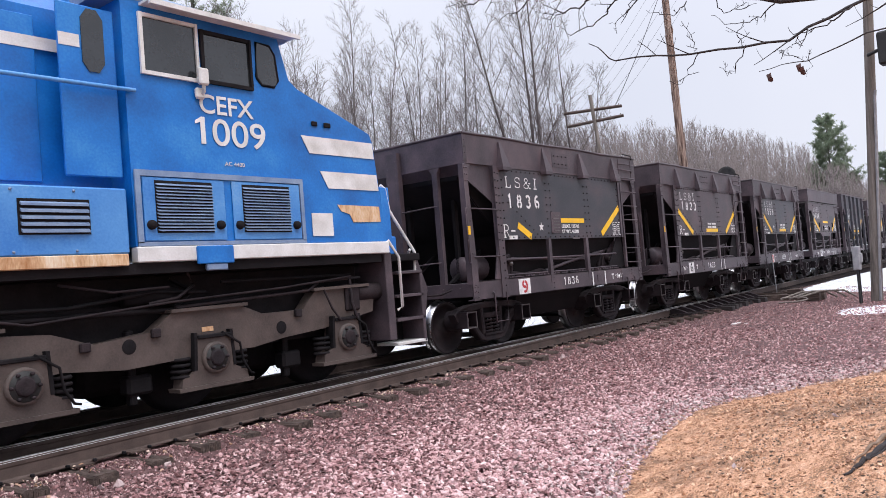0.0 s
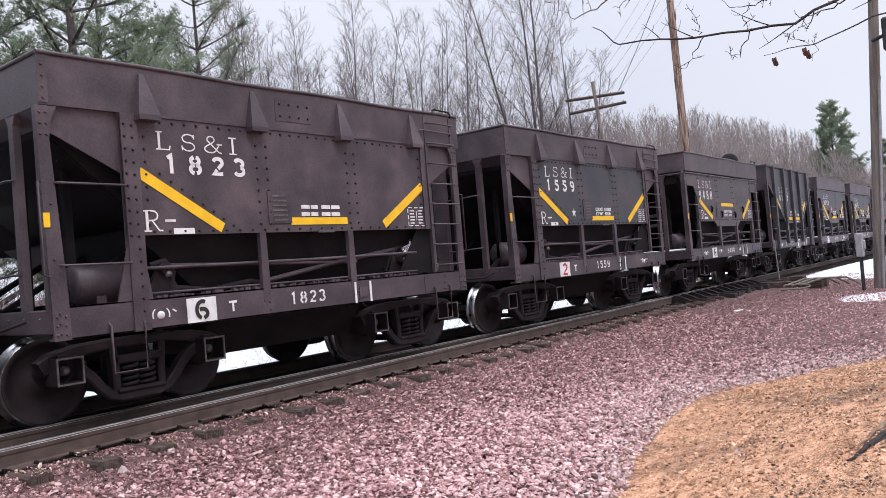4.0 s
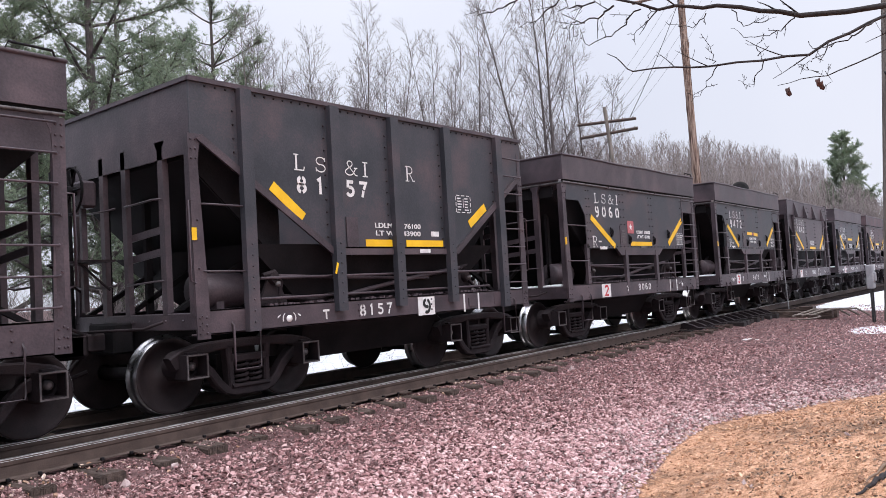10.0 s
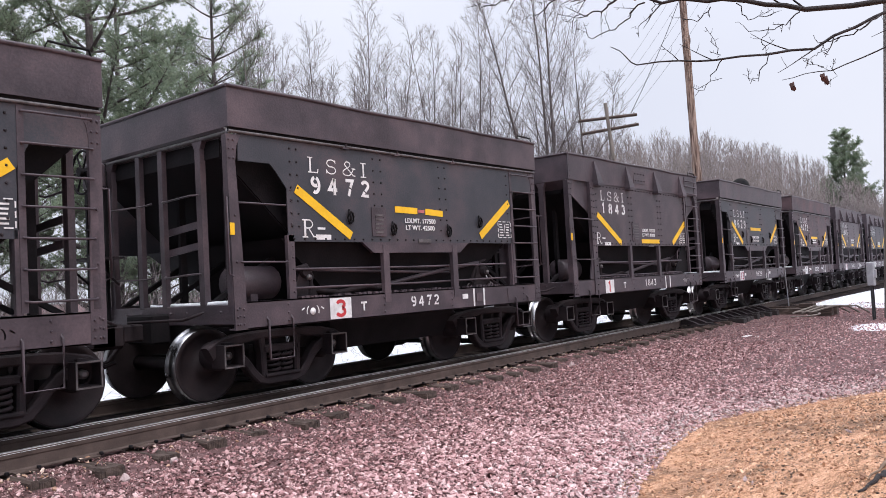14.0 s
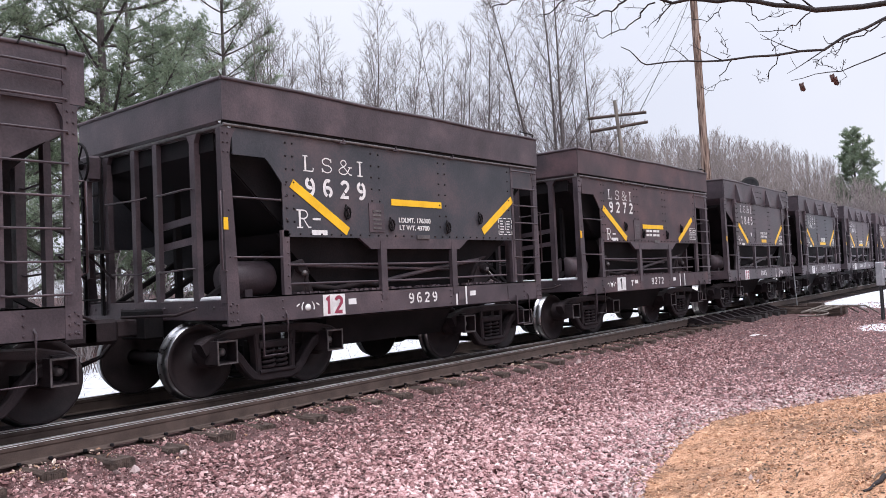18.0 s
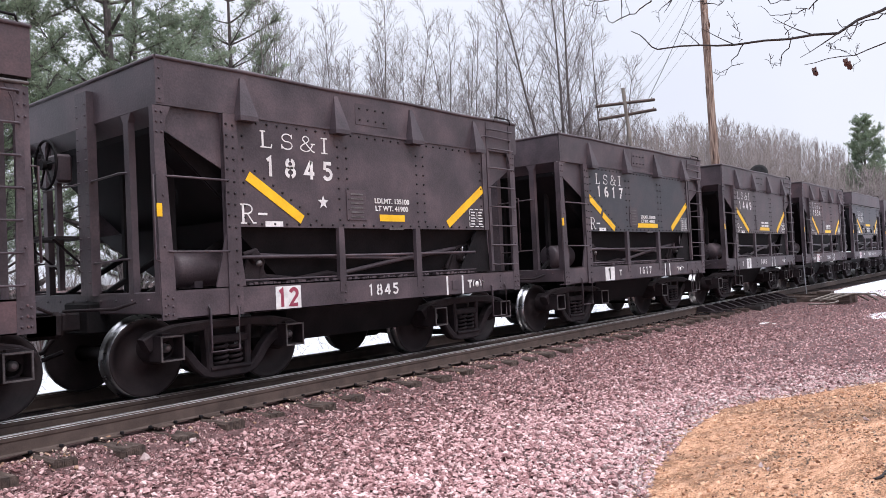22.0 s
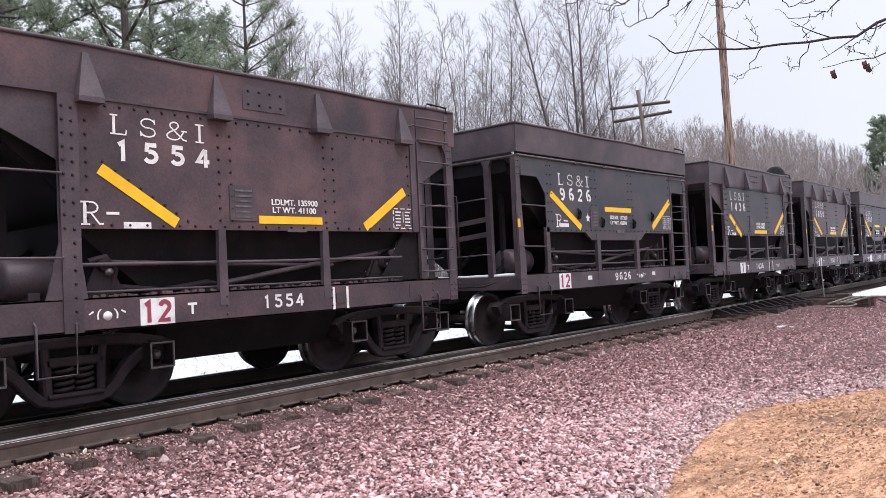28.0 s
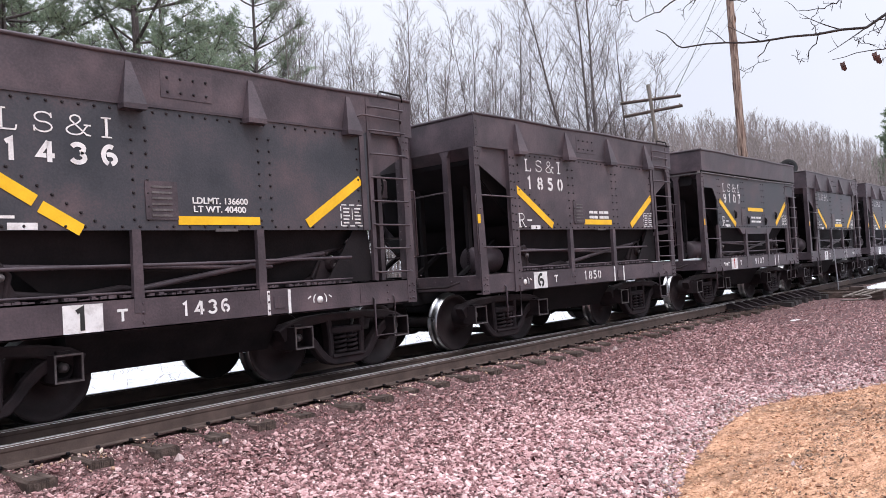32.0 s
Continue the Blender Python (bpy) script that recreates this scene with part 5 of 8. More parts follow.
CARS = [
    # body, number, chalked digit, its paint, load limit, light weight, side paint
    ("riveted", "1836", "9", M_RED, "135700", "41300", M_CAR_BLACK), ("riveted", "1823", "6", M_BLACKTXT, "", "", M_CAR),
    ("riveted", "1559", "2", M_RED, "136500", "40500", M_CAR_BLACK), ("smooth", "9488", "6", M_BLACKTXT, "177200", "42800", M_CAR),
    ("ribbed", "8157", "9", M_BLACKTXT, "176100", "43900", M_CAR_BLACK), ("smooth", "9060", "2", M_RED, "176900", "43100", M_CAR_BLACK),
    ("smooth", "9472", "3", M_RED, "177500", "42500", M_CAR_BLACK), ("riveted", "1843", "1", M_RED, "135700", "41300", M_CAR),
    ("smooth", "9629", "12", M_MAGENTA, "176300", "43700", M_CAR_BLACK), ("smooth", "9272", "1", M_BLACKTXT, "", "", M_CAR_RUST),
    ("riveted", "1845", "12", M_MAGENTA, "135100", "41900", M_CAR), ("riveted", "1617", "1", M_BLACKTXT, "136100", "40900", M_CAR_BLACK),
    ("riveted", "1449", "1", M_BLACKTXT, "", "", M_CAR), ("riveted", "1554", "12", M_MAGENTA, "135900", "41100", M_CAR_RUST),
    ("smooth", "9626", "12", M_MAGENTA, "177200", "42800", M_CAR_BLACK), ("riveted", "1436", "1", M_BLACKTXT, "136600", "40400", M_CAR_BLACK),
    ("riveted", "1850", "6", M_BLACKTXT, "", "", M_CAR), ("smooth", "9107", "1", M_RED, "", "", M_CAR_BLACK),
    ("riveted", "", "1", M_BLACKTXT, "", "", M_CAR_BLACK), ("riveted", "", "1", M_BLACKTXT, "", "", M_CAR_BLACK),
    ("smooth", "", "1", M_BLACKTXT, "", "", M_CAR), ("riveted", "", "1", M_BLACKTXT, "", "", M_CAR_BLACK),
]
# where the markings sit: capitals, digits (x, z, height), slanted tape, level tape, second slant, R, white dab, star, weights, square, T, sill number, sill marks, jack mark
RIVETED = dict(caps=(1.08, 2.62), digits=(1.11, 2.37, 0.195), slant=(0.82, 2.37, 1.75, 1.81), level=(2.69, 3.6, 1.875), slant2=(4.27, 1.82, 5.1, 2.35), R=(0.83, 1.79), dab=(1.16, 1.40, 1.785), weights=(2.86, 2.015, 1.93), square=1.32, T=1.84, sill=2.69, marks=(3.7, 3.94), jack=4.85)
SMOOTH = dict(caps=(1.1, 2.6), digits=(1.13, 2.345, 0.21), slant=(0.9, 2.39, 1.76, 1.85), level=(2.57, 3.58, 2.22), slant2=(4.46, 1.88, 5.26, 2.42), R=(0.97, 1.83), dab=(1.18, 1.42, 1.83), weights=(2.76, 2.0, 1.905), square=1.35, T=1.87, sill=2.81, marks=(4.2, 4.45), jack=1.08)
MARKS = {
    "1836": dict(caps=(1.0, 2.61), digits=(1.03, 2.27, 0.23), slant=(1.285, 1.985, 1.68, 1.79), level=(2.65, 3.58, 2.075), dab=(1.0, 1.24, 1.785), star=(2.02, 1.96), weights=(2.73, 1.94, 1.845), square=1.16, T=4.53, sill=2.63, marks=(3.73, 4.24), jack=4.86),
    "1823": dict(caps=(1.03, 2.61), square=1.24, T=1.75, sill=2.59, marks=(3.63, 3.9), jack=0.95),
    "1559": dict(star=(2.0, 1.98), square=1.33, T=1.84, sill=2.71),
    "1843": dict(slant=(0.92, 2.34, 1.86, 1.8), level=(2.79, 3.67, 1.845), slant2=(4.38, 1.81, 5.17, 2.31), weights=(2.83, 2.04, 1.945), square=1.08, sill=2.82, marks=(3.85, 4.08), jack=5.01, star=(2.56, 1.93)),
    "1845": dict(caps=(1.13, 2.63), digits=(1.18, 2.31, 0.22), slant=(0.95, 2.3, 1.68, 1.84), level=(2.93, 3.39, 1.885), star=(2.0, 2.05), weights=(2.85, 2.07, 1.975), square=1.26, T=4.65, sill=2.67, marks=(4.18, 4.52), jack=4.87),
    "1617": dict(caps=(1.1, 2.62), digits=(1.14, 2.38, 0.195), square=1.3, sill=2.66, marks=(3.84, 4.06), jack=4.6),
    "1449": dict(caps=(0.97, 2.62), digits=(1.07, 2.37, 0.2), level=(2.63, 3.55, 1.875), square=1.45, T=1.1, sill=2.61, marks=(3.63, 3.9), jack=4.83),
    "1554": dict(caps=(1.13, 2.63), digits=(1.17, 2.38, 0.19), slant=(1.02, 2.3, 1.77, 1.81), level=(2.73, 3.6, 1.865), slant2=(4.27, 1.8, 4.98, 2.27), dab=(1.23, 1.5, 1.785), weights=(2.9, 2.03, 1.945), square=1.36, T=1.85, sill=2.74, marks=(3.71, 3.92), jack=1.05),
    "1436": dict(caps=(1.11, 2.6), digits=(1.14, 2.34, 0.19), slant=(1.04, 2.22, 1.77, 1.76), level=(2.7, 3.64, 1.845), R=(0.86, 1.76), square=1.57, T=2.05, sill=2.68, marks=(3.68, 3.95), jack=4.39),
    "1850": dict(caps=(1.08, 2.65), square=1.15, T=1.7, sill=2.57, marks=(3.56, 3.88), jack=0.92, level=(2.68, 3.58, 1.875)),
    "9488": dict(caps=(0.88, 2.62), digits=(0.9, 2.33, 0.23), slant=(0.9, 2.3, 1.8, 1.865), level=(2.57, 3.58, 2.21), slant2=(4.4, 1.86, 5.21, 2.38), R=(0.95, 1.85), dab=(1.21, 1.43, 1.86), square=1.54, T=2.06, sill=2.78, marks=(4.15, 4.53), dabs=(2.22, 3.8)),
    "9060": dict(caps=(1.15, 2.64), digits=(1.15, 2.365, 0.215), slant=(0.97, 2.36, 1.89, 1.81), level=(2.58, 3.59, 1.87), R=(0.98, 1.80), dab=(1.27, 1.55, 1.785), weights=(2.88, 2.08, 1.985), square=1.23, T=2.27, sill=2.8, marks=(4.38, 4.74), jack=5.08),
    "9472": dict(level=(2.58, 3.58, 2.205), weights=(2.77, 2.04, 1.945), dabs=(3.94,)),
    "9629": dict(caps=(1.08, 2.55), digits=(1.1, 2.25, 0.225), level=(2.55, 3.57, 2.25), slant2=(4.52, 1.9, 5.32, 2.42), R=(0.96, 1.885), weights=(2.68, 1.99, 1.89), square=1.31, T=0, marks=(3.81, 4.03), dabs=(1.72, 4.14)),
    "9272": dict(slant=(0.88, 2.42, 1.79, 1.84), level=(2.53, 3.52, 2.105), slant2=(4.31, 1.83, 5.1, 2.33), weights=(2.69, 1.99, 1.905), square=1.3, T=1.88, marks=(4.25, 4.5), dabs=(2.05, 3.9)),
    "9626": dict(caps=(1.15, 2.56), digits=(1.19, 2.3, 0.21), slant=(0.91, 2.4, 1.81, 1.85), level=(2.64, 3.62, 2.19), R=(1.03, 1.86), dab=(1.13, 1.42, 1.89), star=(2.04, 2.02), weights=(2.81, 2.02, 1.925), square=1.05, T=0, sill=2.89, dabs=(1.95, 4.34), marks=(), jack=3.9),
}
# where each car's near end stood along the train at the start
PLACES = [9.615, 16.999, 24.387, 31.904, 39.240, 46.717, 54.183, 61.473, 68.967, 76.411, 83.731, 91.134, 98.487, 105.922, 113.393, 120.788, 128.176]
PLACES += [PLACES[-1] + 7.41 * (k + 1) for k in range(5)]
LENGTH = {"riveted": 5.95, "smooth": 6.05, "ribbed": 6.15}
LABELS = {"riveted": "dark brown riveted steel ore car with tapered gussets",
          "smooth": "dark steel ore car with a deep plain top extension",
          "ribbed": "tall blackish steel ore car with full-height outside posts"}
BUILD = {"riveted": body_riveted, "smooth": body_smooth, "ribbed": body_ribbed}
made, train = {}, []
for i, spec in enumerate(CARS):
    kind = spec[0]
    if kind not in made:
        made[kind] = thing("ore_car", LABELS[kind], "ore car", "cars of the ore train")
        BUILD[kind](made[kind], LENGTH[kind])
        train.append(made[kind])
    else:
        train.append(copy_thing(made[kind], Matrix.Identity(4)))
for i, (car, (kind, number, chalk, paint_of, load, light, side)) in enumerate(zip(train, CARS)):
    y = -YS - 0.004
    for o in car.children:
        if o.name.startswith("side_sheet") or (side is M_CAR_RUST and o.name.startswith(("extension_side", "extension_end", "side_sill"))):
            o.material_slots[0].link = "OBJECT"
            o.material_slots[0].material = side
    if kind == "ribbed":
        for ch, q, w in (("L", 1.36, 0.16), ("S", 1.68, 0.19), ("&", 2.17, 0.22), ("I", 2.47, 0.12)):
            paint(car, ch, q, 2.68, w, 0.18, 0.014, True)
        for ch, q in zip(number, (1.39, 1.68, 2.18, 2.4)):
            paint(car, ch, q, 2.41, 0.145, 0.2, 0.042, name="digit")
        paint(car, "R", 3.3, 2.68, 0.18, 0.2, 0.014, True)
        stripe(car, 1.02, 2.47, 1.47, 2.12, 0.12)
        stripe(car, 4.68, 2.12, 5.1, 2.4, 0.12)
        stripe(car, 2.48, 1.83, 2.97, 1.83, 0.09)
        stripe(car, 3.25, 1.83, 4.03, 1.83, 0.09)
        plain_bar(car, 3.78, 3.95, 1.93, 2.0)
        plain_bar(car, 3.5, 3.72, 1.7, 1.75, y=-YS - 0.024)
        stripe(car, 1.86, 1.45, 1.9, 1.58, 0.03, y=-YS - 0.09)
        small_grid(car, 4.38, 2.29, 0.36, 0.26)
        spot = dict(weights=(2.66, 2.03, 1.93), square=3.42, T=1.7, sill=2.31, marks=(4.43, 4.78), jack=1.19)
    else:
        spot = dict(RIVETED if kind == "riveted" else SMOOTH)
        spot.update(MARKS.get(number, {}))
        roman_row(car, *spot["caps"])
        dx, dz, dh = spot["digits"]
        digit_row(car, number, dx, dz, dh, 0.278, 0.15, 0.042)
        x0, z0, x1, z1 = spot["slant"]
        if number in ("1617", "1436"):
            stripe(car, x0, z0, x0 + 0.47 * (x1 - x0), z0 + 0.47 * (z1 - z0))
            stripe(car, x0 + 0.53 * (x1 - x0), z0 + 0.53 * (z1 - z0) - 0.02, x1, z1 - 0.01)
        else:
            stripe(car, x0, z0, x1, z1)
        x0, x1, z0 = spot["level"]
        if number == "9472":
            stripe(car, x0, z0 + 0.01, x0 + 0.45, z0, 0.085)
            stripe(car, x0 + 0.62, z0, x1, z0 - 0.02, 0.085)
            plain_bar(car, x0 + 0.47, x0 + 0.6, z0 - 0.02, z0 + 0.02, M_FADED_RED)
        else:
            stripe(car, x0, z0, x1, z0, 0.085)
        stripe(car, *spot["slant2"])
        small_grid(car, 4.76 if kind == "riveted" else 4.93, 1.79 if kind == "riveted" else 1.86, 0.36, 0.26)
        paint(car, "R", *spot["R"], 0.2, 0.2, 0.016, True)
        plain_bar(car, spot["R"][0] + 0.24, spot["R"][0] + 0.36, spot["R"][1] + 0.09, spot["R"][1] + 0.115)
        x0, x1, z0 = spot["dab"]
        plain_bar(car, x0, x1, z0 - 0.03, z0 + 0.03)
        if "star" in spot:
            star(car, *spot["star"])
    if number == "9060":
        part("red_flag_decal", Form().box(2.47, 2.75, y - 0.004, y, 2.08, 2.33), M_FADED_RED, car)
        pts = [((0.075 if k % 2 == 0 else 0.03) * math.sin(k * math.pi / 5) + 2.61, (0.075 if k % 2 == 0 else 0.03) * math.cos(k * math.pi / 5) + 2.21) for k in range(10)]
        part("pale_star", Form().add([(p[0], y - 0.006, p[1]) for p in pts] + [(2.61, y - 0.006, 2.21)], [(k, (k + 1) % 10, 10) for k in range(10)]), M_WHITE, car)
    if number == "9488":
        f = Form()
        for x0, x1, z0, z1 in ((3.93, 4.93, 2.24, 2.252), (3.93, 4.93, 2.5, 2.512), (3.93, 3.945, 2.24, 2.51), (4.85, 4.93, 2.24, 2.51)):
            f.box(x0, x1, y - 0.002, y + 0.002, z0, z1)
        part("patch_border", f, M_EDGE, car)
        plain_bar(car, 3.945, 4.85, 2.252, 2.5, M_CAR_BLACK, name="painted_patch")
    if kind == "smooth":
        part("tag_plate", Form().box(3.02, 3.28, -YS - 0.02, -YS, 1.775, 1.825), M_EDGE, car)
    cx, z0, z1 = spot["weights"]
    if load:
        letters("LDLMT. " + load, cx, z0, 0.062, 0.64 if kind != "ribbed" else 0.9, car, y - 0.002, thick=0.002)
        letters("LT WT. " + light, cx + 0.01, z1, 0.062, 0.6 if kind != "ribbed" else 0.88, car, y - 0.002, thick=0.002)
    else:
        for zz in (z0, z1):
            for a, b in ((0, 0.13), (0.15, 0.26), (0.32, 0.46), (0.48, 0.62)):
                plain_bar(car, cx + a, cx + b, zz + 0.005, zz + 0.05)
    # sill stencils
    chx = spot["square"]
    plain_bar(car, chx, chx + 0.35, 0.845, 1.095, name="white_square")
    for k, ch in enumerate(chalk):
        ch = "2whole" if ch == "2" else ch
        w = 0.17 if len(chalk) == 1 else 0.13
        paint(car, ch, chx + (0.09 if len(chalk) == 1 else 0.03 + 0.15 * k) - (0.01 if ch == "1" else 0), 0.868, w, 0.205, 0.042, material=paint_of, name="chalked_digit").location.y = y - 0.006
    if spot["T"]:
        x0 = spot["T"]
        part("lettering", Form().prism([(x0, 1.005), (x0 + 0.038, 1.005), (x0 + 0.038, 0.917), (x0 + 0.062, 0.917), (x0 + 0.062, 1.005), (x0 + 0.1, 1.005), (x0 + 0.1, 1.03), (x0, 1.03)], "y", y - 0.003, y), M_WHITE, car)
    digit_row(car, number, spot["sill"], 0.915, 0.14, 0.146 if kind == "riveted" else 0.16, 0.105, 0.026)
    if spot["marks"]:
        for q in spot["marks"]:
            plain_bar(car, q, q + 0.035, 0.84, 1.1)
        bx = (spot["marks"][0] + spot["marks"][1]) / 2 + 0.018
        part("stencil_frame", Form().box(bx - 0.07, bx + 0.07, -YS - 0.012, -YS, 0.91, 1.03), M_CAR, car)
    for q in spot.get("dabs", ()):
        plain_bar(car, q, q + 0.13, 0.96, 1.03)
    jx = spot["jack"]
    part("jack_point_spot", Form().lathe([(y - 0.002, 0.0), (y - 0.002, 0.042), (y + 0.002, 0.042)], "y", 14, (jx, 0, 0.96), caps=False), M_WHITE, car)
    for q in (-1, 1):
        inner = [(jx + 0.085 * math.sin(q * a), 0.96 + 0.085 * math.cos(q * a)) for a in (0.7, 1.1, 1.5, 1.9)]
        outer = [(xa + q * 0.014, za) for xa, za in reversed(inner)]
        part("jack_point_arc", Form().prism(inner + outer, "y", y - 0.002, y + 0.002), M_WHITE, car)
        # two short slanting words that cannot be read
        part("stencil_bar", Form().prism([(jx + q * 0.125, 1.0), (jx + q * 0.165, 0.975), (jx + q * 0.172, 0.988), (jx + q * 0.132, 1.013)], "y", y - 0.002, y + 0.002), M_WHITE, car)
    x0 = -0.12 if kind == "riveted" else -0.03
    part("reflector", Form().box(x0, x0 + 0.055, -YS - 0.016, -YS - 0.006, 1.84, 1.97), M_YELLOW, car)

# ---- the locomotive at the head of the train ----
loco = thing("locomotive", "scuffed bright blue diesel locomotive with white stripes", "locomotive")
f = Form()
side = [(4.1, 1.77), (7.70, 1.77), (7.57, 3.07), (7.52, 3.19), (6.32, 3.63), (6.2, 3.72), (6.14, 3.93), (6.04, 4.28), (4.1, 4.32)]
f.prism(side, "y", -1.52, 1.52)
part("cab", f, M_BLUE, loco)
f = Form()
f.rings([[(3.9, -1.5, 4.24), (6.2, -1.5, 4.17), (6.2, 1.5, 4.17), (3.9, 1.5, 4.24)], [(3.9, -1.54, 4.27), (6.22, -1.54, 4.20), (6.22, 1.54, 4.20), (3.9, 1.54, 4.27)], [(3.9, -1.2, 4.52), (5.95, -1.15, 4.44), (5.95, 1.15, 4.44), (3.9, 1.2, 4.52)], [(3.9, -0.6, 4.62), (5.8, -0.6, 4.55), (5.8, 0.6, 4.55), (3.9, 0.6, 4.62)]], True, False)
part("cab_roof", f, M_GREYFRAME, loco)
f = Form().box(4.3, 6.25, -1.72, -1.5, 4.20, 4.225).box(4.3, 6.25, -1.73, -1.70, 4.17, 4.22)
part("window_visor", f, M_LWHITE, loco)
YL = -1.525
for x0, x1, z0, z1, nm in ((4.31, 4.92, 3.54, 4.09, "cab_window"), (5.02, 5.62, 3.55, 4.05, "cab_window")):
    w = part(nm, Form().box(x0, x1, YL - 0.004, YL + 0.01, z0, z1), M_GLASS, loco)
    f = Form().box(x0 - 0.04, x0, YL - 0.03, YL, z0 - 0.04, z1 + 0.04).box(x1, x1 + 0.03, YL - 0.03, YL, z0 - 0.04, z1 + 0.04).box(x0, x1, YL - 0.03, YL, z0 - 0.04, z0).box(x0, x1, YL - 0.025, YL, z1, z1 + 0.04)
    part("window_frame", f, M_LWHITE if x0 < 5 else M_DARK, w)
w = part("quarter_window", Form().prism([(5.72, 3.68), (5.79, 3.6), (5.97, 3.6), (6.03, 3.68), (6.0, 3.98), (5.93, 4.08), (5.74, 4.09)], "y", YL - 0.006, YL + 0.01), M_GLASS, loco)
part("rubber_gasket", Form().rod([(5.72, YL, 3.68), (5.79, YL, 3.6), (5.97, YL, 3.6), (6.03, YL, 3.68), (6.0, YL, 3.98), (5.93, YL, 4.08), (5.74, YL, 4.09), (5.72, YL, 3.68)], 0.016, 6), M_DARK, w)
part("mirror", Form().box(4.88, 5.0, YL - 0.12, YL - 0.06, 3.46, 3.64, 0.015).rod([(4.94, YL, 3.36), (4.94, YL - 0.09, 3.39), (4.94, YL - 0.09, 3.48)], 0.02, 6).box(4.87, 4.98, YL - 0.06, YL, 3.32, 3.44, 0.02), M_LWHITE, loco)
# lettering and stripes on the nose
letters("CEFX", 4.93, 3.19, 0.20, 0.71, loco, YL - 0.004, M_LWHITE, thick=0.004)
letters("1", 4.86, 2.85, 0.29, 0.12, loco, YL - 0.004, M_LWHITE)
letters("009", 5.07, 2.85, 0.29, 0.71, loco, YL - 0.004, M_LWHITE, thick=0.003)
letters("AC 4400", 5.2, 2.63, 0.045, 0.26, loco, YL - 0.004, M_LWHITE)
for z0, z1, x0 in ((2.86, 3.07, 6.32), (2.44, 2.65, 6.59)):
    part("white_stripe", Form().prism([(x0 + 0.12, z0), (7.70 - (z0 - 1.77) * 0.1 - 0.02, z0), (7.70 - (z1 - 1.77) * 0.1 - 0.02, z1), (x0, z1)], "y", YL - 0.006, YL), M_LWHITE, loco)
part("peeled_patch", Form().prism([(6.84, 2.24), (7.6, 2.23), (7.61, 2.03), (7.1, 2.02), (7.05, 2.12), (6.9, 2.16)], "y", YL - 0.006, YL), M_RUSTSTRIP, loco)
part("notice_plate", Form().box(6.40, 6.74, YL - 0.008, YL, 1.85, 2.13), M_LWHITE, loco)
part("class_lights", Form().box(6.5, 6.6, YL - 0.02, YL, 3.2, 3.26, 0.01).box(6.7, 6.82, YL - 0.02, YL, 3.2, 3.26, 0.01), M_DARK, loco)
# louvred doors under the cab
part("door_surround", Form().box(4.12, 6.28, YL - 0.02, YL, 2.47, 2.53).box(4.12, 4.18, YL - 0.02, YL, 1.8, 2.47).box(6.23, 6.28, YL - 0.02, YL, 1.8, 2.47).box(4.12, 6.28, YL - 0.02, YL, 1.77, 1.81), M_GREYFRAME, loco)
for x0 in (4.2, 5.26):
    d = part("louvre_door", Form().box(x0, x0 + 0.96, YL - 0.014, YL, 1.82, 2.46, 0.006), M_BLUE_PALE, loco)
    for k in range(15):
        z = 1.93 + 0.033 * k
        part("louvre", Form().prism([(YL - 0.014, z), (YL - 0.05, z - 0.016), (YL - 0.05, z - 0.010), (YL - 0.014, z + 0.01)], "x", x0 + 0.14, x0 + 0.79), M_GREYFRAME, d)
    part("louvre_backing", Form().box(x0 + 0.13, x0 + 0.8, YL - 0.018, YL - 0.012, 1.9, 2.43), M_DARK, d)
    for xx in (x0 + 0.07, x0 + 0.88):
        part("door_latch", Form().lathe([(YL - 0.05, 0.0), (YL - 0.05, 0.045), (YL - 0.014, 0.05)], "y", 12, (xx, 0, 1.98), caps=False), M_DARK, d)
part("sill_band", Form().box(4.1, 7.72, YL - 0.03, YL + 0.1, 1.61, 1.765, 0.01), M_LWHITE, loco)
part("jacking_pad", Form().box(4.75, 5.2, YL - 0.06, YL - 0.02, 1.57, 1.76, 0.01), M_BLUE, loco)
part("jacking_bracket", Form().box(4.86, 5.12, YL - 0.05, YL, 1.5, 1.57, 0.01), M_GREYFRAME, loco)
# hood behind the cab, lower and narrower, with a walkway box
f = Form().prism([(-1.15, 2.2), (-1.15, 4.1), (-0.85, 4.4), (0.85, 4.4), (1.15, 4.1), (1.15, 2.2)], "x", -13.5, 4.12)
part("long_hood", f, M_BLUE, loco)
for x in (3.45, 2.0, 0.6, -0.8, -2.2):
    part("hood_door", Form().box(x - 1.1, x - 0.04, -1.175, -1.15, 2.42, 4.0, 0.006), M_BLUE, loco)
part("hood_stripe", Form().box(-13.5, 4.1, -1.182, -1.176, 3.68, 3.8), M_LWHITE, loco)
d = part("cab_door", Form().box(3.5, 4.06, -1.45, -1.41, 2.45, 4.1, 0.01), M_BLUE, loco)
part("door_stripe", Form().box(3.5, 3.7, -1.456, -1.45, 3.68, 3.8), M_LWHITE, d)
part("door_window", Form().prism([(3.72, 3.55), (3.78, 3.46), (3.88, 3.46), (3.94, 3.55), (3.94, 3.98), (3.88, 4.07), (3.78, 4.07), (3.72, 3.98)], "y", -1.462, -1.45), M_GLASS, d)
part("equipment_box", Form().box(-6.0, 4.02, -1.555, -1.1, 1.70, 2.33, 0.015), M_BLUE_PALE, loco)
vent = part("box_vent", Form().box(3.0, 3.64, -1.562, -1.55, 1.89, 2.21), M_DARK, loco)
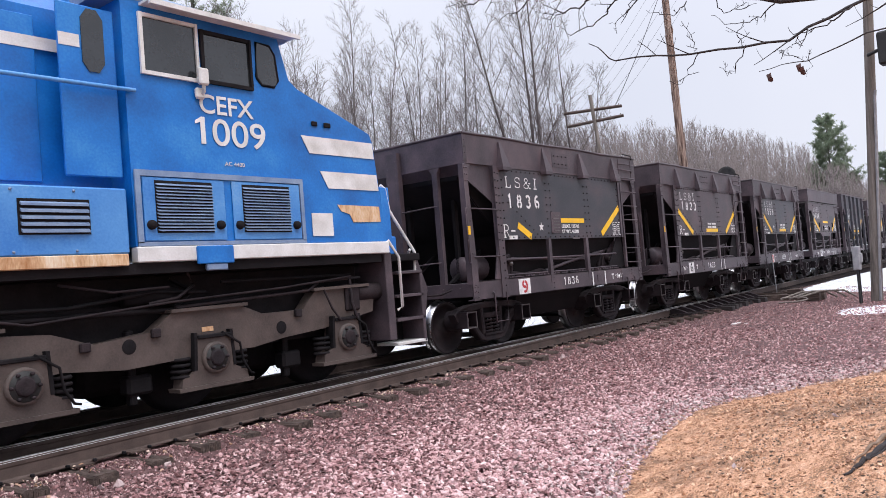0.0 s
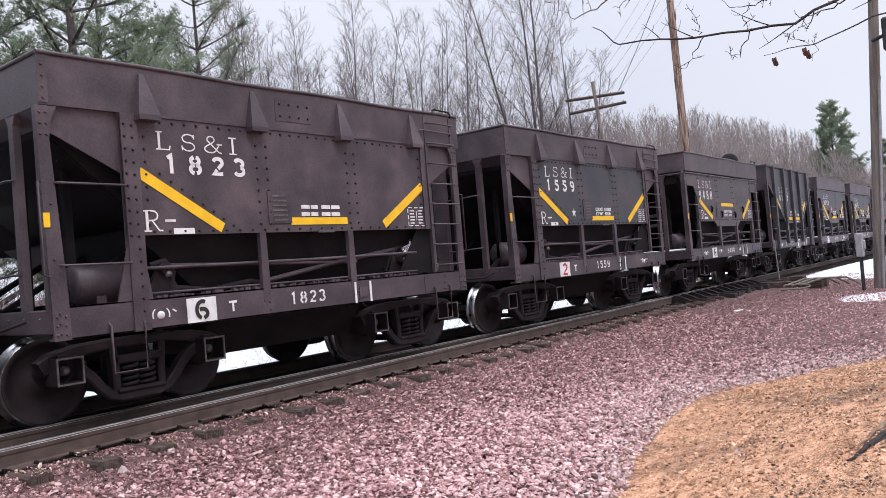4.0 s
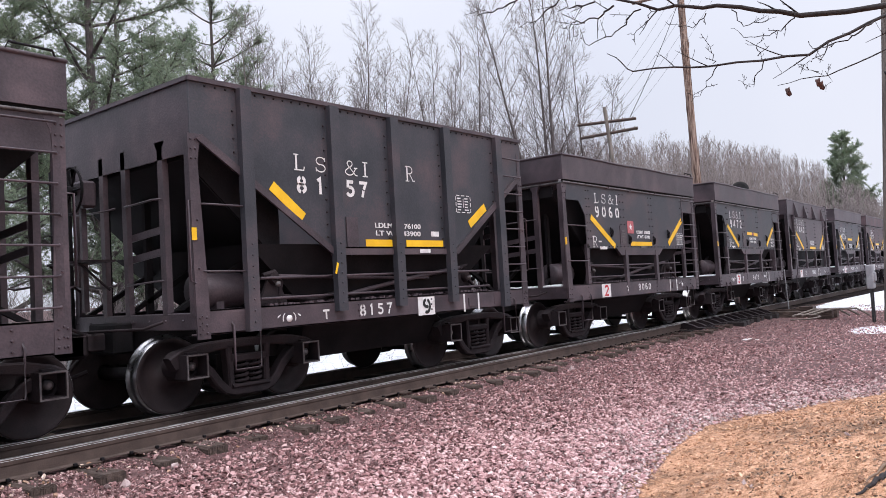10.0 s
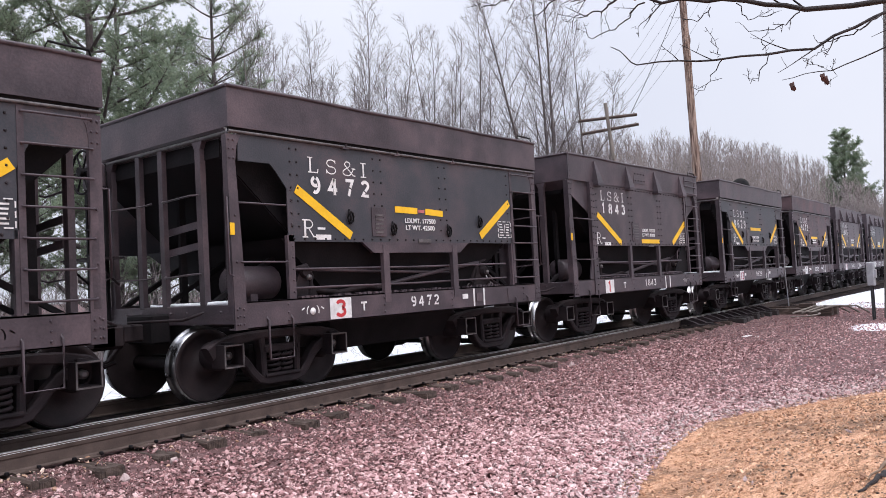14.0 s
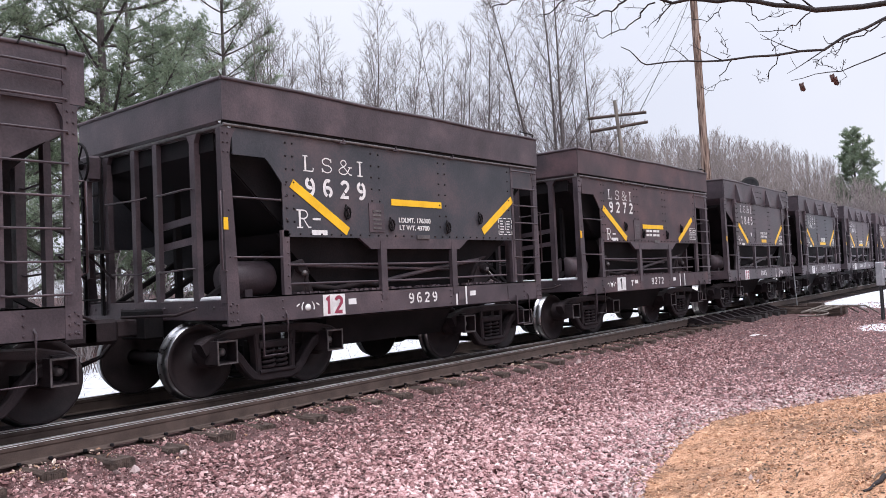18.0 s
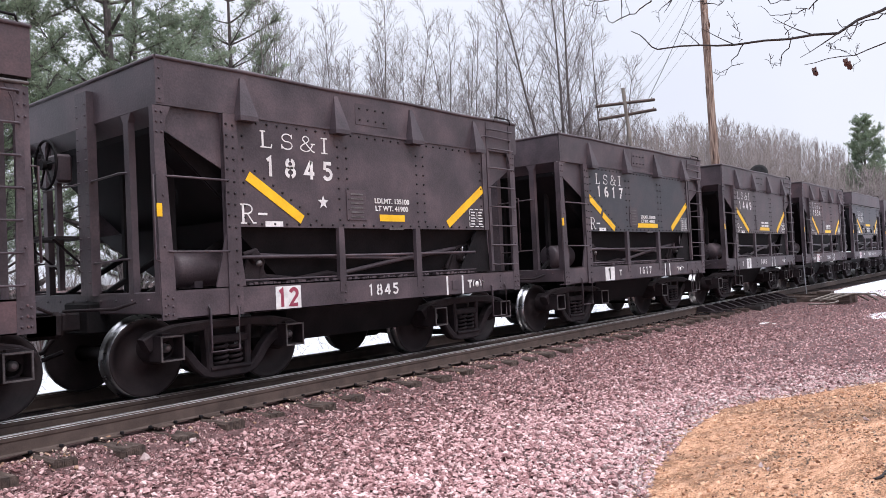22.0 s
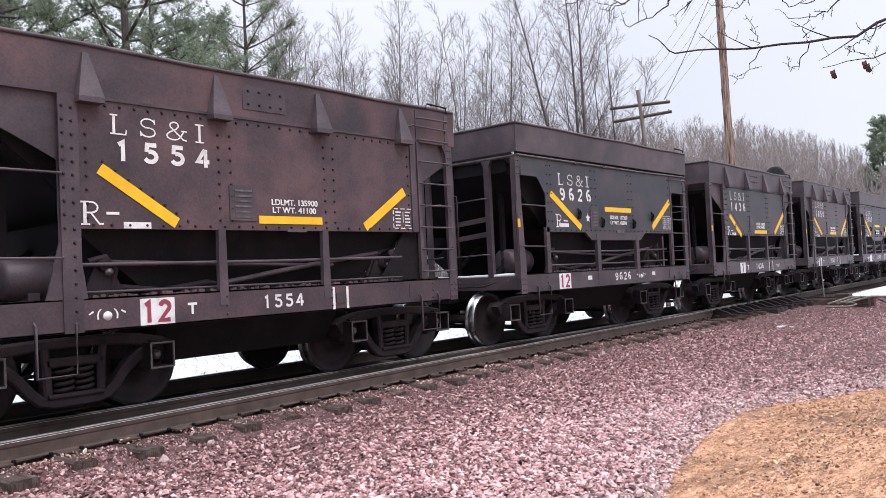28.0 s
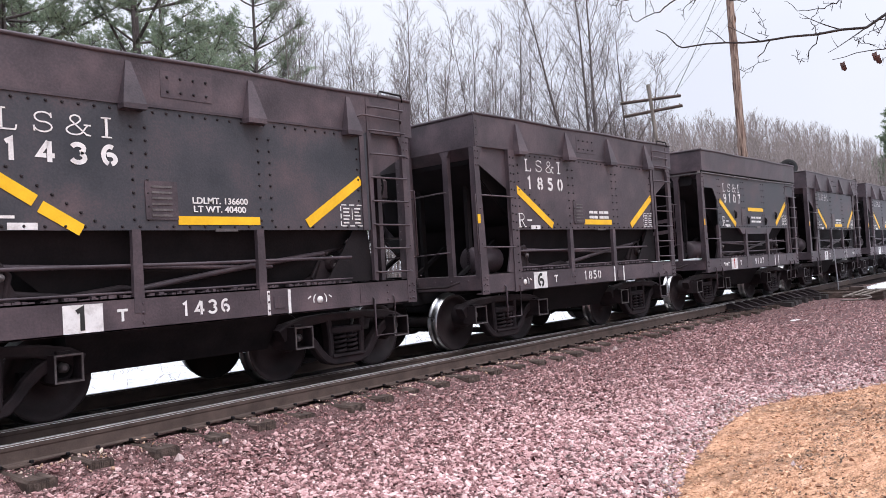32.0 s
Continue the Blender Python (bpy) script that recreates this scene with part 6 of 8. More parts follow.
for k in range(5):
    z = 1.905 + 0.06 * k
    part("vent_slat", Form().prism([(-1.556, z + 0.02), (-1.592, z), (-1.592, z + 0.022), (-1.556, z + 0.042)], "x", 3.02, 3.62), M_GREYFRAME, vent)
for x in np.arange(-0.9, 4.0, 0.55):
    for z in (1.74, 2.29):
        part("box_bolt", Form().lathe([(-1.57, 0.0), (-1.568, 0.012), (-1.555, 0.014)], "y", 6, (x, 0, z), caps=False), M_GREYFRAME, loco)
part("rust_strip", Form().box(-6.0, 4.0, -1.56, -1.3, 1.585, 1.70, 0.008), M_RUSTSTRIP, loco)
part("walkway_rail", Form().rod([(-6, -1.5, 3.31), (2.4, -1.5, 3.31), (4.18, -1.56, 3.31)], 0.022, 8), M_BLUE_PALE, loco)
for x in (2.2, 0.2, -1.8):
    part("rail_stanchion", Form().rod([(x, -1.5, 2.33), (x, -1.5, 3.31)], 0.018, 6), M_BLUE_PALE, loco)
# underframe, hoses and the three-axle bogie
# underframe, deck and motors have the underside's shade put into their near-black colour
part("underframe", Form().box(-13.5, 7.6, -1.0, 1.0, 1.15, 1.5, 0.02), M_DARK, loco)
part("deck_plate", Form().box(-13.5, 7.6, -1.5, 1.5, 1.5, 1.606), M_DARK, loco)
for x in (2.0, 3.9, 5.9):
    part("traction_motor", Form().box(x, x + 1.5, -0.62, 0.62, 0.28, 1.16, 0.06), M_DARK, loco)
# plain sheet added behind the bogie as painted shade
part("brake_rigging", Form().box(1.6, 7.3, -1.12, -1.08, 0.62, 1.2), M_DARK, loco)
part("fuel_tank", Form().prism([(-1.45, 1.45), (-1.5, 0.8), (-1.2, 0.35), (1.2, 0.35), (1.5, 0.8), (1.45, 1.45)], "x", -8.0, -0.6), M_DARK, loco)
for line, r in (([(2.0, -1.3, 1.25), (3.5, -1.32, 1.22), (4.4, -1.3, 1.32), (5.0, -1.3, 1.28)], 0.02), ([(2.6, -1.25, 1.15), (4.6, -1.28, 1.12), (4.9, -1.2, 1.3), (4.7, -1.1, 1.45)], 0.028), ([(5.2, -1.3, 1.38), (7.2, -1.3, 1.36)], 0.018)):
    part("air_pipe", Form().rod(line, r), M_DARK, loco)
part("air_filter", Form().lathe([(4.1, 0.0), (4.1, 0.09), (4.7, 0.09), (4.7, 0.0)], "x", 12, (0, -1.2, 1.28), caps=False), M_DARK, loco)
AX = (3.02, 4.98, 6.95)
for s in (-1, 1):
    f = Form()
    y0, y1 = sorted((s * 1.2, s * 1.36))
    f.prism([(1.6, 0.95), (2.4, 1.06), (3.3, 1.0), (3.7, 0.86), (4.3, 0.92), (4.55, 1.1), (5.4, 1.1), (5.7, 0.98), (6.3, 0.98), (6.5, 1.18), (7.4, 1.22), (7.55, 1.1), (7.5, 0.86), (7.1, 0.8), (6.6, 0.72), (6.0, 0.68), (5.55, 0.62), (4.5, 0.6), (4.0, 0.58), (3.4, 0.64), (2.6, 0.62), (1.6, 0.7)], "y", y0, y1)
    bogie = part("bogie_frame", f, M_LOCOFRAME, loco)
    for x in AX:
        g = Form()
        ya, yb = sorted((s * 1.25, s * 1.42))
        g.prism([(x - 0.42, 0.3), (x + 0.42, 0.3), (x + 0.4, 0.4), (x + 0.26, 0.46), (x + 0.22, 0.82), (x - 0.22, 0.82), (x - 0.26, 0.46), (x - 0.4, 0.4)], "y", ya, yb)
        g.lathe([(s * 1.42, 0.17), (s * 1.46, 0.165), (s * 1.46, 0.12), (s * 1.43, 0.11), (s * 1.44, 0.0)], "y", 18, (x, 0, 0.58), caps=False)
        part("axle_box", g, M_LOCOFRAME, bogie)
        part("bearing_recess", Form().lathe([(s * 1.462, 0.0), (s * 1.464, 0.135), (s * 1.455, 0.14)], "y", 18, (x, 0, 0.58), caps=False), M_BLACKTXT, bogie)
        part("bearing_cover", Form().lathe([(s * 1.47, 0.0), (s * 1.485, 0.07), (s * 1.478, 0.09), (s * 1.464, 0.095)], "y", 8, (x, 0, 0.58), caps=False), M_TRUCK, bogie)
        # dark guides at each side of the box, cover bolts, and a cable looped to the box
        for q in (-0.245, 0.245):
            part("pedestal_guide", Form().prism([(x + q - 0.018, 0.47), (x + q + 0.018, 0.47), (x + 0.9 * q + 0.018, 0.86), (x + 0.9 * q - 0.018, 0.86)], "y", *sorted((s * 1.3, s * 1.428))), M_DARK, bogie)
        part("box_cap", Form().box(x - 0.2, x + 0.2, *sorted((s * 1.36, s * 1.445)), 0.79, 0.83, 0.008), M_DARK, bogie)
        for k in range(6):
            a = k * math.pi / 3
            part("cover_bolt", Form().lathe([(s * 1.495, 0.0), (s * 1.49, 0.016), (s * 1.46, 0.018)], "y", 6, (x + 0.12 * math.cos(a), 0, 0.58 + 0.12 * math.sin(a)), caps=False), M_TRUCK, bogie)
        part("cable", Form().rod([(x + 0.1, s * 1.43, 0.84), (x + 0.3, s * 1.46, 0.7), (x + 0.33, s * 1.46, 0.5), (x + 0.42, s * 1.45, 0.36), (x + 0.5, s * 1.4, 0.34)], 0.014, 6), M_DARK, bogie)
        part("box_skirt", Form().prism([(x - 0.46, 0.27), (x + 0.46, 0.27), (x + 0.47, 0.31), (x - 0.47, 0.31)], "y", *sorted((s * 1.24, s * 1.45))), M_LOCOFRAME, bogie)
        part("brake_hanger", Form().box(x - 0.86, x - 0.78, *sorted((s * 1.1, s * 1.2)), 0.2, 0.95, 0.015).box(x - 0.9, x - 0.62, *sorted((s * 1.05, s * 1.24)), 0.3, 0.5, 0.03), M_DARK, bogie)
        for q in (-0.36, 0.36):
            h = Form()
            for k in range(4):
                h.rod([(x + q + 0.09 * math.cos(t * math.pi / 5), s * 1.32 + 0.09 * math.sin(t * math.pi / 5), 0.42 + 0.06 * k) for t in range(11)], 0.02, 6)
            part("coil_spring", h, M_DARK, bogie)
    for x in (4.05, 5.95, 2.2):
        part("frame_hole", Form().lathe([(s * 1.362, 0.0), (s * 1.364, 0.07), (s * 1.362, 0.075)], "y", 16, (x, 0, 0.8), caps=False), M_DARK, bogie)
    g = Form().lathe([(7.25, 0.0), (7.25, 0.12), (7.75, 0.12), (7.75, 0.0)], "x", 14, (0, s * 1.3, 1.12), caps=False).box(7.0, 7.25, min(s * 1.2, s * 1.4), max(s * 1.2, s * 1.4), 0.9, 1.24, 0.02)
    g.rod([(4.6, s * 1.34, 1.14), (6.4, s * 1.36, 1.2), (6.6, s * 1.36, 1.3), (7.3, s * 1.36, 1.32)], 0.018)
    part("brake_cylinder", g, M_TRUCK, bogie)
for x0, x1, z0, z1 in ((1.7, 2.9, 1.02, 1.08), (4.5, 5.45, 1.09, 1.115), (6.45, 7.4, 1.19, 1.215)):
    part("frame_flange", Form().prism([(x0, z0), (x1, z1 - 0.02), (x1, z1 + 0.015), (x0, z0 + 0.035)], "y", -1.42, -1.2), M_LOCOFRAME, loco)
for x0, z0 in ((4.28, 0.86), (2.55, 0.92), (6.15, 0.9), (3.55, 0.8)):
    part("frame_lug", Form().box(x0, x0 + 0.1, -1.41, -1.36, z0, z0 + 0.09, 0.01), M_TRUCK, loco)
for line, r in (([(1.8, -1.4, 1.18), (2.6, -1.41, 1.2), (3.1, -1.4, 1.1), (4.5, -1.39, 1.2), (6.0, -1.4, 1.26), (7.1, -1.4, 1.34)], 0.014), ([(2.0, -1.42, 1.12), (2.5, -1.43, 1.06), (2.7, -1.42, 0.7), (2.62, -1.44, 0.42)], 0.018),
                ([(3.4, -1.36, 1.44), (3.9, -1.4, 1.34), (4.5, -1.4, 1.36)], 0.014), ([(4.75, -1.36, 1.5), (4.8, -1.38, 1.36), (4.62, -1.36, 1.24), (4.3, -1.34, 1.2)], 0.02), ([(6.6, -1.4, 1.24), (6.7, -1.45, 0.95), (6.82, -1.46, 0.8)], 0.014), ([(7.1, -1.38, 1.3), (7.05, -1.44, 1.0), (7.12, -1.45, 0.8)], 0.02)):
    part("hose", Form().rod(line, r, 6), M_TRUCK, loco)
part("brake_slack_adjuster", Form().lathe([(1.75, 0.0), (1.75, 0.1), (2.3, 0.1), (2.32, 0.05), (2.6, 0.05), (2.6, 0.0)], "x", 12, (0, -1.36, 1.12), caps=False), M_TRUCK, loco)
part("builder_plate", Form().box(4.88, 5.02, -1.366, -1.36, 0.86, 0.91), M_RUSTSTRIP, loco)


def loco_wheels():
    f = Form()
    for s in (-1, 1):
        f.lathe([(s * 0.8, 0.0), (s * 0.8, 0.14), (s * 0.75, 0.2), (s * 0.74, 0.4), (s * 0.79, 0.45), (s * 0.79, 0.52), (s * 0.7, 0.53), (s * 0.67, 0.555), (s * 0.64, 0.555), (s * 0.65, 0.4), (s * 0.66, 0.1)], "y", 36, caps=False)
    return f.lathe([(-1.2, 0.0), (-1.2, 0.09), (1.2, 0.09), (1.2, 0.0)], "y", 12, caps=False)


# wheels are coloured near-black for the shade they turn in
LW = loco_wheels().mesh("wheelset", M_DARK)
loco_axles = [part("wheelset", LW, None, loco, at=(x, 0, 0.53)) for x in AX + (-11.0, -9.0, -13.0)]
# front steps, hand rails and pilot
f = Form().box(7.66, 7.80, -1.5, -1.0, 0.45, 1.62, 0.01)
part("stair_side", f, M_CAR, loco)
for k in range(4):
    part("step", Form().box(7.8 + 0.03 * k, 8.42, -1.5, -1.1, 0.36 + 0.32 * k, 0.40 + 0.32 * k, 0.005), M_CAR if k else M_LWHITE, loco)
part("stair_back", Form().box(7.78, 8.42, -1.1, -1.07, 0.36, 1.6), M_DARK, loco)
part("stair_side", Form().box(8.36, 8.42, -1.5, -1.08, 0.36, 1.32, 0.01), M_CAR, loco)
part("front_hand_rail", Form().rod([(7.72, -1.53, 1.78), (7.9, -1.54, 1.55), (7.9, -1.54, 0.88), (7.84, -1.5, 0.84)], 0.02, 8), M_LWHITE, loco)
part("front_hand_rail", Form().rod([(7.85, -1.35, 2.55), (7.92, -1.36, 2.5), (7.98, -1.36, 2.2), (8.42, -1.38, 1.62), (8.4, -1.38, 1.35)], 0.022, 8), M_LWHITE, loco)
part("front_hand_rail", Form().rod([(8.42, -1.3, 1.66), (8.5, -1.2, 1.62), (8.46, -1.2, 1.2)], 0.02, 8), M_LWHITE, loco)
part("front_platform", Form().box(7.6, 8.45, -1.45, 1.45, 1.5, 1.6, 0.01), M_DARK, loco)
part("front_post", Form().box(7.8, 7.98, -1.38, -1.3, 1.6, 2.52, 0.01).box(7.78, 8.1, -1.35, -1.1, 1.6, 1.85, 0.02), M_BLUE, loco)
part("pilot_plate", Form().prism([(8.4, 0.3), (8.46, 0.3), (8.62, 1.1), (8.45, 1.5), (8.4, 1.5)], "y", -1.4, 1.4), M_CAR, loco)
part("loco_coupler", Form().box(8.4, 8.95, -0.1, 0.1, 0.7, 0.95, 0.02).box(8.85, 9.2, -0.15, 0.15, 0.66, 0.98, 0.04), M_DARK, loco)

# ---- poles and wires ----
def tapered(p0, p1, r0, r1, n=12, knots=8):
    p0, p1 = Vector(p0), Vector(p1)
    return Form().rod([p0.lerp(p1, k / knots) for k in range(knots + 1)], r0, n, r1)


pole = thing("telegraph_pole", "leaning grey telegraph pole with two crossarms behind the train", "utility pole")
part("mast", tapered((25.5, 3.55, -0.5), (25.5, 4.28, 7.34), 0.085, 0.062), M_POLE_GREY, pole)
for a, b in (((25.0, 5.14, 6.76), (26.02, 3.33, 6.83)), ((25.0, 5.04, 6.27), (26.04, 3.3, 6.48))):
    a, b = Vector(a), Vector(b)
    part("crossarm", Form().rod([a, b], 0.055, 4), M_TIE, pole)
    for k in range(6):
        p = a.lerp(b, 0.05 + 0.18 * k)
        part("insulator_pin", Form().rod([p, p + Vector((0, 0, 0.1))], 0.018, 6), M_POLE_GREY, pole)
pole = tall_pole = thing("power_pole", "tall reddish splintered wooden power pole leaning beside the line", "utility pole")
part("mast", tapered((36.05, 5.0, -0.6), (35.3, 5.0, 18.0), 0.2, 0.15), M_POLE, pole)
rr = random.Random(14)
for k in range(34):
    # splinters standing off the weathered wood
    z, a = rr.uniform(3.5, 13), rr.uniform(2.2, 5.6)
    r, L = 0.19 - 0.0028 * z, rr.uniform(0.25, 0.8)
    p = Vector((36.03 - 0.0403 * z + r * math.cos(a), 5.0 + r * math.sin(a), z))
    part("splinter", Form().rod([p, p + Vector((0.03 * math.cos(a), 0.03 * math.sin(a), L * 0.5)), p + Vector((0.05 * math.cos(a), 0.05 * math.sin(a), L))], 0.035, 4, 0.012), M_POLE, pole)
pole = thing("power_pole", "grey-brown wooden power pole with a meter box at its foot", "utility pole")
part("mast", tapered((24.6, -4.38, -0.6), (24.61, -5.06, 10.5), 0.155, 0.12), M_POLE_GREY, pole)
part("conduit", Form().rod([(24.47, -4.5, -0.4), (24.46, -4.86, 5.2), (24.4, -4.9, 5.4)], 0.035, 8), M_METER, pole)
part("transformer_bracket", Form().rod([(24.4, -4.8, 6.4), (24.2, -5.3, 6.5)], 0.05, 6).box(24.0, 24.4, -5.4, -5.1, 6.0, 6.9, 0.05), M_WIRE, pole)
box = thing("meter_box", "grey metal meter box on posts beside the pole", "electric meter")
part("cabinet", Form().box(23.78, 24.04, -4.2, -4.02, 0.5, 1.15, 0.02).box(23.83, 23.98, -4.25, -4.18, 0.7, 0.95, 0.02), M_METER, box)
part("second_cabinet", Form().box(24.3, 24.62, -5.0, -4.8, 0.5, 1.3, 0.02), M_METER, box)
part("post", Form().box(24.36, 24.42, -4.94, -4.88, -0.5, 0.5), M_WIRE, box)
part("post", Form().box(23.79, 23.84, -4.14, -4.09, -0.5, 0.5), M_WIRE, box)
part("post", Form().box(23.98, 24.03, -4.14, -4.09, -0.5, 0.5), M_WIRE, box)


def wire(a, b, sag, r=0.012):
    a, b = Vector(a), Vector(b)
    pts = []
    for k in range(17):
        u = k / 16
        p = a.lerp(b, u)
        p.z -= sag * 4 * u * (1 - u)
        pts.append(p)
    return solid("overhead_wire", Form().rod(pts, r, 5), M_WIRE, "thin black overhead wire hanging between poles", "wire", "overhead wires")


part("high_crossarm", Form().rod([(35.45, 2.6, 14.3), (35.45, 7.4, 14.5)], 0.08, 4), M_POLE, tall_pole)
for k in range(5):
    wire((35.45, 5.3 - 0.6 * k, 14.4), Vector((25.0, 5.14, 6.84)).lerp(Vector((26.02, 3.33, 6.91)), 0.1 + 0.2 * k), 0.25, 0.005)
wire((35.45, 4.9, 14.4), (25.9, 3.5, 6.9), 0.2, 0.014)

# a round dish on a post, half hidden behind the train
dish = thing("satellite_dish", "dark grey round dish on a post behind the train", "dish antenna")
f = Form()
f.lathe([(-0.16, 0.0), (-0.13, 0.2), (-0.06, 0.38), (0.02, 0.5), (0.035, 0.5), (-0.045, 0.37), (-0.115, 0.19), (-0.145, 0.0)], "x", 28, caps=False)
reflector = part("reflector", f, M_WIRE, dish, at=(44.9, 6.0, 5.7))
reflector.rotation_euler = (0, radians(-8), radians(200))
part("post", Form().rod([(45.1, 6.05, -0.4), (45.1, 6.05, 5.7)], 0.06, 8), M_WIRE, dish)
part("feed_arm", Form().rod([(44.95, 6.0, 5.3), (44.5, 5.8, 5.5), (44.42, 5.78, 5.72)], 0.02, 6), M_WIRE, dish)

# ---- bare trees ----
def sliver(f, p, q, r):
    """A thin three-sided twig that runs to a point."""
    d = (q - p).normalized()
    a = d.cross(Vector((0.31, 0.9, 0.3))).normalized()
    b = a.cross(d)
    k = len(f.v)
    f.v += [tuple(p + a * r), tuple(p - a * r * 0.5 + b * r * 0.87), tuple(p - a * r * 0.5 - b * r * 0.87), tuple(q)]
    f.f += [(k, k + 1, k + 3), (k + 1, k + 2, k + 3), (k + 2, k, k + 3)]
    f.s += [True] * 3


def rising(p, d, length, n, rr, wander, lift):
    pts = [p]
    for k in range(n):
        d = (d + Vector((rr.uniform(-1, 1), rr.uniform(-1, 1), rr.uniform(-0.6, 0.6))) * wander + Vector((0, 0, lift))).normalized()
        pts.append(pts[-1] + d * (length / n))
    return pts


def bough_out(f, tw, p, d, length, r, rr, kids, twigs):
    """A limb that climbs outwards, forking into branchlets on either side, each ending in twigs."""
    pts = rising(p, d, length, 6, rr, 0.1, 0.055)
    f.rod(pts, r, 4, 0.005, caps=False)
    for k in range(kids):
        u = (0.16 + 0.82 * (k + 0.8 * rr.random()) / kids) * 5.99
        i = int(u)
        q = pts[i].lerp(pts[i + 1], u - i)
        along = (pts[i + 1] - pts[i]).normalized()
        side = along.cross(Vector((math.cos(2.4 * k), math.sin(2.4 * k), 0.3))).normalized()
        L = (length * (0.14 + 0.3 * (1 - u / 6)) + 0.2) * rr.uniform(0.7, 1.3)
        sp = rising(q, (along * 0.8 + side * 0.62).normalized(), L, 3, rr, 0.14, 0.07)
        tw.rod(sp, max(0.0065, r * 0.35), 3, 0.003, caps=False)
        for j in range(twigs):
            v = (0.15 + 0.83 * (j + rr.random()) / twigs) * 2.99
            m = int(v)
            b = sp[m].lerp(sp[m + 1], v - m)
            al = (sp[m + 1] - sp[m]).normalized()
            across = al.cross(Vector((rr.uniform(-1, 1), rr.uniform(-1, 1), rr.uniform(-1, 1)))).normalized()
            e = (al * 0.75 + across * 0.62 + Vector((0, 0, 0.12))).normalized()
            sliver(tw, b, b + e * (L * (0.5 - 0.1 * v) * rr.uniform(0.7, 1.3) + 0.08), 0.0046)


def bare_tree(seed, height, r, stems=1, limbs=20, kids=8, twigs=4, bark=None, label="", wide=0.3, low=0.14, out=(0.45, 0.85), leans=()):
    """Stems that rise from one foot, thin out to nothing and carry limbs all the way up."""
    rr = random.Random(seed)
    t = thing("bare_tree", label or "leafless grey deciduous tree behind the tracks", "tree", "bare trees behind the tracks")
    f, tw = Form(), Form()
    a = rr.uniform(0, 6.28)
    for s in range(stems):
        a += 6.28 / stems
        lean = Vector((0.08 * math.cos(a), 0.08 * math.sin(a), 1)) if stems > 1 else Vector((rr.uniform(-0.05, 0.05), rr.uniform(-0.05, 0.05), 1))
        if leans:
            lean = Vector((leans[s][0], leans[s][1], 1))
        h = height * rr.uniform(0.85, 1)
        pts = rising(Vector((0.1 * s, 0.08 * s, -0.4)), lean.normalized(), h, 14, rr, 0.04, 0.02)
        f.rod(pts, r * rr.uniform(0.8, 1), 8, 0.005, caps=False)
        for k in range(limbs):
            u = low + (0.985 - low) * (k + rr.random()) / limbs
            i = min(13, int(u * 14))
            q = pts[i].lerp(pts[i + 1], u * 14 - i)
            az = k * 2.4 + rr.uniform(-0.6, 0.6)
            spread = rr.uniform(*out)
            d = Vector((spread * math.cos(az), spread * math.sin(az), 1)).normalized()
            L = h * wide * (1.04 - u) ** 0.75 * rr.uniform(0.5, 1.15) + 0.3
            bough_out(f, tw, q, d, L, max(0.007, r * (1.05 - u) * 0.3), rr, kids, twigs)
    part("trunk", f, bark or M_BARK, t)
    part("crown", tw, M_TWIG, t)
    return t


ASPEN = "leafless pale-barked aspen behind the tracks"
protos = [bare_tree(11, 12, 0.075, 1, 30, 8, 5), bare_tree(12, 13, 0.08, 1, 32, 8, 5, M_PALEBARK, ASPEN), bare_tree(13, 11.5, 0.055, 2, 22, 8, 4),
          bare_tree(14, 13.5, 0.085, 1, 34, 8, 5), bare_tree(15, 11, 0.05, 2, 20, 8, 4, M_PALEBARK, ASPEN), bare_tree(16, 12.5, 0.06, 3, 17, 8, 4)]
rr = random.Random(21)
spots = []
for k in range(58):
    # a wedge of woods between the pines and the telegraph pole
    ang = radians(29.0 + 27.5 * ((k * 0.618) % 1.0))
    dist = max(23, 16.5 / math.sin(ang)) + 20 * rr.random()
    x, y = dist * math.cos(ang), -8.5 + dist * math.sin(ang)
    if y > 7.5:
        spots.append((x, y, dist))
for i, (x, y, dist) in enumerate(spots):
    m = pose(x, y, ground_z(x, y) + 0.1, 0, 0, rr.uniform(0, 360))
    src = protos[i % 6]
    if i < 6:
        src.matrix_basis = m
        t = src
    else:
        t = copy_thing(src, m)
    # the trees stand lower towards the clearing by the telegraph pole
    sc = rr.uniform(0.8, 1.05) * (0.52 + 0.0155 * dist) * (0.72 + 0.28 * smoothstep(28, 40, math.degrees(math.atan2(y + 8.5, x))))
    t.scale = (sc, sc, sc)
big = bare_tree(31, 16.0, 0.13, 3, 30, 10, 6, None, "tall forked leafless hardwood tree behind the tracks", 0.34, 0.12, (0.5, 0.95), ((-0.065, 0.1), (-0.033, 0.05), (0.01, -0.01)))
big.location = (27.1, 7.55, 0.0)
big = bare_tree(33, 11.5, 0.1, 3, 24, 9, 6, None, "tall leafless hardwood tree with spreading limbs", 0.36, 0.1, (0.5, 0.95), ((-0.08, 0.12), (0.0, 0.0), (0.08, -0.14)))
big.location = (29.1, 7.0, 0.0)

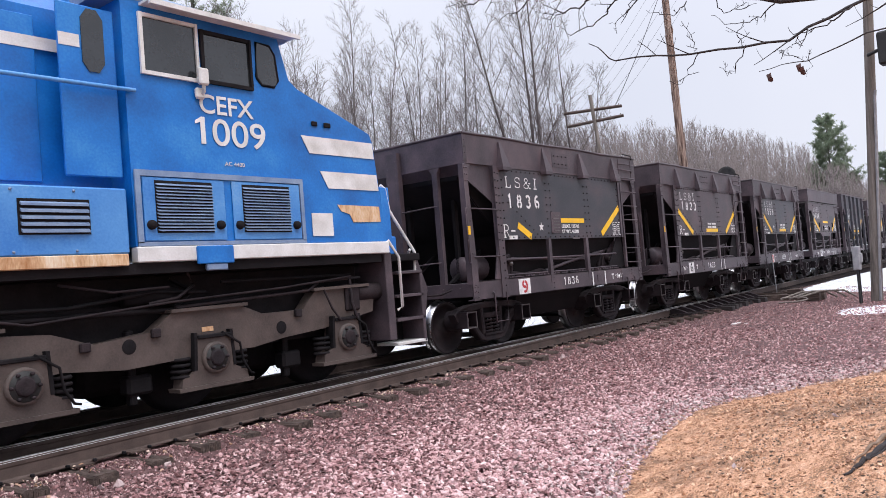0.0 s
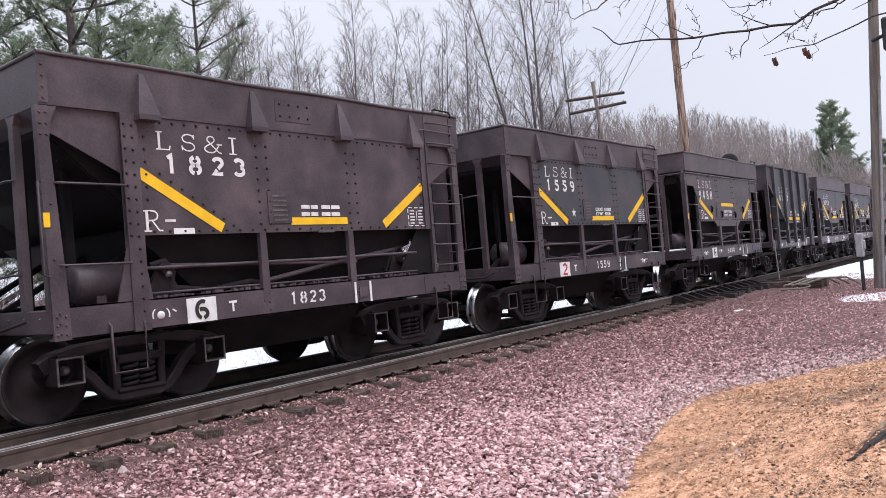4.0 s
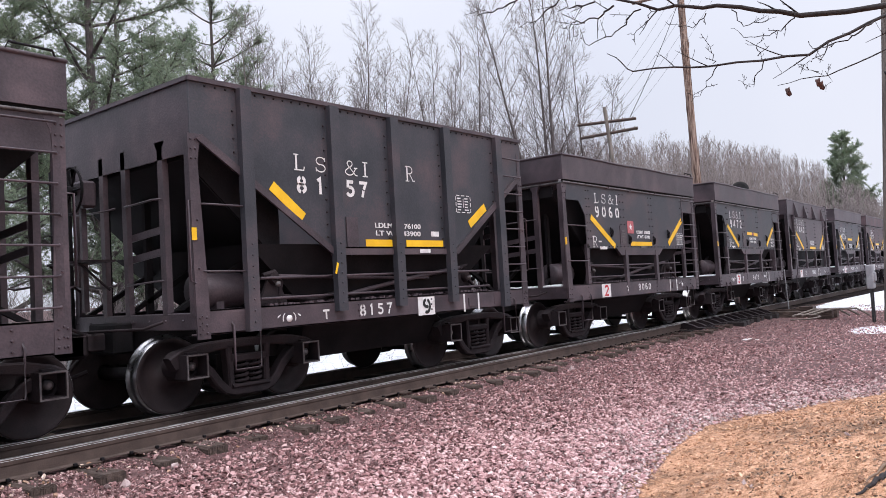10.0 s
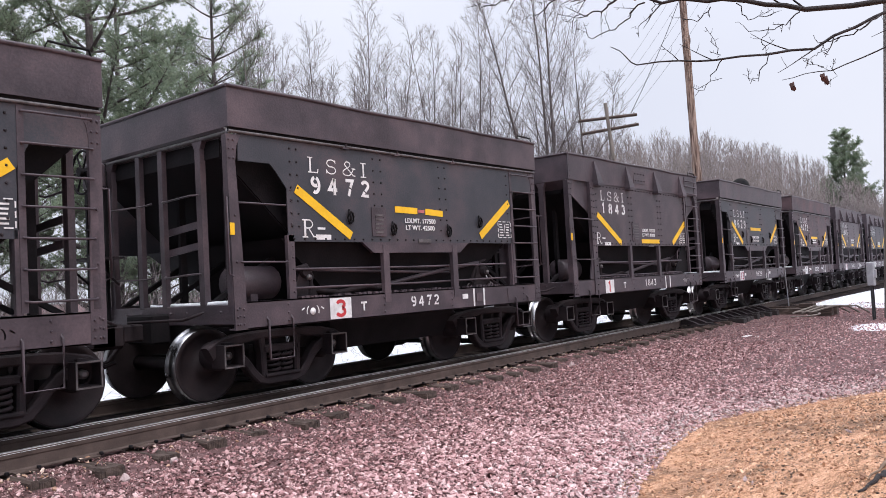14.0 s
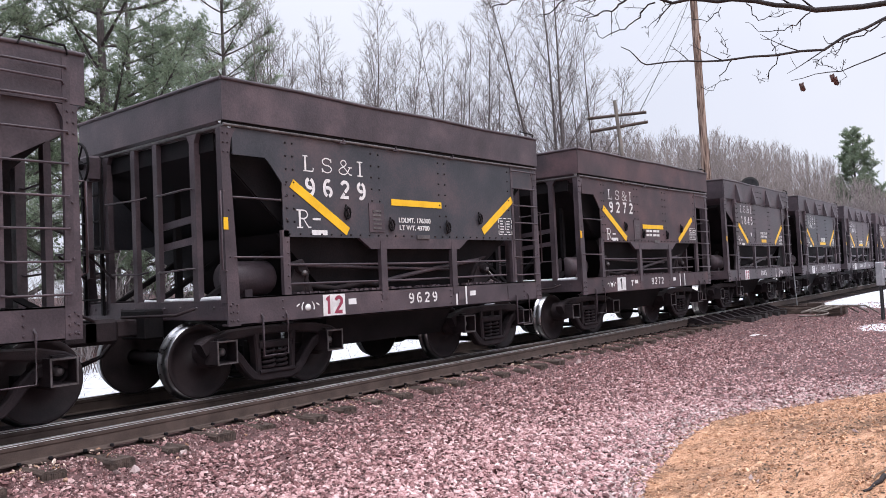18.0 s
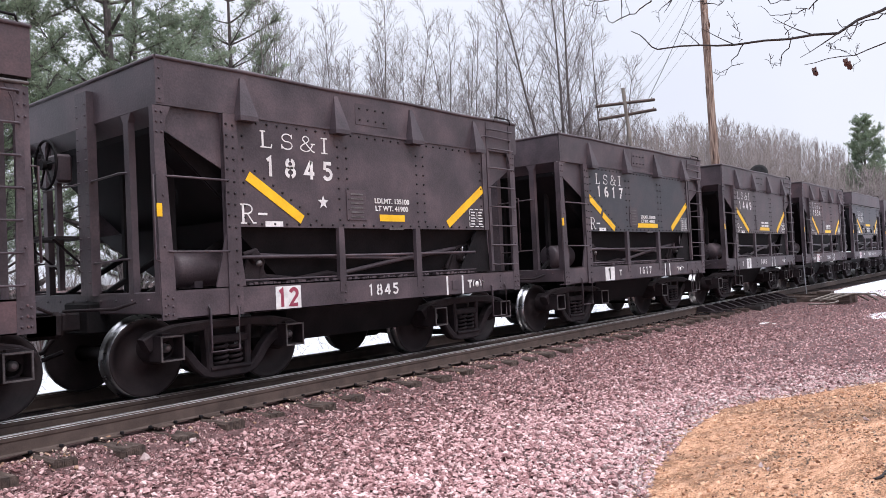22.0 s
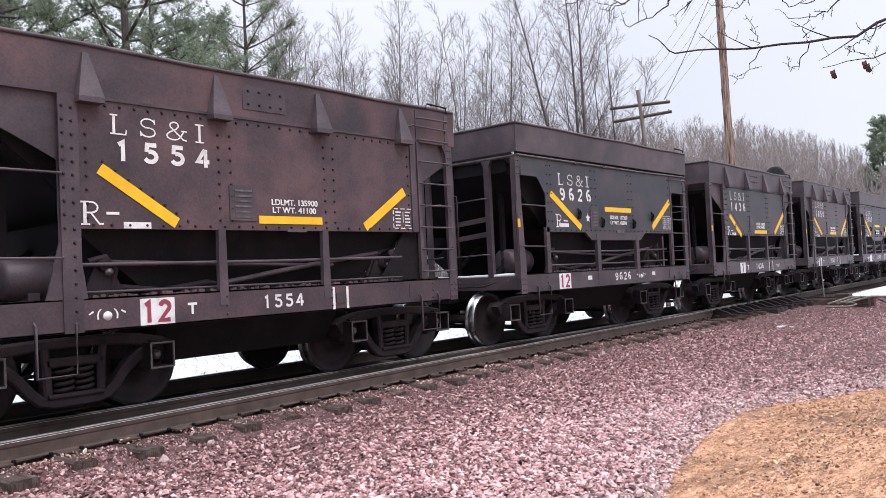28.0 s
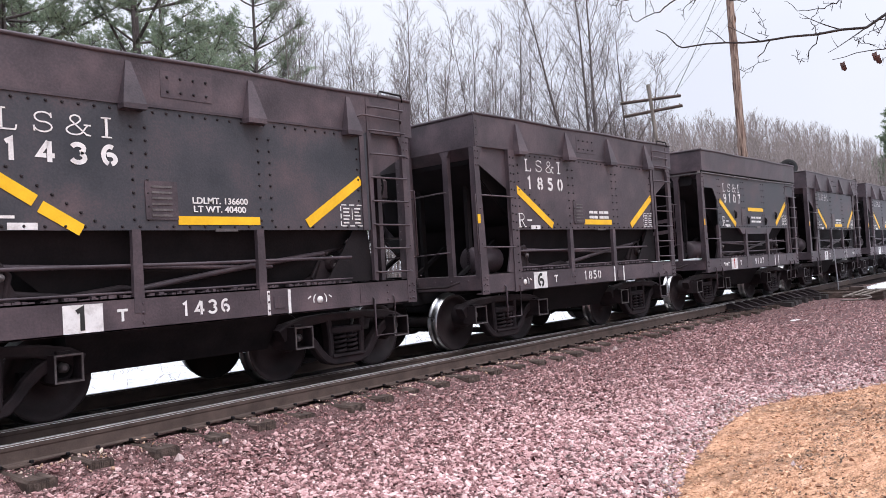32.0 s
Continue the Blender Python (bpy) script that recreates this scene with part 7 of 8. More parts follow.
# distant woods: many thin stems in one belt
f = Form()
rr = random.Random(5)
for k in range(1700):
    # the skyline falls away from the tall pole towards the pines
    bearing = rr.uniform(8.2, 30.0)
    away = rr.uniform(62, 112) if bearing > 16 else rr.uniform(74, 125)
    rise = float(np.interp(bearing, [8, 10, 11.6, 12.6, 13.6, 14.6, 16.3, 18, 20, 22, 24, 30], [0.06, 0.08, 0.105, 0.128, 0.136, 0.142, 0.158, 0.170, 0.181, 0.185, 0.19, 0.19]))
    x, y = away * math.cos(radians(bearing)), -8.5 + away * math.sin(radians(bearing))
    clump = 0.95 + 0.09 * noise.noise((bearing * 1.3, 0.5, 0))
    h = 1.2 + away * rise * (1.0 - 0.4 * rr.random() ** 2) * clump
    r = rr.uniform(0.05, 0.1)
    top = Vector((x + rr.uniform(-0.5, 0.5), y + rr.uniform(-0.5, 0.5), h))
    foot = Vector((x, y, -0.5))
    sliver(f, foot, top, r)
    for j in range(34):
        z = rr.uniform(0.2, 0.95)
        a = rr.uniform(0, 6.28)
        L = rr.uniform(1.2, 3.4) * (1.1 - z) + 0.35
        p = foot.lerp(top, z)
        q = p + Vector((0.36 * L * math.cos(a), 0.36 * L * math.sin(a), L * rr.uniform(0.6, 1.0)))
        sliver(f, p, q, 0.017)
        for w in (0.35, 0.6):
            e = p.lerp(q, w)
            a += rr.choice((-1, 1))
            sliver(f, e, e + Vector((L * 0.28 * math.cos(a), L * 0.28 * math.sin(a), L * 0.4)), 0.013)
# the belt's haze is only its paler twig colour
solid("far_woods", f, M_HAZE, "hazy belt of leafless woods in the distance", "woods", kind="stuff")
f = Form()
for k in range(4200):
    x = rr.uniform(-6, 64)
    y = rr.uniform(7.5, 16) + 0.12 * max(x, 0)
    h = rr.uniform(0.6, 3.0)
    p = Vector((x, y, ground_z(x, y) - 0.05))
    d = Vector((rr.uniform(-0.3, 0.3), rr.uniform(-0.3, 0.3), 1))
    sliver(f, p, p + d * h, 0.016)
    for j in range(6):
        q = p + d * h * rr.uniform(0.2, 0.9)
        sliver(f, q, q + Vector((rr.uniform(-0.5, 0.5), rr.uniform(-0.5, 0.5), rr.uniform(0.3, 0.8))), 0.01)
for k in range(700):
    # dead stalks bent over in the snow behind the track
    x, y = rr.uniform(1, 45), rr.uniform(3.3, 8.0)
    y += max(0, track_y(x))
    p = Vector((x, y, ground_z(x, y) - 0.02))
    q = p + Vector((rr.uniform(-0.3, 0.3), rr.uniform(-0.3, 0.3), rr.uniform(0.08, 0.4)))
    sliver(f, p, q, 0.0045)
    sliver(f, p.lerp(q, 0.5), p.lerp(q, 0.5) + Vector((rr.uniform(-0.2, 0.2), rr.uniform(-0.2, 0.2), rr.uniform(0, 0.15))), 0.004)
solid("undergrowth", f, M_TWIG, "tangled leafless brush at the edge of the woods", "brush", kind="stuff")
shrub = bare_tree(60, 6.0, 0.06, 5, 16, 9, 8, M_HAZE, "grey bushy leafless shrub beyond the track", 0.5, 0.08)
shrub.location = (66, 5.2, -0.4)
for k, (x, y, s) in enumerate(((70, 6.4, 1.1), (63, 3.6, 0.8), (74, 5.0, 1.05), (68, 8.2, 1.0))):
    t = copy_thing(shrub, pose(x, y, -0.4, 0, 0, 77 * k))
    t.scale = (s, s, s)


# ---- pines ----
def pine(seed, height, r, spread, label, group="", low=0.15, density=1.0, whorl=0.06, fine=0.010, needle=0.12, upswept=(0.1, 0.55)):
    rr = random.Random(seed)
    t = thing("pine_tree", label, "tree", group)
    f, nd = Form(), Form()
    trunk = rising(Vector((0, 0, -0.4)), Vector((0, 0, 1)), height, 10, rr, 0.02, 0.05)
    f.rod(trunk, r, 9, 0.03)

    def tuft(p, b, size):
        for s in range(14):
            e = (b * 0.6 + Vector((rr.uniform(-1, 1), rr.uniform(-1, 1), rr.uniform(-0.7, 1)))).normalized()
            w = e.cross(Vector((rr.uniform(-1, 1), 0.5, 0.8))).normalized() * fine
            nd.add([p - w, p + w, p + e * size * rr.uniform(0.7, 1.2)], [(0, 1, 2)])

    u = low
    while u < 0.98:
        i = min(9, int(u * 10))
        q = trunk[i].lerp(trunk[i + 1], u * 10 - i)
        v = (u - low) / (1 - low)
        n = rr.randint(3, 5)
        a0 = rr.uniform(0, 6.28)
        for k in range(n):
            a = a0 + k * 6.28 / n + rr.uniform(-0.4, 0.4)
            L = spread * (1.03 - v) ** 0.7 * rr.uniform(0.4, 1.12) + 0.3
            pts = rising(q, Vector((math.cos(a), math.sin(a), rr.uniform(*upswept))).normalized(), L, 5, rr, 0.08, 0.07)
            f.rod(pts, 0.018 + 0.011 * L, 4, 0.008, caps=False)
            for j in range(int((2 + 3.2 * L) * density)):
                w = 1.7 + 3.29 * rr.random() ** 0.7
                m = int(w)
                b0 = pts[m].lerp(pts[m + 1], w - m)
                al = (pts[m + 1] - pts[m]).normalized()
                d = (al * 0.7 + Vector((rr.uniform(-1, 1), rr.uniform(-1, 1), rr.uniform(-0.3, 0.6)))).normalized()
                sl = rr.uniform(0.25, 0.75) * min(1.2, 0.35 * L + 0.35)
                b1 = b0 + d * sl
                sliver(f, b0, b1, 0.01)
                for s in range(5):
                    tuft(b0.lerp(b1, 0.2 + 0.2 * s) + Vector((rr.uniform(-1, 1), rr.uniform(-1, 1), rr.uniform(-0.5, 1))) * 0.6 * needle, d, needle)
        u += whorl * rr.uniform(0.7, 1.2)
    part("trunk", f, M_BARK, t)
    part("needles", nd, M_NEEDLE, t)
    return t


P = "white pine with feathery green boughs behind the tracks"
near_pine = pine(1, 19, 0.19, 5.6, P, "pines behind the tracks", 0.07, 3.9, 0.052, 0.0085, 0.125)
near_pine.location = (11.75, 13.9, -0.3)
for x, y, sc, turn in ((8.0, 14.2, 0.9, 70), (15.4, 13.6, 0.72, 130), (5.0, 13.0, 0.85, 200), (10.2, 20.0, 1.0, 290), (14.6, 18.5, 0.8, 160), (13.7, 14.6, 0.55, 40)):
    t = copy_thing(near_pine, pose(x, y, -0.3, 0, 0, turn))
    t.scale = (sc, sc, sc)
far_pine = pine(7, 15.3, 0.25, 4.7, "distant dark green pine beyond the road", "distant pines", 0.06, 1.8, 0.035, 0.019, 0.27, (0.35, 0.9))
far_pine.location = (90.1, 9.9, -0.4)
for x, y, sc, turn in ((93, 5.6, 0.72, 100), (91, 2.6, 0.8, 10), (95, -0.5, 0.85, 220)):
    t = copy_thing(far_pine, pose(x, y, -0.4, 0, 0, turn))
    t.scale = (sc, sc, sc)

# ---- overhanging branch with a few dead leaves ----
def twig_line(f, pts, r0, r1, rr, n_side, side_len):
    pts = [Vector(p) for p in pts]
    fine = []
    for k in range(len(pts) - 1):
        for j in range(4):
            q = pts[k].lerp(pts[k + 1], j / 4)
            fine.append(q + Vector((rr.uniform(-1, 1), rr.uniform(-1, 1), rr.uniform(-1, 1))) * 0.012)
    fine.append(pts[-1])
    f.rod(fine, r0, 8, r1)
    for k in range(n_side):
        i = rr.randrange(1, len(fine) - 1)
        ahead = (fine[i] - fine[i - 1]).normalized()
        d = (ahead * 0.7 + Vector((rr.uniform(-0.6, 0.6), rr.uniform(-0.6, 0.6), rr.uniform(-0.8, 0.8)))).normalized()
        L = side_len * rr.uniform(0.3, 1)
        p, q = fine[i], []
        for j in range(5):
            q.append(p)
            d = (d + Vector((rr.uniform(-1, 1), rr.uniform(-1, 1), rr.uniform(-0.7, 1))) * 0.13).normalized()
            p = p + d * L / 4
        u = i / len(fine)
        f.rod(q, (r0 + (r1 - r0) * u) * 0.4 + 0.0008, 5, 0.0012)
        for b in q[2:4]:
            e = Vector((rr.uniform(-1, 1), rr.uniform(-1, 1), rr.uniform(-0.5, 1))).normalized()
            f.rod([b, b + e * L * 0.16, b + e * L * 0.25 + Vector((0, 0, 0.01))], 0.0016, 4, 0.0008)


bough = thing("maple_tree", "leafless maple whose low dark branches hold a few dead leaves", "tree")
part("trunk", Form().rod([(7.1, -10.0, -0.6), (7.05, -9.9, 1.5), (7.0, -9.85, 3.2), (7.1, -9.95, 6.0)], 0.2, 14, 0.1), M_BRANCH, bough)
rr = random.Random(8)
f = Form()
twig_line(f, [(7.0, -9.87, 2.85), (6.2, -9.4, 2.7), (5.04, -8.23, 2.59), (4.44, -7.48, 2.57), (4.16, -7.15, 2.63), (3.96, -6.9, 2.64), (3.66, -6.54, 2.77)], 0.024, 0.005, rr, 9, 0.4)
part("limb", f, M_BRANCH, bough)
f = Form()
twig_line(f, [(7.0, -9.87, 3.0), (5.6, -9.1, 2.72), (5.1, -8.65, 2.6), (4.41, -7.9, 2.44), (4.16, -7.58, 2.28), (3.85, -7.19, 2.24), (3.61, -6.9, 2.23), (3.52, -6.8, 2.33)], 0.013, 0.002, rr, 6, 0.25)
part("limb", f, M_BRANCH, bough)
f = Form()
twig_line(f, [(7.0, -9.87, 2.6), (6.2, -9.0, 2.62), (5.5, -8.4, 2.58), (5.07, -7.78, 2.43), (4.85, -7.49, 2.31), (4.67, -7.28, 2.26)], 0.009, 0.0015, rr, 6, 0.2)
part("limb", f, M_BRANCH, bough)
for line, r in (
        ([(3.85, -6.69, 2.68), (3.83, -6.61, 2.64), (3.79, -6.53, 2.62), (3.77, -6.47, 2.59)], 0.006),
        ([(3.8, -6.55, 2.63), (3.77, -6.49, 2.62), (3.75, -6.44, 2.6)], 0.004),
        ([(3.91, -6.81, 2.65), (3.9, -6.73, 2.58), (3.88, -6.65, 2.53), (3.83, -6.54, 2.51), (3.81, -6.5, 2.54)], 0.0045),
        ([(3.8, -6.62, 2.72), (3.74, -6.49, 2.71), (3.71, -6.43, 2.69)], 0.005),
        ([(3.72, -6.5, 2.77), (3.68, -6.39, 2.72), (3.66, -6.33, 2.66), (3.62, -6.23, 2.63)], 0.005),
        ([(3.6, -6.32, 2.8), (3.54, -6.18, 2.74), (3.47, -6.07, 2.71), (3.43, -6.04, 2.74)], 0.005)):
    f = Form()
    twig_line(f, line, r, 0.0015, rr, 4, 0.14)
    part("twig", f, M_BRANCH, bough)
for line, r in (
        ([(3.94, -6.86, 2.64), (3.95, -6.83, 2.58), (3.94, -6.77, 2.53), (3.92, -6.73, 2.53)], 0.003),
        ([(4.1, -7.1, 2.6), (4.06, -7.06, 2.52), (4.02, -6.99, 2.54), (3.99, -6.92, 2.57)], 0.003),
        ([(4.2, -7.2, 2.6), (4.23, -7.26, 2.52), (4.26, -7.33, 2.52), (4.27, -7.41, 2.53)], 0.003),
        ([(4.42, -7.46, 2.57), (4.39, -7.43, 2.5), (4.38, -7.33, 2.47), (4.34, -7.22, 2.49), (4.3, -7.16, 2.54)], 0.004),
        ([(4.4, -7.88, 2.44), (4.29, -7.78, 2.37), (4.29, -7.71, 2.32), (4.26, -7.57, 2.33), (4.25, -7.56, 2.36)], 0.005),
        ([(4.02, -7.41, 2.26), (4.03, -7.36, 2.18), (4.03, -7.31, 2.13), (4.01, -7.27, 2.18)], 0.003),
        ([(3.87, -7.21, 2.24), (3.87, -7.15, 2.15), (3.85, -7.08, 2.08)], 0.003),
        ([(3.86, -7.21, 2.25), (3.85, -7.21, 2.3), (3.84, -7.22, 2.34)], 0.0025),
        ([(4.01, -7.38, 2.28), (4.0, -7.39, 2.33), (4.0, -7.41, 2.36)], 0.0025),
        ([(4.18, -7.61, 2.28), (4.18, -7.59, 2.23), (4.17, -7.51, 2.24)], 0.0025),
        ([(4.79, -7.5, 2.31), (4.79, -7.53, 2.26), (4.8, -7.5, 2.2)], 0.002),
        ([(4.77, -7.47, 2.32), (4.76, -7.43, 2.34), (4.75, -7.4, 2.33)], 0.002)):
    f = Form()
    twig_line(f, line, r, 0.001, rr, 3, 0.09)
    part("twig", f, M_BRANCH, bough)
for p in ((4.72, -7.33, 2.235), (4.82, -7.47, 2.275), (4.84, -7.48, 2.26)):
    f = Form()
    n = 7
    rings = []
    for k in range(n):
        u = k / (n - 1)
        w = 0.014 * math.sin(math.pi * min(1, u + 0.06)) + 0.002
        rings.append([(p[0] + (j - 2) * w * 0.5, p[1] + 0.012 * abs(j - 2) - 0.01 * u, p[2] - 0.042 * u + 0.004 * ((j * 7 + k * 3) % 5)) for j in range(5)])
    f.add([q for r in rings for q in r], [(k * 5 + j, k * 5 + j + 1, (k + 1) * 5 + j + 1, (k + 1) * 5 + j) for k in range(n - 1) for j in range(4)], True)
    part("dead_leaf", f, M_DEADLEAF, bough)

# ---- switch stand, gear and scraps by the turnout ----
gear = thing("switch_gear", "dark rail braces, rods and plates of the turnout beside the rail", "railroad switch")
rr = random.Random(3)
for k in range(12):
    x = 18.3 + 0.55 * k
    part("switch_tie", Form().box(x - 0.12, x + 0.12, -1.15 - 0.45 * rr.random(), -0.6, -0.34, -0.18 + 0.04 * rr.random(), 0.012), M_BRANCH, gear)
    y = stock_y(x)
    part("rail_brace", Form().prism([(y - 0.5, -0.12), (y - 0.06, -0.12), (y - 0.06, 0.0), (y - 0.14, 0.02), (y - 0.36, -0.05)], "x", x - 0.06, x + 0.06), M_TRUCK, gear)
    part("brace_plate", Form().box(x - 0.1, x + 0.1, y - 0.62, y - 0.02, -0.125, -0.108), M_TRUCK, gear)
for x in (24.6, 25.25):
    part("head_block", Form().box(x, x + 0.26, -2.9, 1.3, -0.34, -0.12, 0.01), M_TIE, gear)
part("throw_rod", Form().rod([(25.05, 0.6, -0.1), (25.05, -2.4, -0.08)], 0.025, 6), M_RAIL, gear)
part("switch_box", Form().box(24.85, 25.2, -2.35, -1.95, -0.12, 0.02, 0.02), M_RAIL, gear)
part("target_mast", Form().rod([(25.3, -1.55, -0.16), (25.1, -1.55, 1.15)], 0.016, 6), M_METER, gear)
for k in range(3):
    part("bent_pipe", Form().rod([(23.6 + 0.12 * k, -2.1 - 0.2 * k, -0.2), (24.3 + 0.1 * k, -2.5 - 0.25 * k, -0.05), (24.9, -3.0 - 0.25 * k, -0.08), (25.0, -3.3 - 0.25 * k, -0.28)], 0.03, 6), M_POLE_GREY, gear)
part("loose_cable", Form().rod([(22.6 + 0.5 * math.cos(k * 0.5), -2.7 + 0.35 * math.sin(k * 0.5), -0.26 + 0.01 * k) for k in range(16)], 0.02, 6), M_POLE_GREY, gear)
solid("scrap_board", Form().box(17.55, 17.95, -2.75, -2.62, -0.40, -0.33, 0.008).box(17.85, 17.95, -2.9, -2.62, -0.4, -0.35, 0.006), M_LWHITE, "pale broken board lying on the gravel", "board")
log = thing("driftwood_root", "grey splintered root lying on the straw bank", "root")


def gnarled(pts, r, r1, seed):
    rr = random.Random(seed)
    line = []
    for k in range(len(pts) - 1):
        for j in range(4):
            x, y = [a + (b - a) * j / 4 + rr.uniform(-0.008, 0.008) for a, b in zip(pts[k], pts[k + 1])]
            line.append((x, y, ground_z(x, y) + rr.uniform(0.0, 0.025)))
    return Form().rod(line, r, 7, r1)


part("root", gnarled([(5.15, -7.42), (5.35, -7.46), (5.6, -7.5), (5.9, -7.56), (6.3, -7.66)], 0.007, 0.034, 1), M_BRANCH, log)
part("root_splinter", gnarled([(5.42, -7.42), (5.7, -7.45), (6.0, -7.5), (6.35, -7.56)], 0.005, 0.022, 2), M_LITTER, log)
part("root_splinter", gnarled([(5.5, -7.5), (5.8, -7.6), (6.1, -7.7)], 0.005, 0.012, 3), M_BRANCH, log)

# ---- loose stones ----
def pebble(rr, scale, flat=0.7):
    vs = [(1, 0, 0), (-1, 0, 0), (0, 1, 0), (0, -1, 0), (0, 0, 1), (0, 0, -1), (0.7, 0.6, 0.5), (-0.6, -0.7, 0.55)]
    fs = [(0, 6, 4), (6, 2, 4), (2, 1, 4), (1, 7, 4), (7, 3, 4), (3, 0, 4), (0, 2, 6), (1, 3, 7), (2, 0, 5), (1, 2, 5), (3, 1, 5), (0, 3, 5)]
    m = Euler((rr.uniform(0, 6.28), rr.uniform(0, 6.28), rr.uniform(0, 6.28))).to_matrix()
    s = (scale * rr.uniform(0.6, 1.2), scale * rr.uniform(0.6, 1.1), scale * flat * rr.uniform(0.6, 1.1))
    return [m @ Vector((v[0] * s[0] * rr.uniform(0.75, 1.2), v[1] * s[1] * rr.uniform(0.75, 1.2), v[2] * s[2])) for v in vs], fs


def scatter(name, count, region, size, material, label, seed, sink=0.25, shards=False, level=ground_z):
    """Many small angular stones in one mesh."""
    rr = random.Random(seed)
    spots = []
    while len(spots) < count:
        spot = region(rr)
        if spot is not None:
            r = size(rr) * spot[2]
            spots.append((spot[0], spot[1], level(spot[0], spot[1]) + r * sink, r))
    at = np.array(spots)
    g = np.random.default_rng(seed)
    if shards:
        # five-sided chips with a smaller top, lying nearly flat at any turn, one upon another
        ring = np.arange(5) * 2 * math.pi / 5
        base = np.array([(math.cos(a), math.sin(a), -0.4) for a in ring] + [(0.78 * math.cos(a + 0.2), 0.78 * math.sin(a + 0.2), 0.4) for a in ring])
        faces = np.array([(5, 6, 7), (5, 7, 8), (5, 8, 9)] + [t for i in range(5) for t in ((i, (i + 1) % 5, 5 + (i + 1) % 5), (i, 5 + (i + 1) % 5, 5 + i))])
        n = 10
        v = base[None] * g.uniform(0.72, 1.28, (count, n, 3)) * (g.uniform([0.9, 0.5, 0.45], [1.45, 0.95, 1.0], (count, 3)) * at[:, 3:4])[:, None]
        turn, tilt, roll = g.uniform(0, 6.28, count), g.normal(0, 0.42, count), g.normal(0, 0.42, count)
        for a, (i, j) in ((tilt, (0, 2)), (roll, (1, 2)), (turn, (0, 1))):
            c, d = np.cos(a)[:, None], np.sin(a)[:, None]
            p, q = v[:, :, i].copy(), v[:, :, j].copy()
            v[:, :, i], v[:, :, j] = c * p - d * q, d * p + c * q
        at[:, 2] += at[:, 3] * g.uniform(-0.35, 0.55, count)
    else:
        base = np.array([(1, 0, 0), (-1, 0, 0), (0, 1, 0), (0, -1, 0), (0, 0, 1), (0, 0, -1), (0.75, 0.65, 0.45), (-0.65, -0.75, 0.5)])
        faces = np.array([(0, 6, 4), (6, 2, 4), (2, 1, 4), (1, 7, 4), (7, 3, 4), (3, 0, 4), (0, 2, 6), (1, 3, 7), (2, 0, 5), (1, 2, 5), (3, 1, 5), (0, 3, 5)])
        n = 8
        v = base[None] * g.uniform(0.7, 1.25, (count, n, 3)) * (g.uniform([0.6, 0.55, 0.35], [1.3, 1.1, 0.85], (count, 3)) * at[:, 3:4])[:, None]
        # turn each stone by a random quaternion
        q = g.normal(size=(count, 4))
        q /= np.linalg.norm(q, axis=1, keepdims=True)
        u, w = q[:, None, 1:], q[:, None, :1]
        v = v + 2 * np.cross(u, np.cross(u, v) + w * v)
    v += at[:, None, :3]
    me = bpy.data.meshes.new(name)
    me.from_pydata(v.reshape(-1, 3), [], (faces[None] + n * np.arange(count)[:, None, None]).reshape(-1, 3))
    me.materials.append(material)
    return tagged(new(name, me), label, "gravel", kind="stuff")


def coarse(rr):
    x = 1.7 - 2.6 * rr.random() ** 2 + 21.5 * rr.random() ** 1.8 if rr.random() < 0.88 else rr.gauss(-1.0, 2.4)
    y = rr.uniform(-8.6, -2.2)
    d = bank_edge(x) - y
    if d > 0.03 or (d > -0.25 and rr.random() < 0.45 + d):
        return None
    if rr.random() > smoothstep(2.5, 4.4 + 0.3 * math.sin(1.7 * x), -y) * (1 - 0.88 * smoothstep(6.5, 14, x)) + 0.03:
        return None
    return x, y, 1 - 0.25 * smoothstep(5, 11, x)


def reddish(rr):
    x = 1.7 - 2.4 * rr.random() ** 2 + 15.5 * rr.random() ** 1.8
    y = stock_y(x) - 0.25 - 2.6 * rr.random()
    past = stock_y(x) - y
    if rr.random() > 0.3 + 0.7 * smoothstep(0.45, 1.3, past) * (1 - 0.5 * smoothstep(1.9, 2.85, past)) or y < bank_edge(x) - 0.1:
        return None
    return x, y, 1.0


def fine(rr):
    x = 1.9 - 2.4 * rr.random() ** 2 + 21.5 * rr.random() ** 1.9
    edge = stock_y(x) - 0.06
    y = edge - (4.2 + edge) * rr.random() ** 1.6 if x < 22 else rr.uniform(-4, -1.2)
    on_tie = abs((x - 2.30 + 0.275) % 0.55 - 0.275) < 0.12 and y > edge - 0.46
    if on_tie and rr.random() < 0.75:
        return None
    return x, y, 1.0


def strewn_z(x, y):
    """The ground, or the tops of the ties where they stand proud of it."""
    on_tie = abs((x - 2.30 + 0.275) % 0.55 - 0.275) < 0.1
    return -0.186 if on_tie and x < 22 and y > stock_y(x) - 0.5 else ground_z(x, y)


def chips(rr):
    x = 2.5 + 17 * rr.random() ** 1.2
    y = bank_edge(x) + abs(rr.gauss(0.0, 0.5)) - 0.04
    return (x, y, 1.0) if y < -3 else None


scatter("ballast_stones", 74000, coarse, lambda r: 0.009 + 0.020 * r.random() ** 2.0, M_STONE, "crushed pink and purple-red ballast stones", 1, 0.4, True)
scatter("reddish_stones", 26000, reddish, lambda r: 0.006 + 0.024 * r.random() ** 2.8, M_REDSTONE, "dusty red ballast stones beyond the tie ends", 8, 0.4, True)
scatter("fine_gravel", 76000, fine, lambda r: 0.0045 + 0.014 * r.random() ** 4, M_FINE, "fine dark red gravel beside the ties", 2, level=strewn_z)


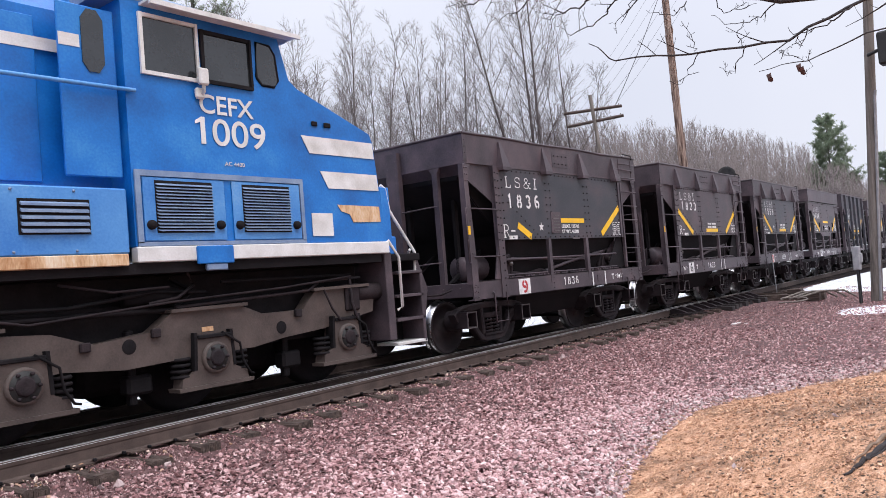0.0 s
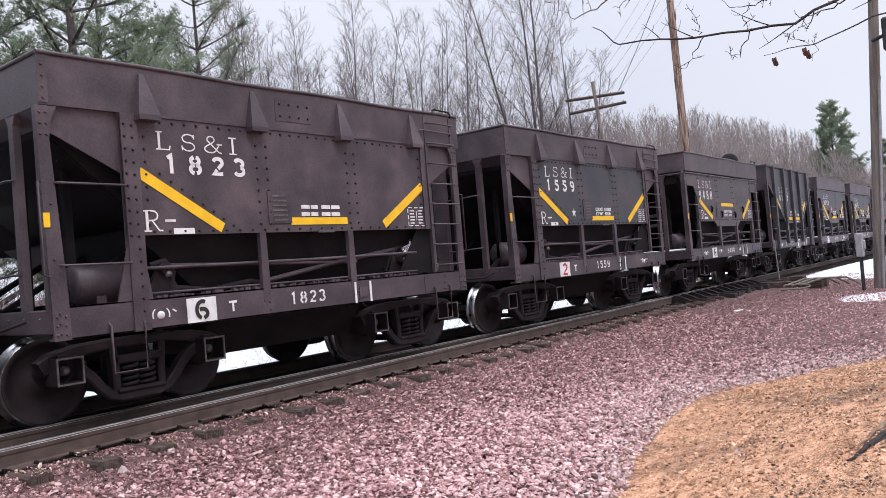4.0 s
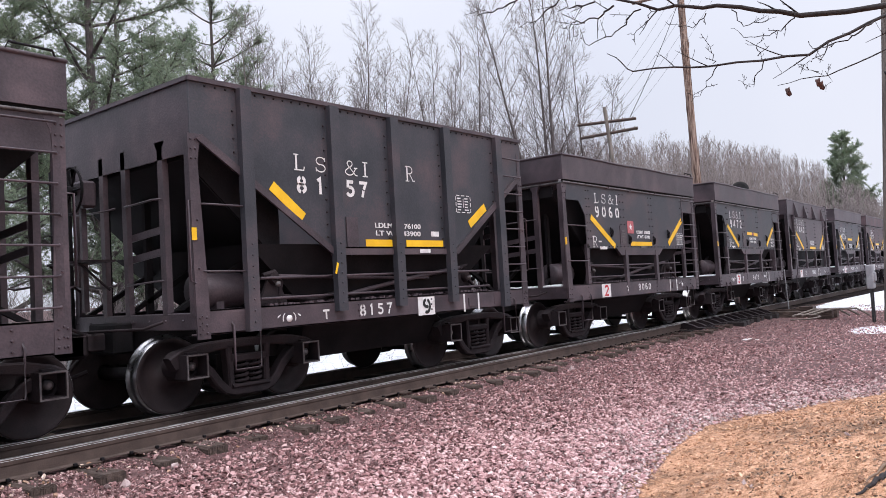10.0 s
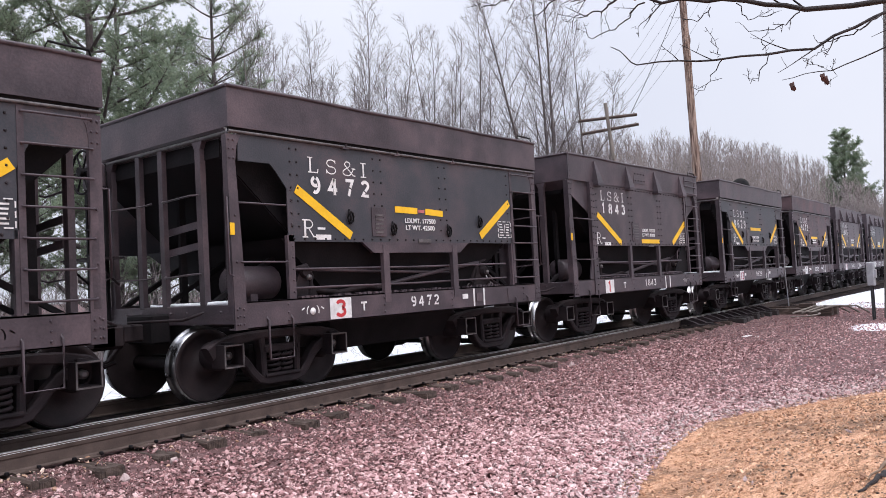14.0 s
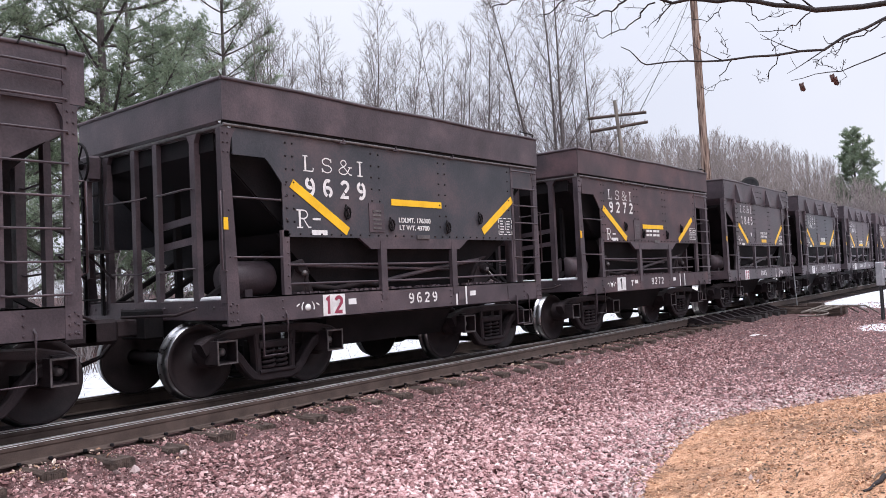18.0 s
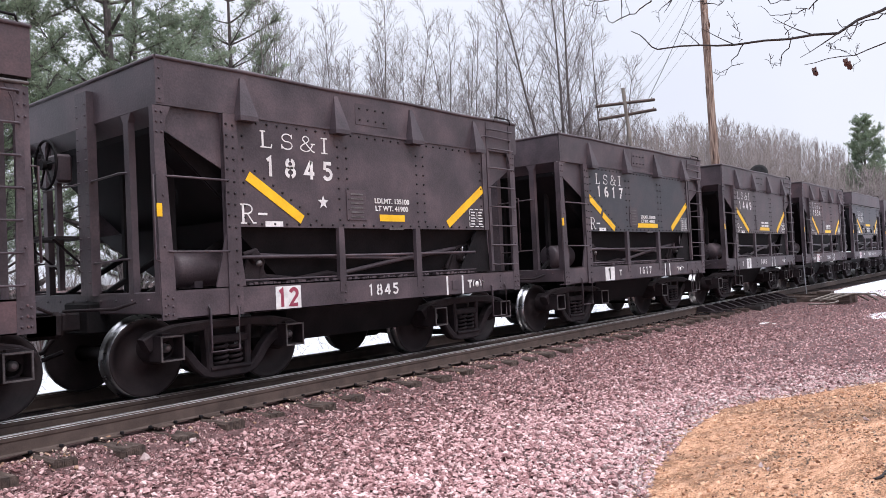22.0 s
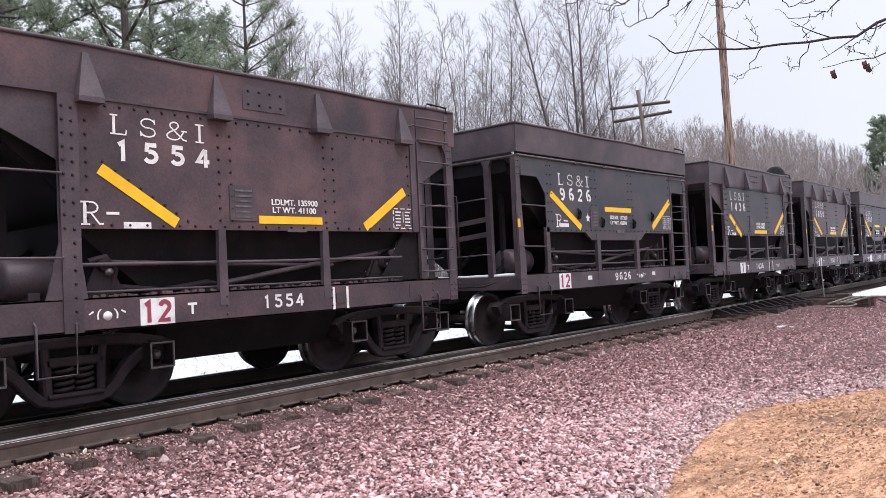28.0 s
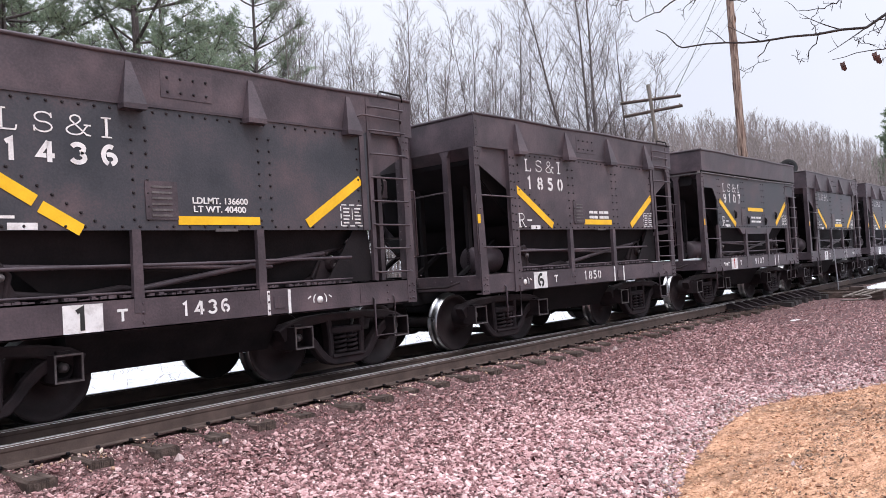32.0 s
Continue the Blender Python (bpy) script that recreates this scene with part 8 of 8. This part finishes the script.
def leaf_bits(rr):
    x = 1.5 + 14 * rr.random() ** 1.5
    return x, stock_y(x) - 0.07 - abs(rr.gauss(0, 0.22)), 1.0


scatter("dead_leaf_bits", 420, leaf_bits, lambda r: 0.007 + 0.017 * r.random() ** 2, M_DRYLEAF, "scraps of pale dead leaf and wood along the rail", 11, 0.6, True, strewn_z)


def beyond(rr):
    x = 8 + 24 * rr.random() ** 1.3
    y = rr.uniform(-9.0, -2.2)
    return (x, y, 1.0) if y > bank_edge(x) else None


scatter("gravel_beyond", 24000, beyond, lambda r: 0.006 + 0.026 * r.random() ** 3, M_REDSTONE, "dark red gravel spread beyond the turnout", 6)
scatter("pale_stones", 8000, chips, lambda r: 0.007 + 0.02 * r.random() ** 1.5, M_STONE_GREY, "pale frosted stones along the straw bank", 3)


def clods(rr):
    x = rr.uniform(3.5, 13)
    y = bank_edge(x) - 2.6 * rr.random()
    return x, y, 1.0


scatter("straw_clods", 9000, clods, lambda r: 0.005 + 0.02 * r.random() ** 3, M_STRAW, "small clods of straw-strewn earth", 4)
def flecks(rr):
    x = rr.uniform(3.2, 12.5)
    d = 0.15 + 2.9 * rr.random() ** 0.8
    y = bank_edge(x) - d
    patch = 0.5 + 0.9 * noise.noise((x * 1.6, y * 1.6, 9))
    return (x, y, 1.0) if rr.random() < patch * smoothstep(0.1, 1.3, d) else None


scatter("bark_litter", 22000, flecks, lambda r: 0.003 + 0.010 * r.random() ** 3, M_LITTER, "dark bits of bark and dead leaf on the straw bank", 9, 0.2, True)
# dead straw lying all ways on the bank, thinning out over the stones
f = Form()
rr = random.Random(12)
for k in range(9000):
    x = rr.uniform(3.2, 13)
    y = bank_edge(x) - 2.8 * rr.random() ** 1.3 + 0.12
    a, L = rr.gauss(-0.6, 0.9), rr.uniform(0.03, 0.11)
    p = Vector((x, y, ground_z(x, y) + 0.004 + 0.008 * rr.random()))
    sliver(f, p, p + Vector((L * math.cos(a), L * math.sin(a), rr.uniform(-0.004, 0.02))), 0.0022)
solid("straw_litter", f, M_STRAW, "loose dead straw strewn over the bank", "straw", kind="stuff")
for x, y, s in ((5.6, -6.6, 0.03), (5.5, -6.68, 0.02), (3.95, -2.05, 0.045), (3.35, -2.3, 0.05), (3.25, -2.2, 0.04), (11.4, -1.9, 0.07), (6.9, -7.0, 0.03)):
    rr = random.Random(int(x * 100))
    vs, fs = pebble(rr, s)
    solid("white_stone", Form().add([(v.x + x, v.y + y, v.z + ground_z(x, y) + s * 0.4) for v in vs], fs), M_STONE_GREY, "single pale stone lying on the gravel", "stone", "pale stones")


# ---- what moves ----
def motions():
    times = [r[0] for r in TRAVEL]
    def on_track(x):
        """A car's two trucks keep it on the bend."""
        a, b = track_y(x + 0.93), track_y(x + 5.1)
        turn = math.atan2(b - a, 4.17)
        return pose(x, a - 0.93 * math.sin(turn), 0, 0, 0, math.degrees(turn))

    for car, place in zip(train, PLACES):
        walk(car, [(t, on_track(place - rolled(t))) for t in times])
    walk(loco, [(t, pose(-rolled(t), 0, 0)) for t in times])
    steps = [0.15 * k for k in range(214)] + [32.0]
    for car in train:
        for t in car.children:
            if not t.name.startswith("truck"):
                continue
            for w in t.children:
                if w.name.startswith("wheelset"):
                    x = w.location.x
                    walk(w, [(s, pose(x, 0, 0.42, 0, -math.degrees(rolled(s) / 0.42), 0)) for s in steps])
    for w in loco_axles:
        x = w.location.x
        walk(w, [(s, pose(x, 0, 0.53, 0, -math.degrees(rolled(s) / 0.53), 0)) for s in steps])


motions()
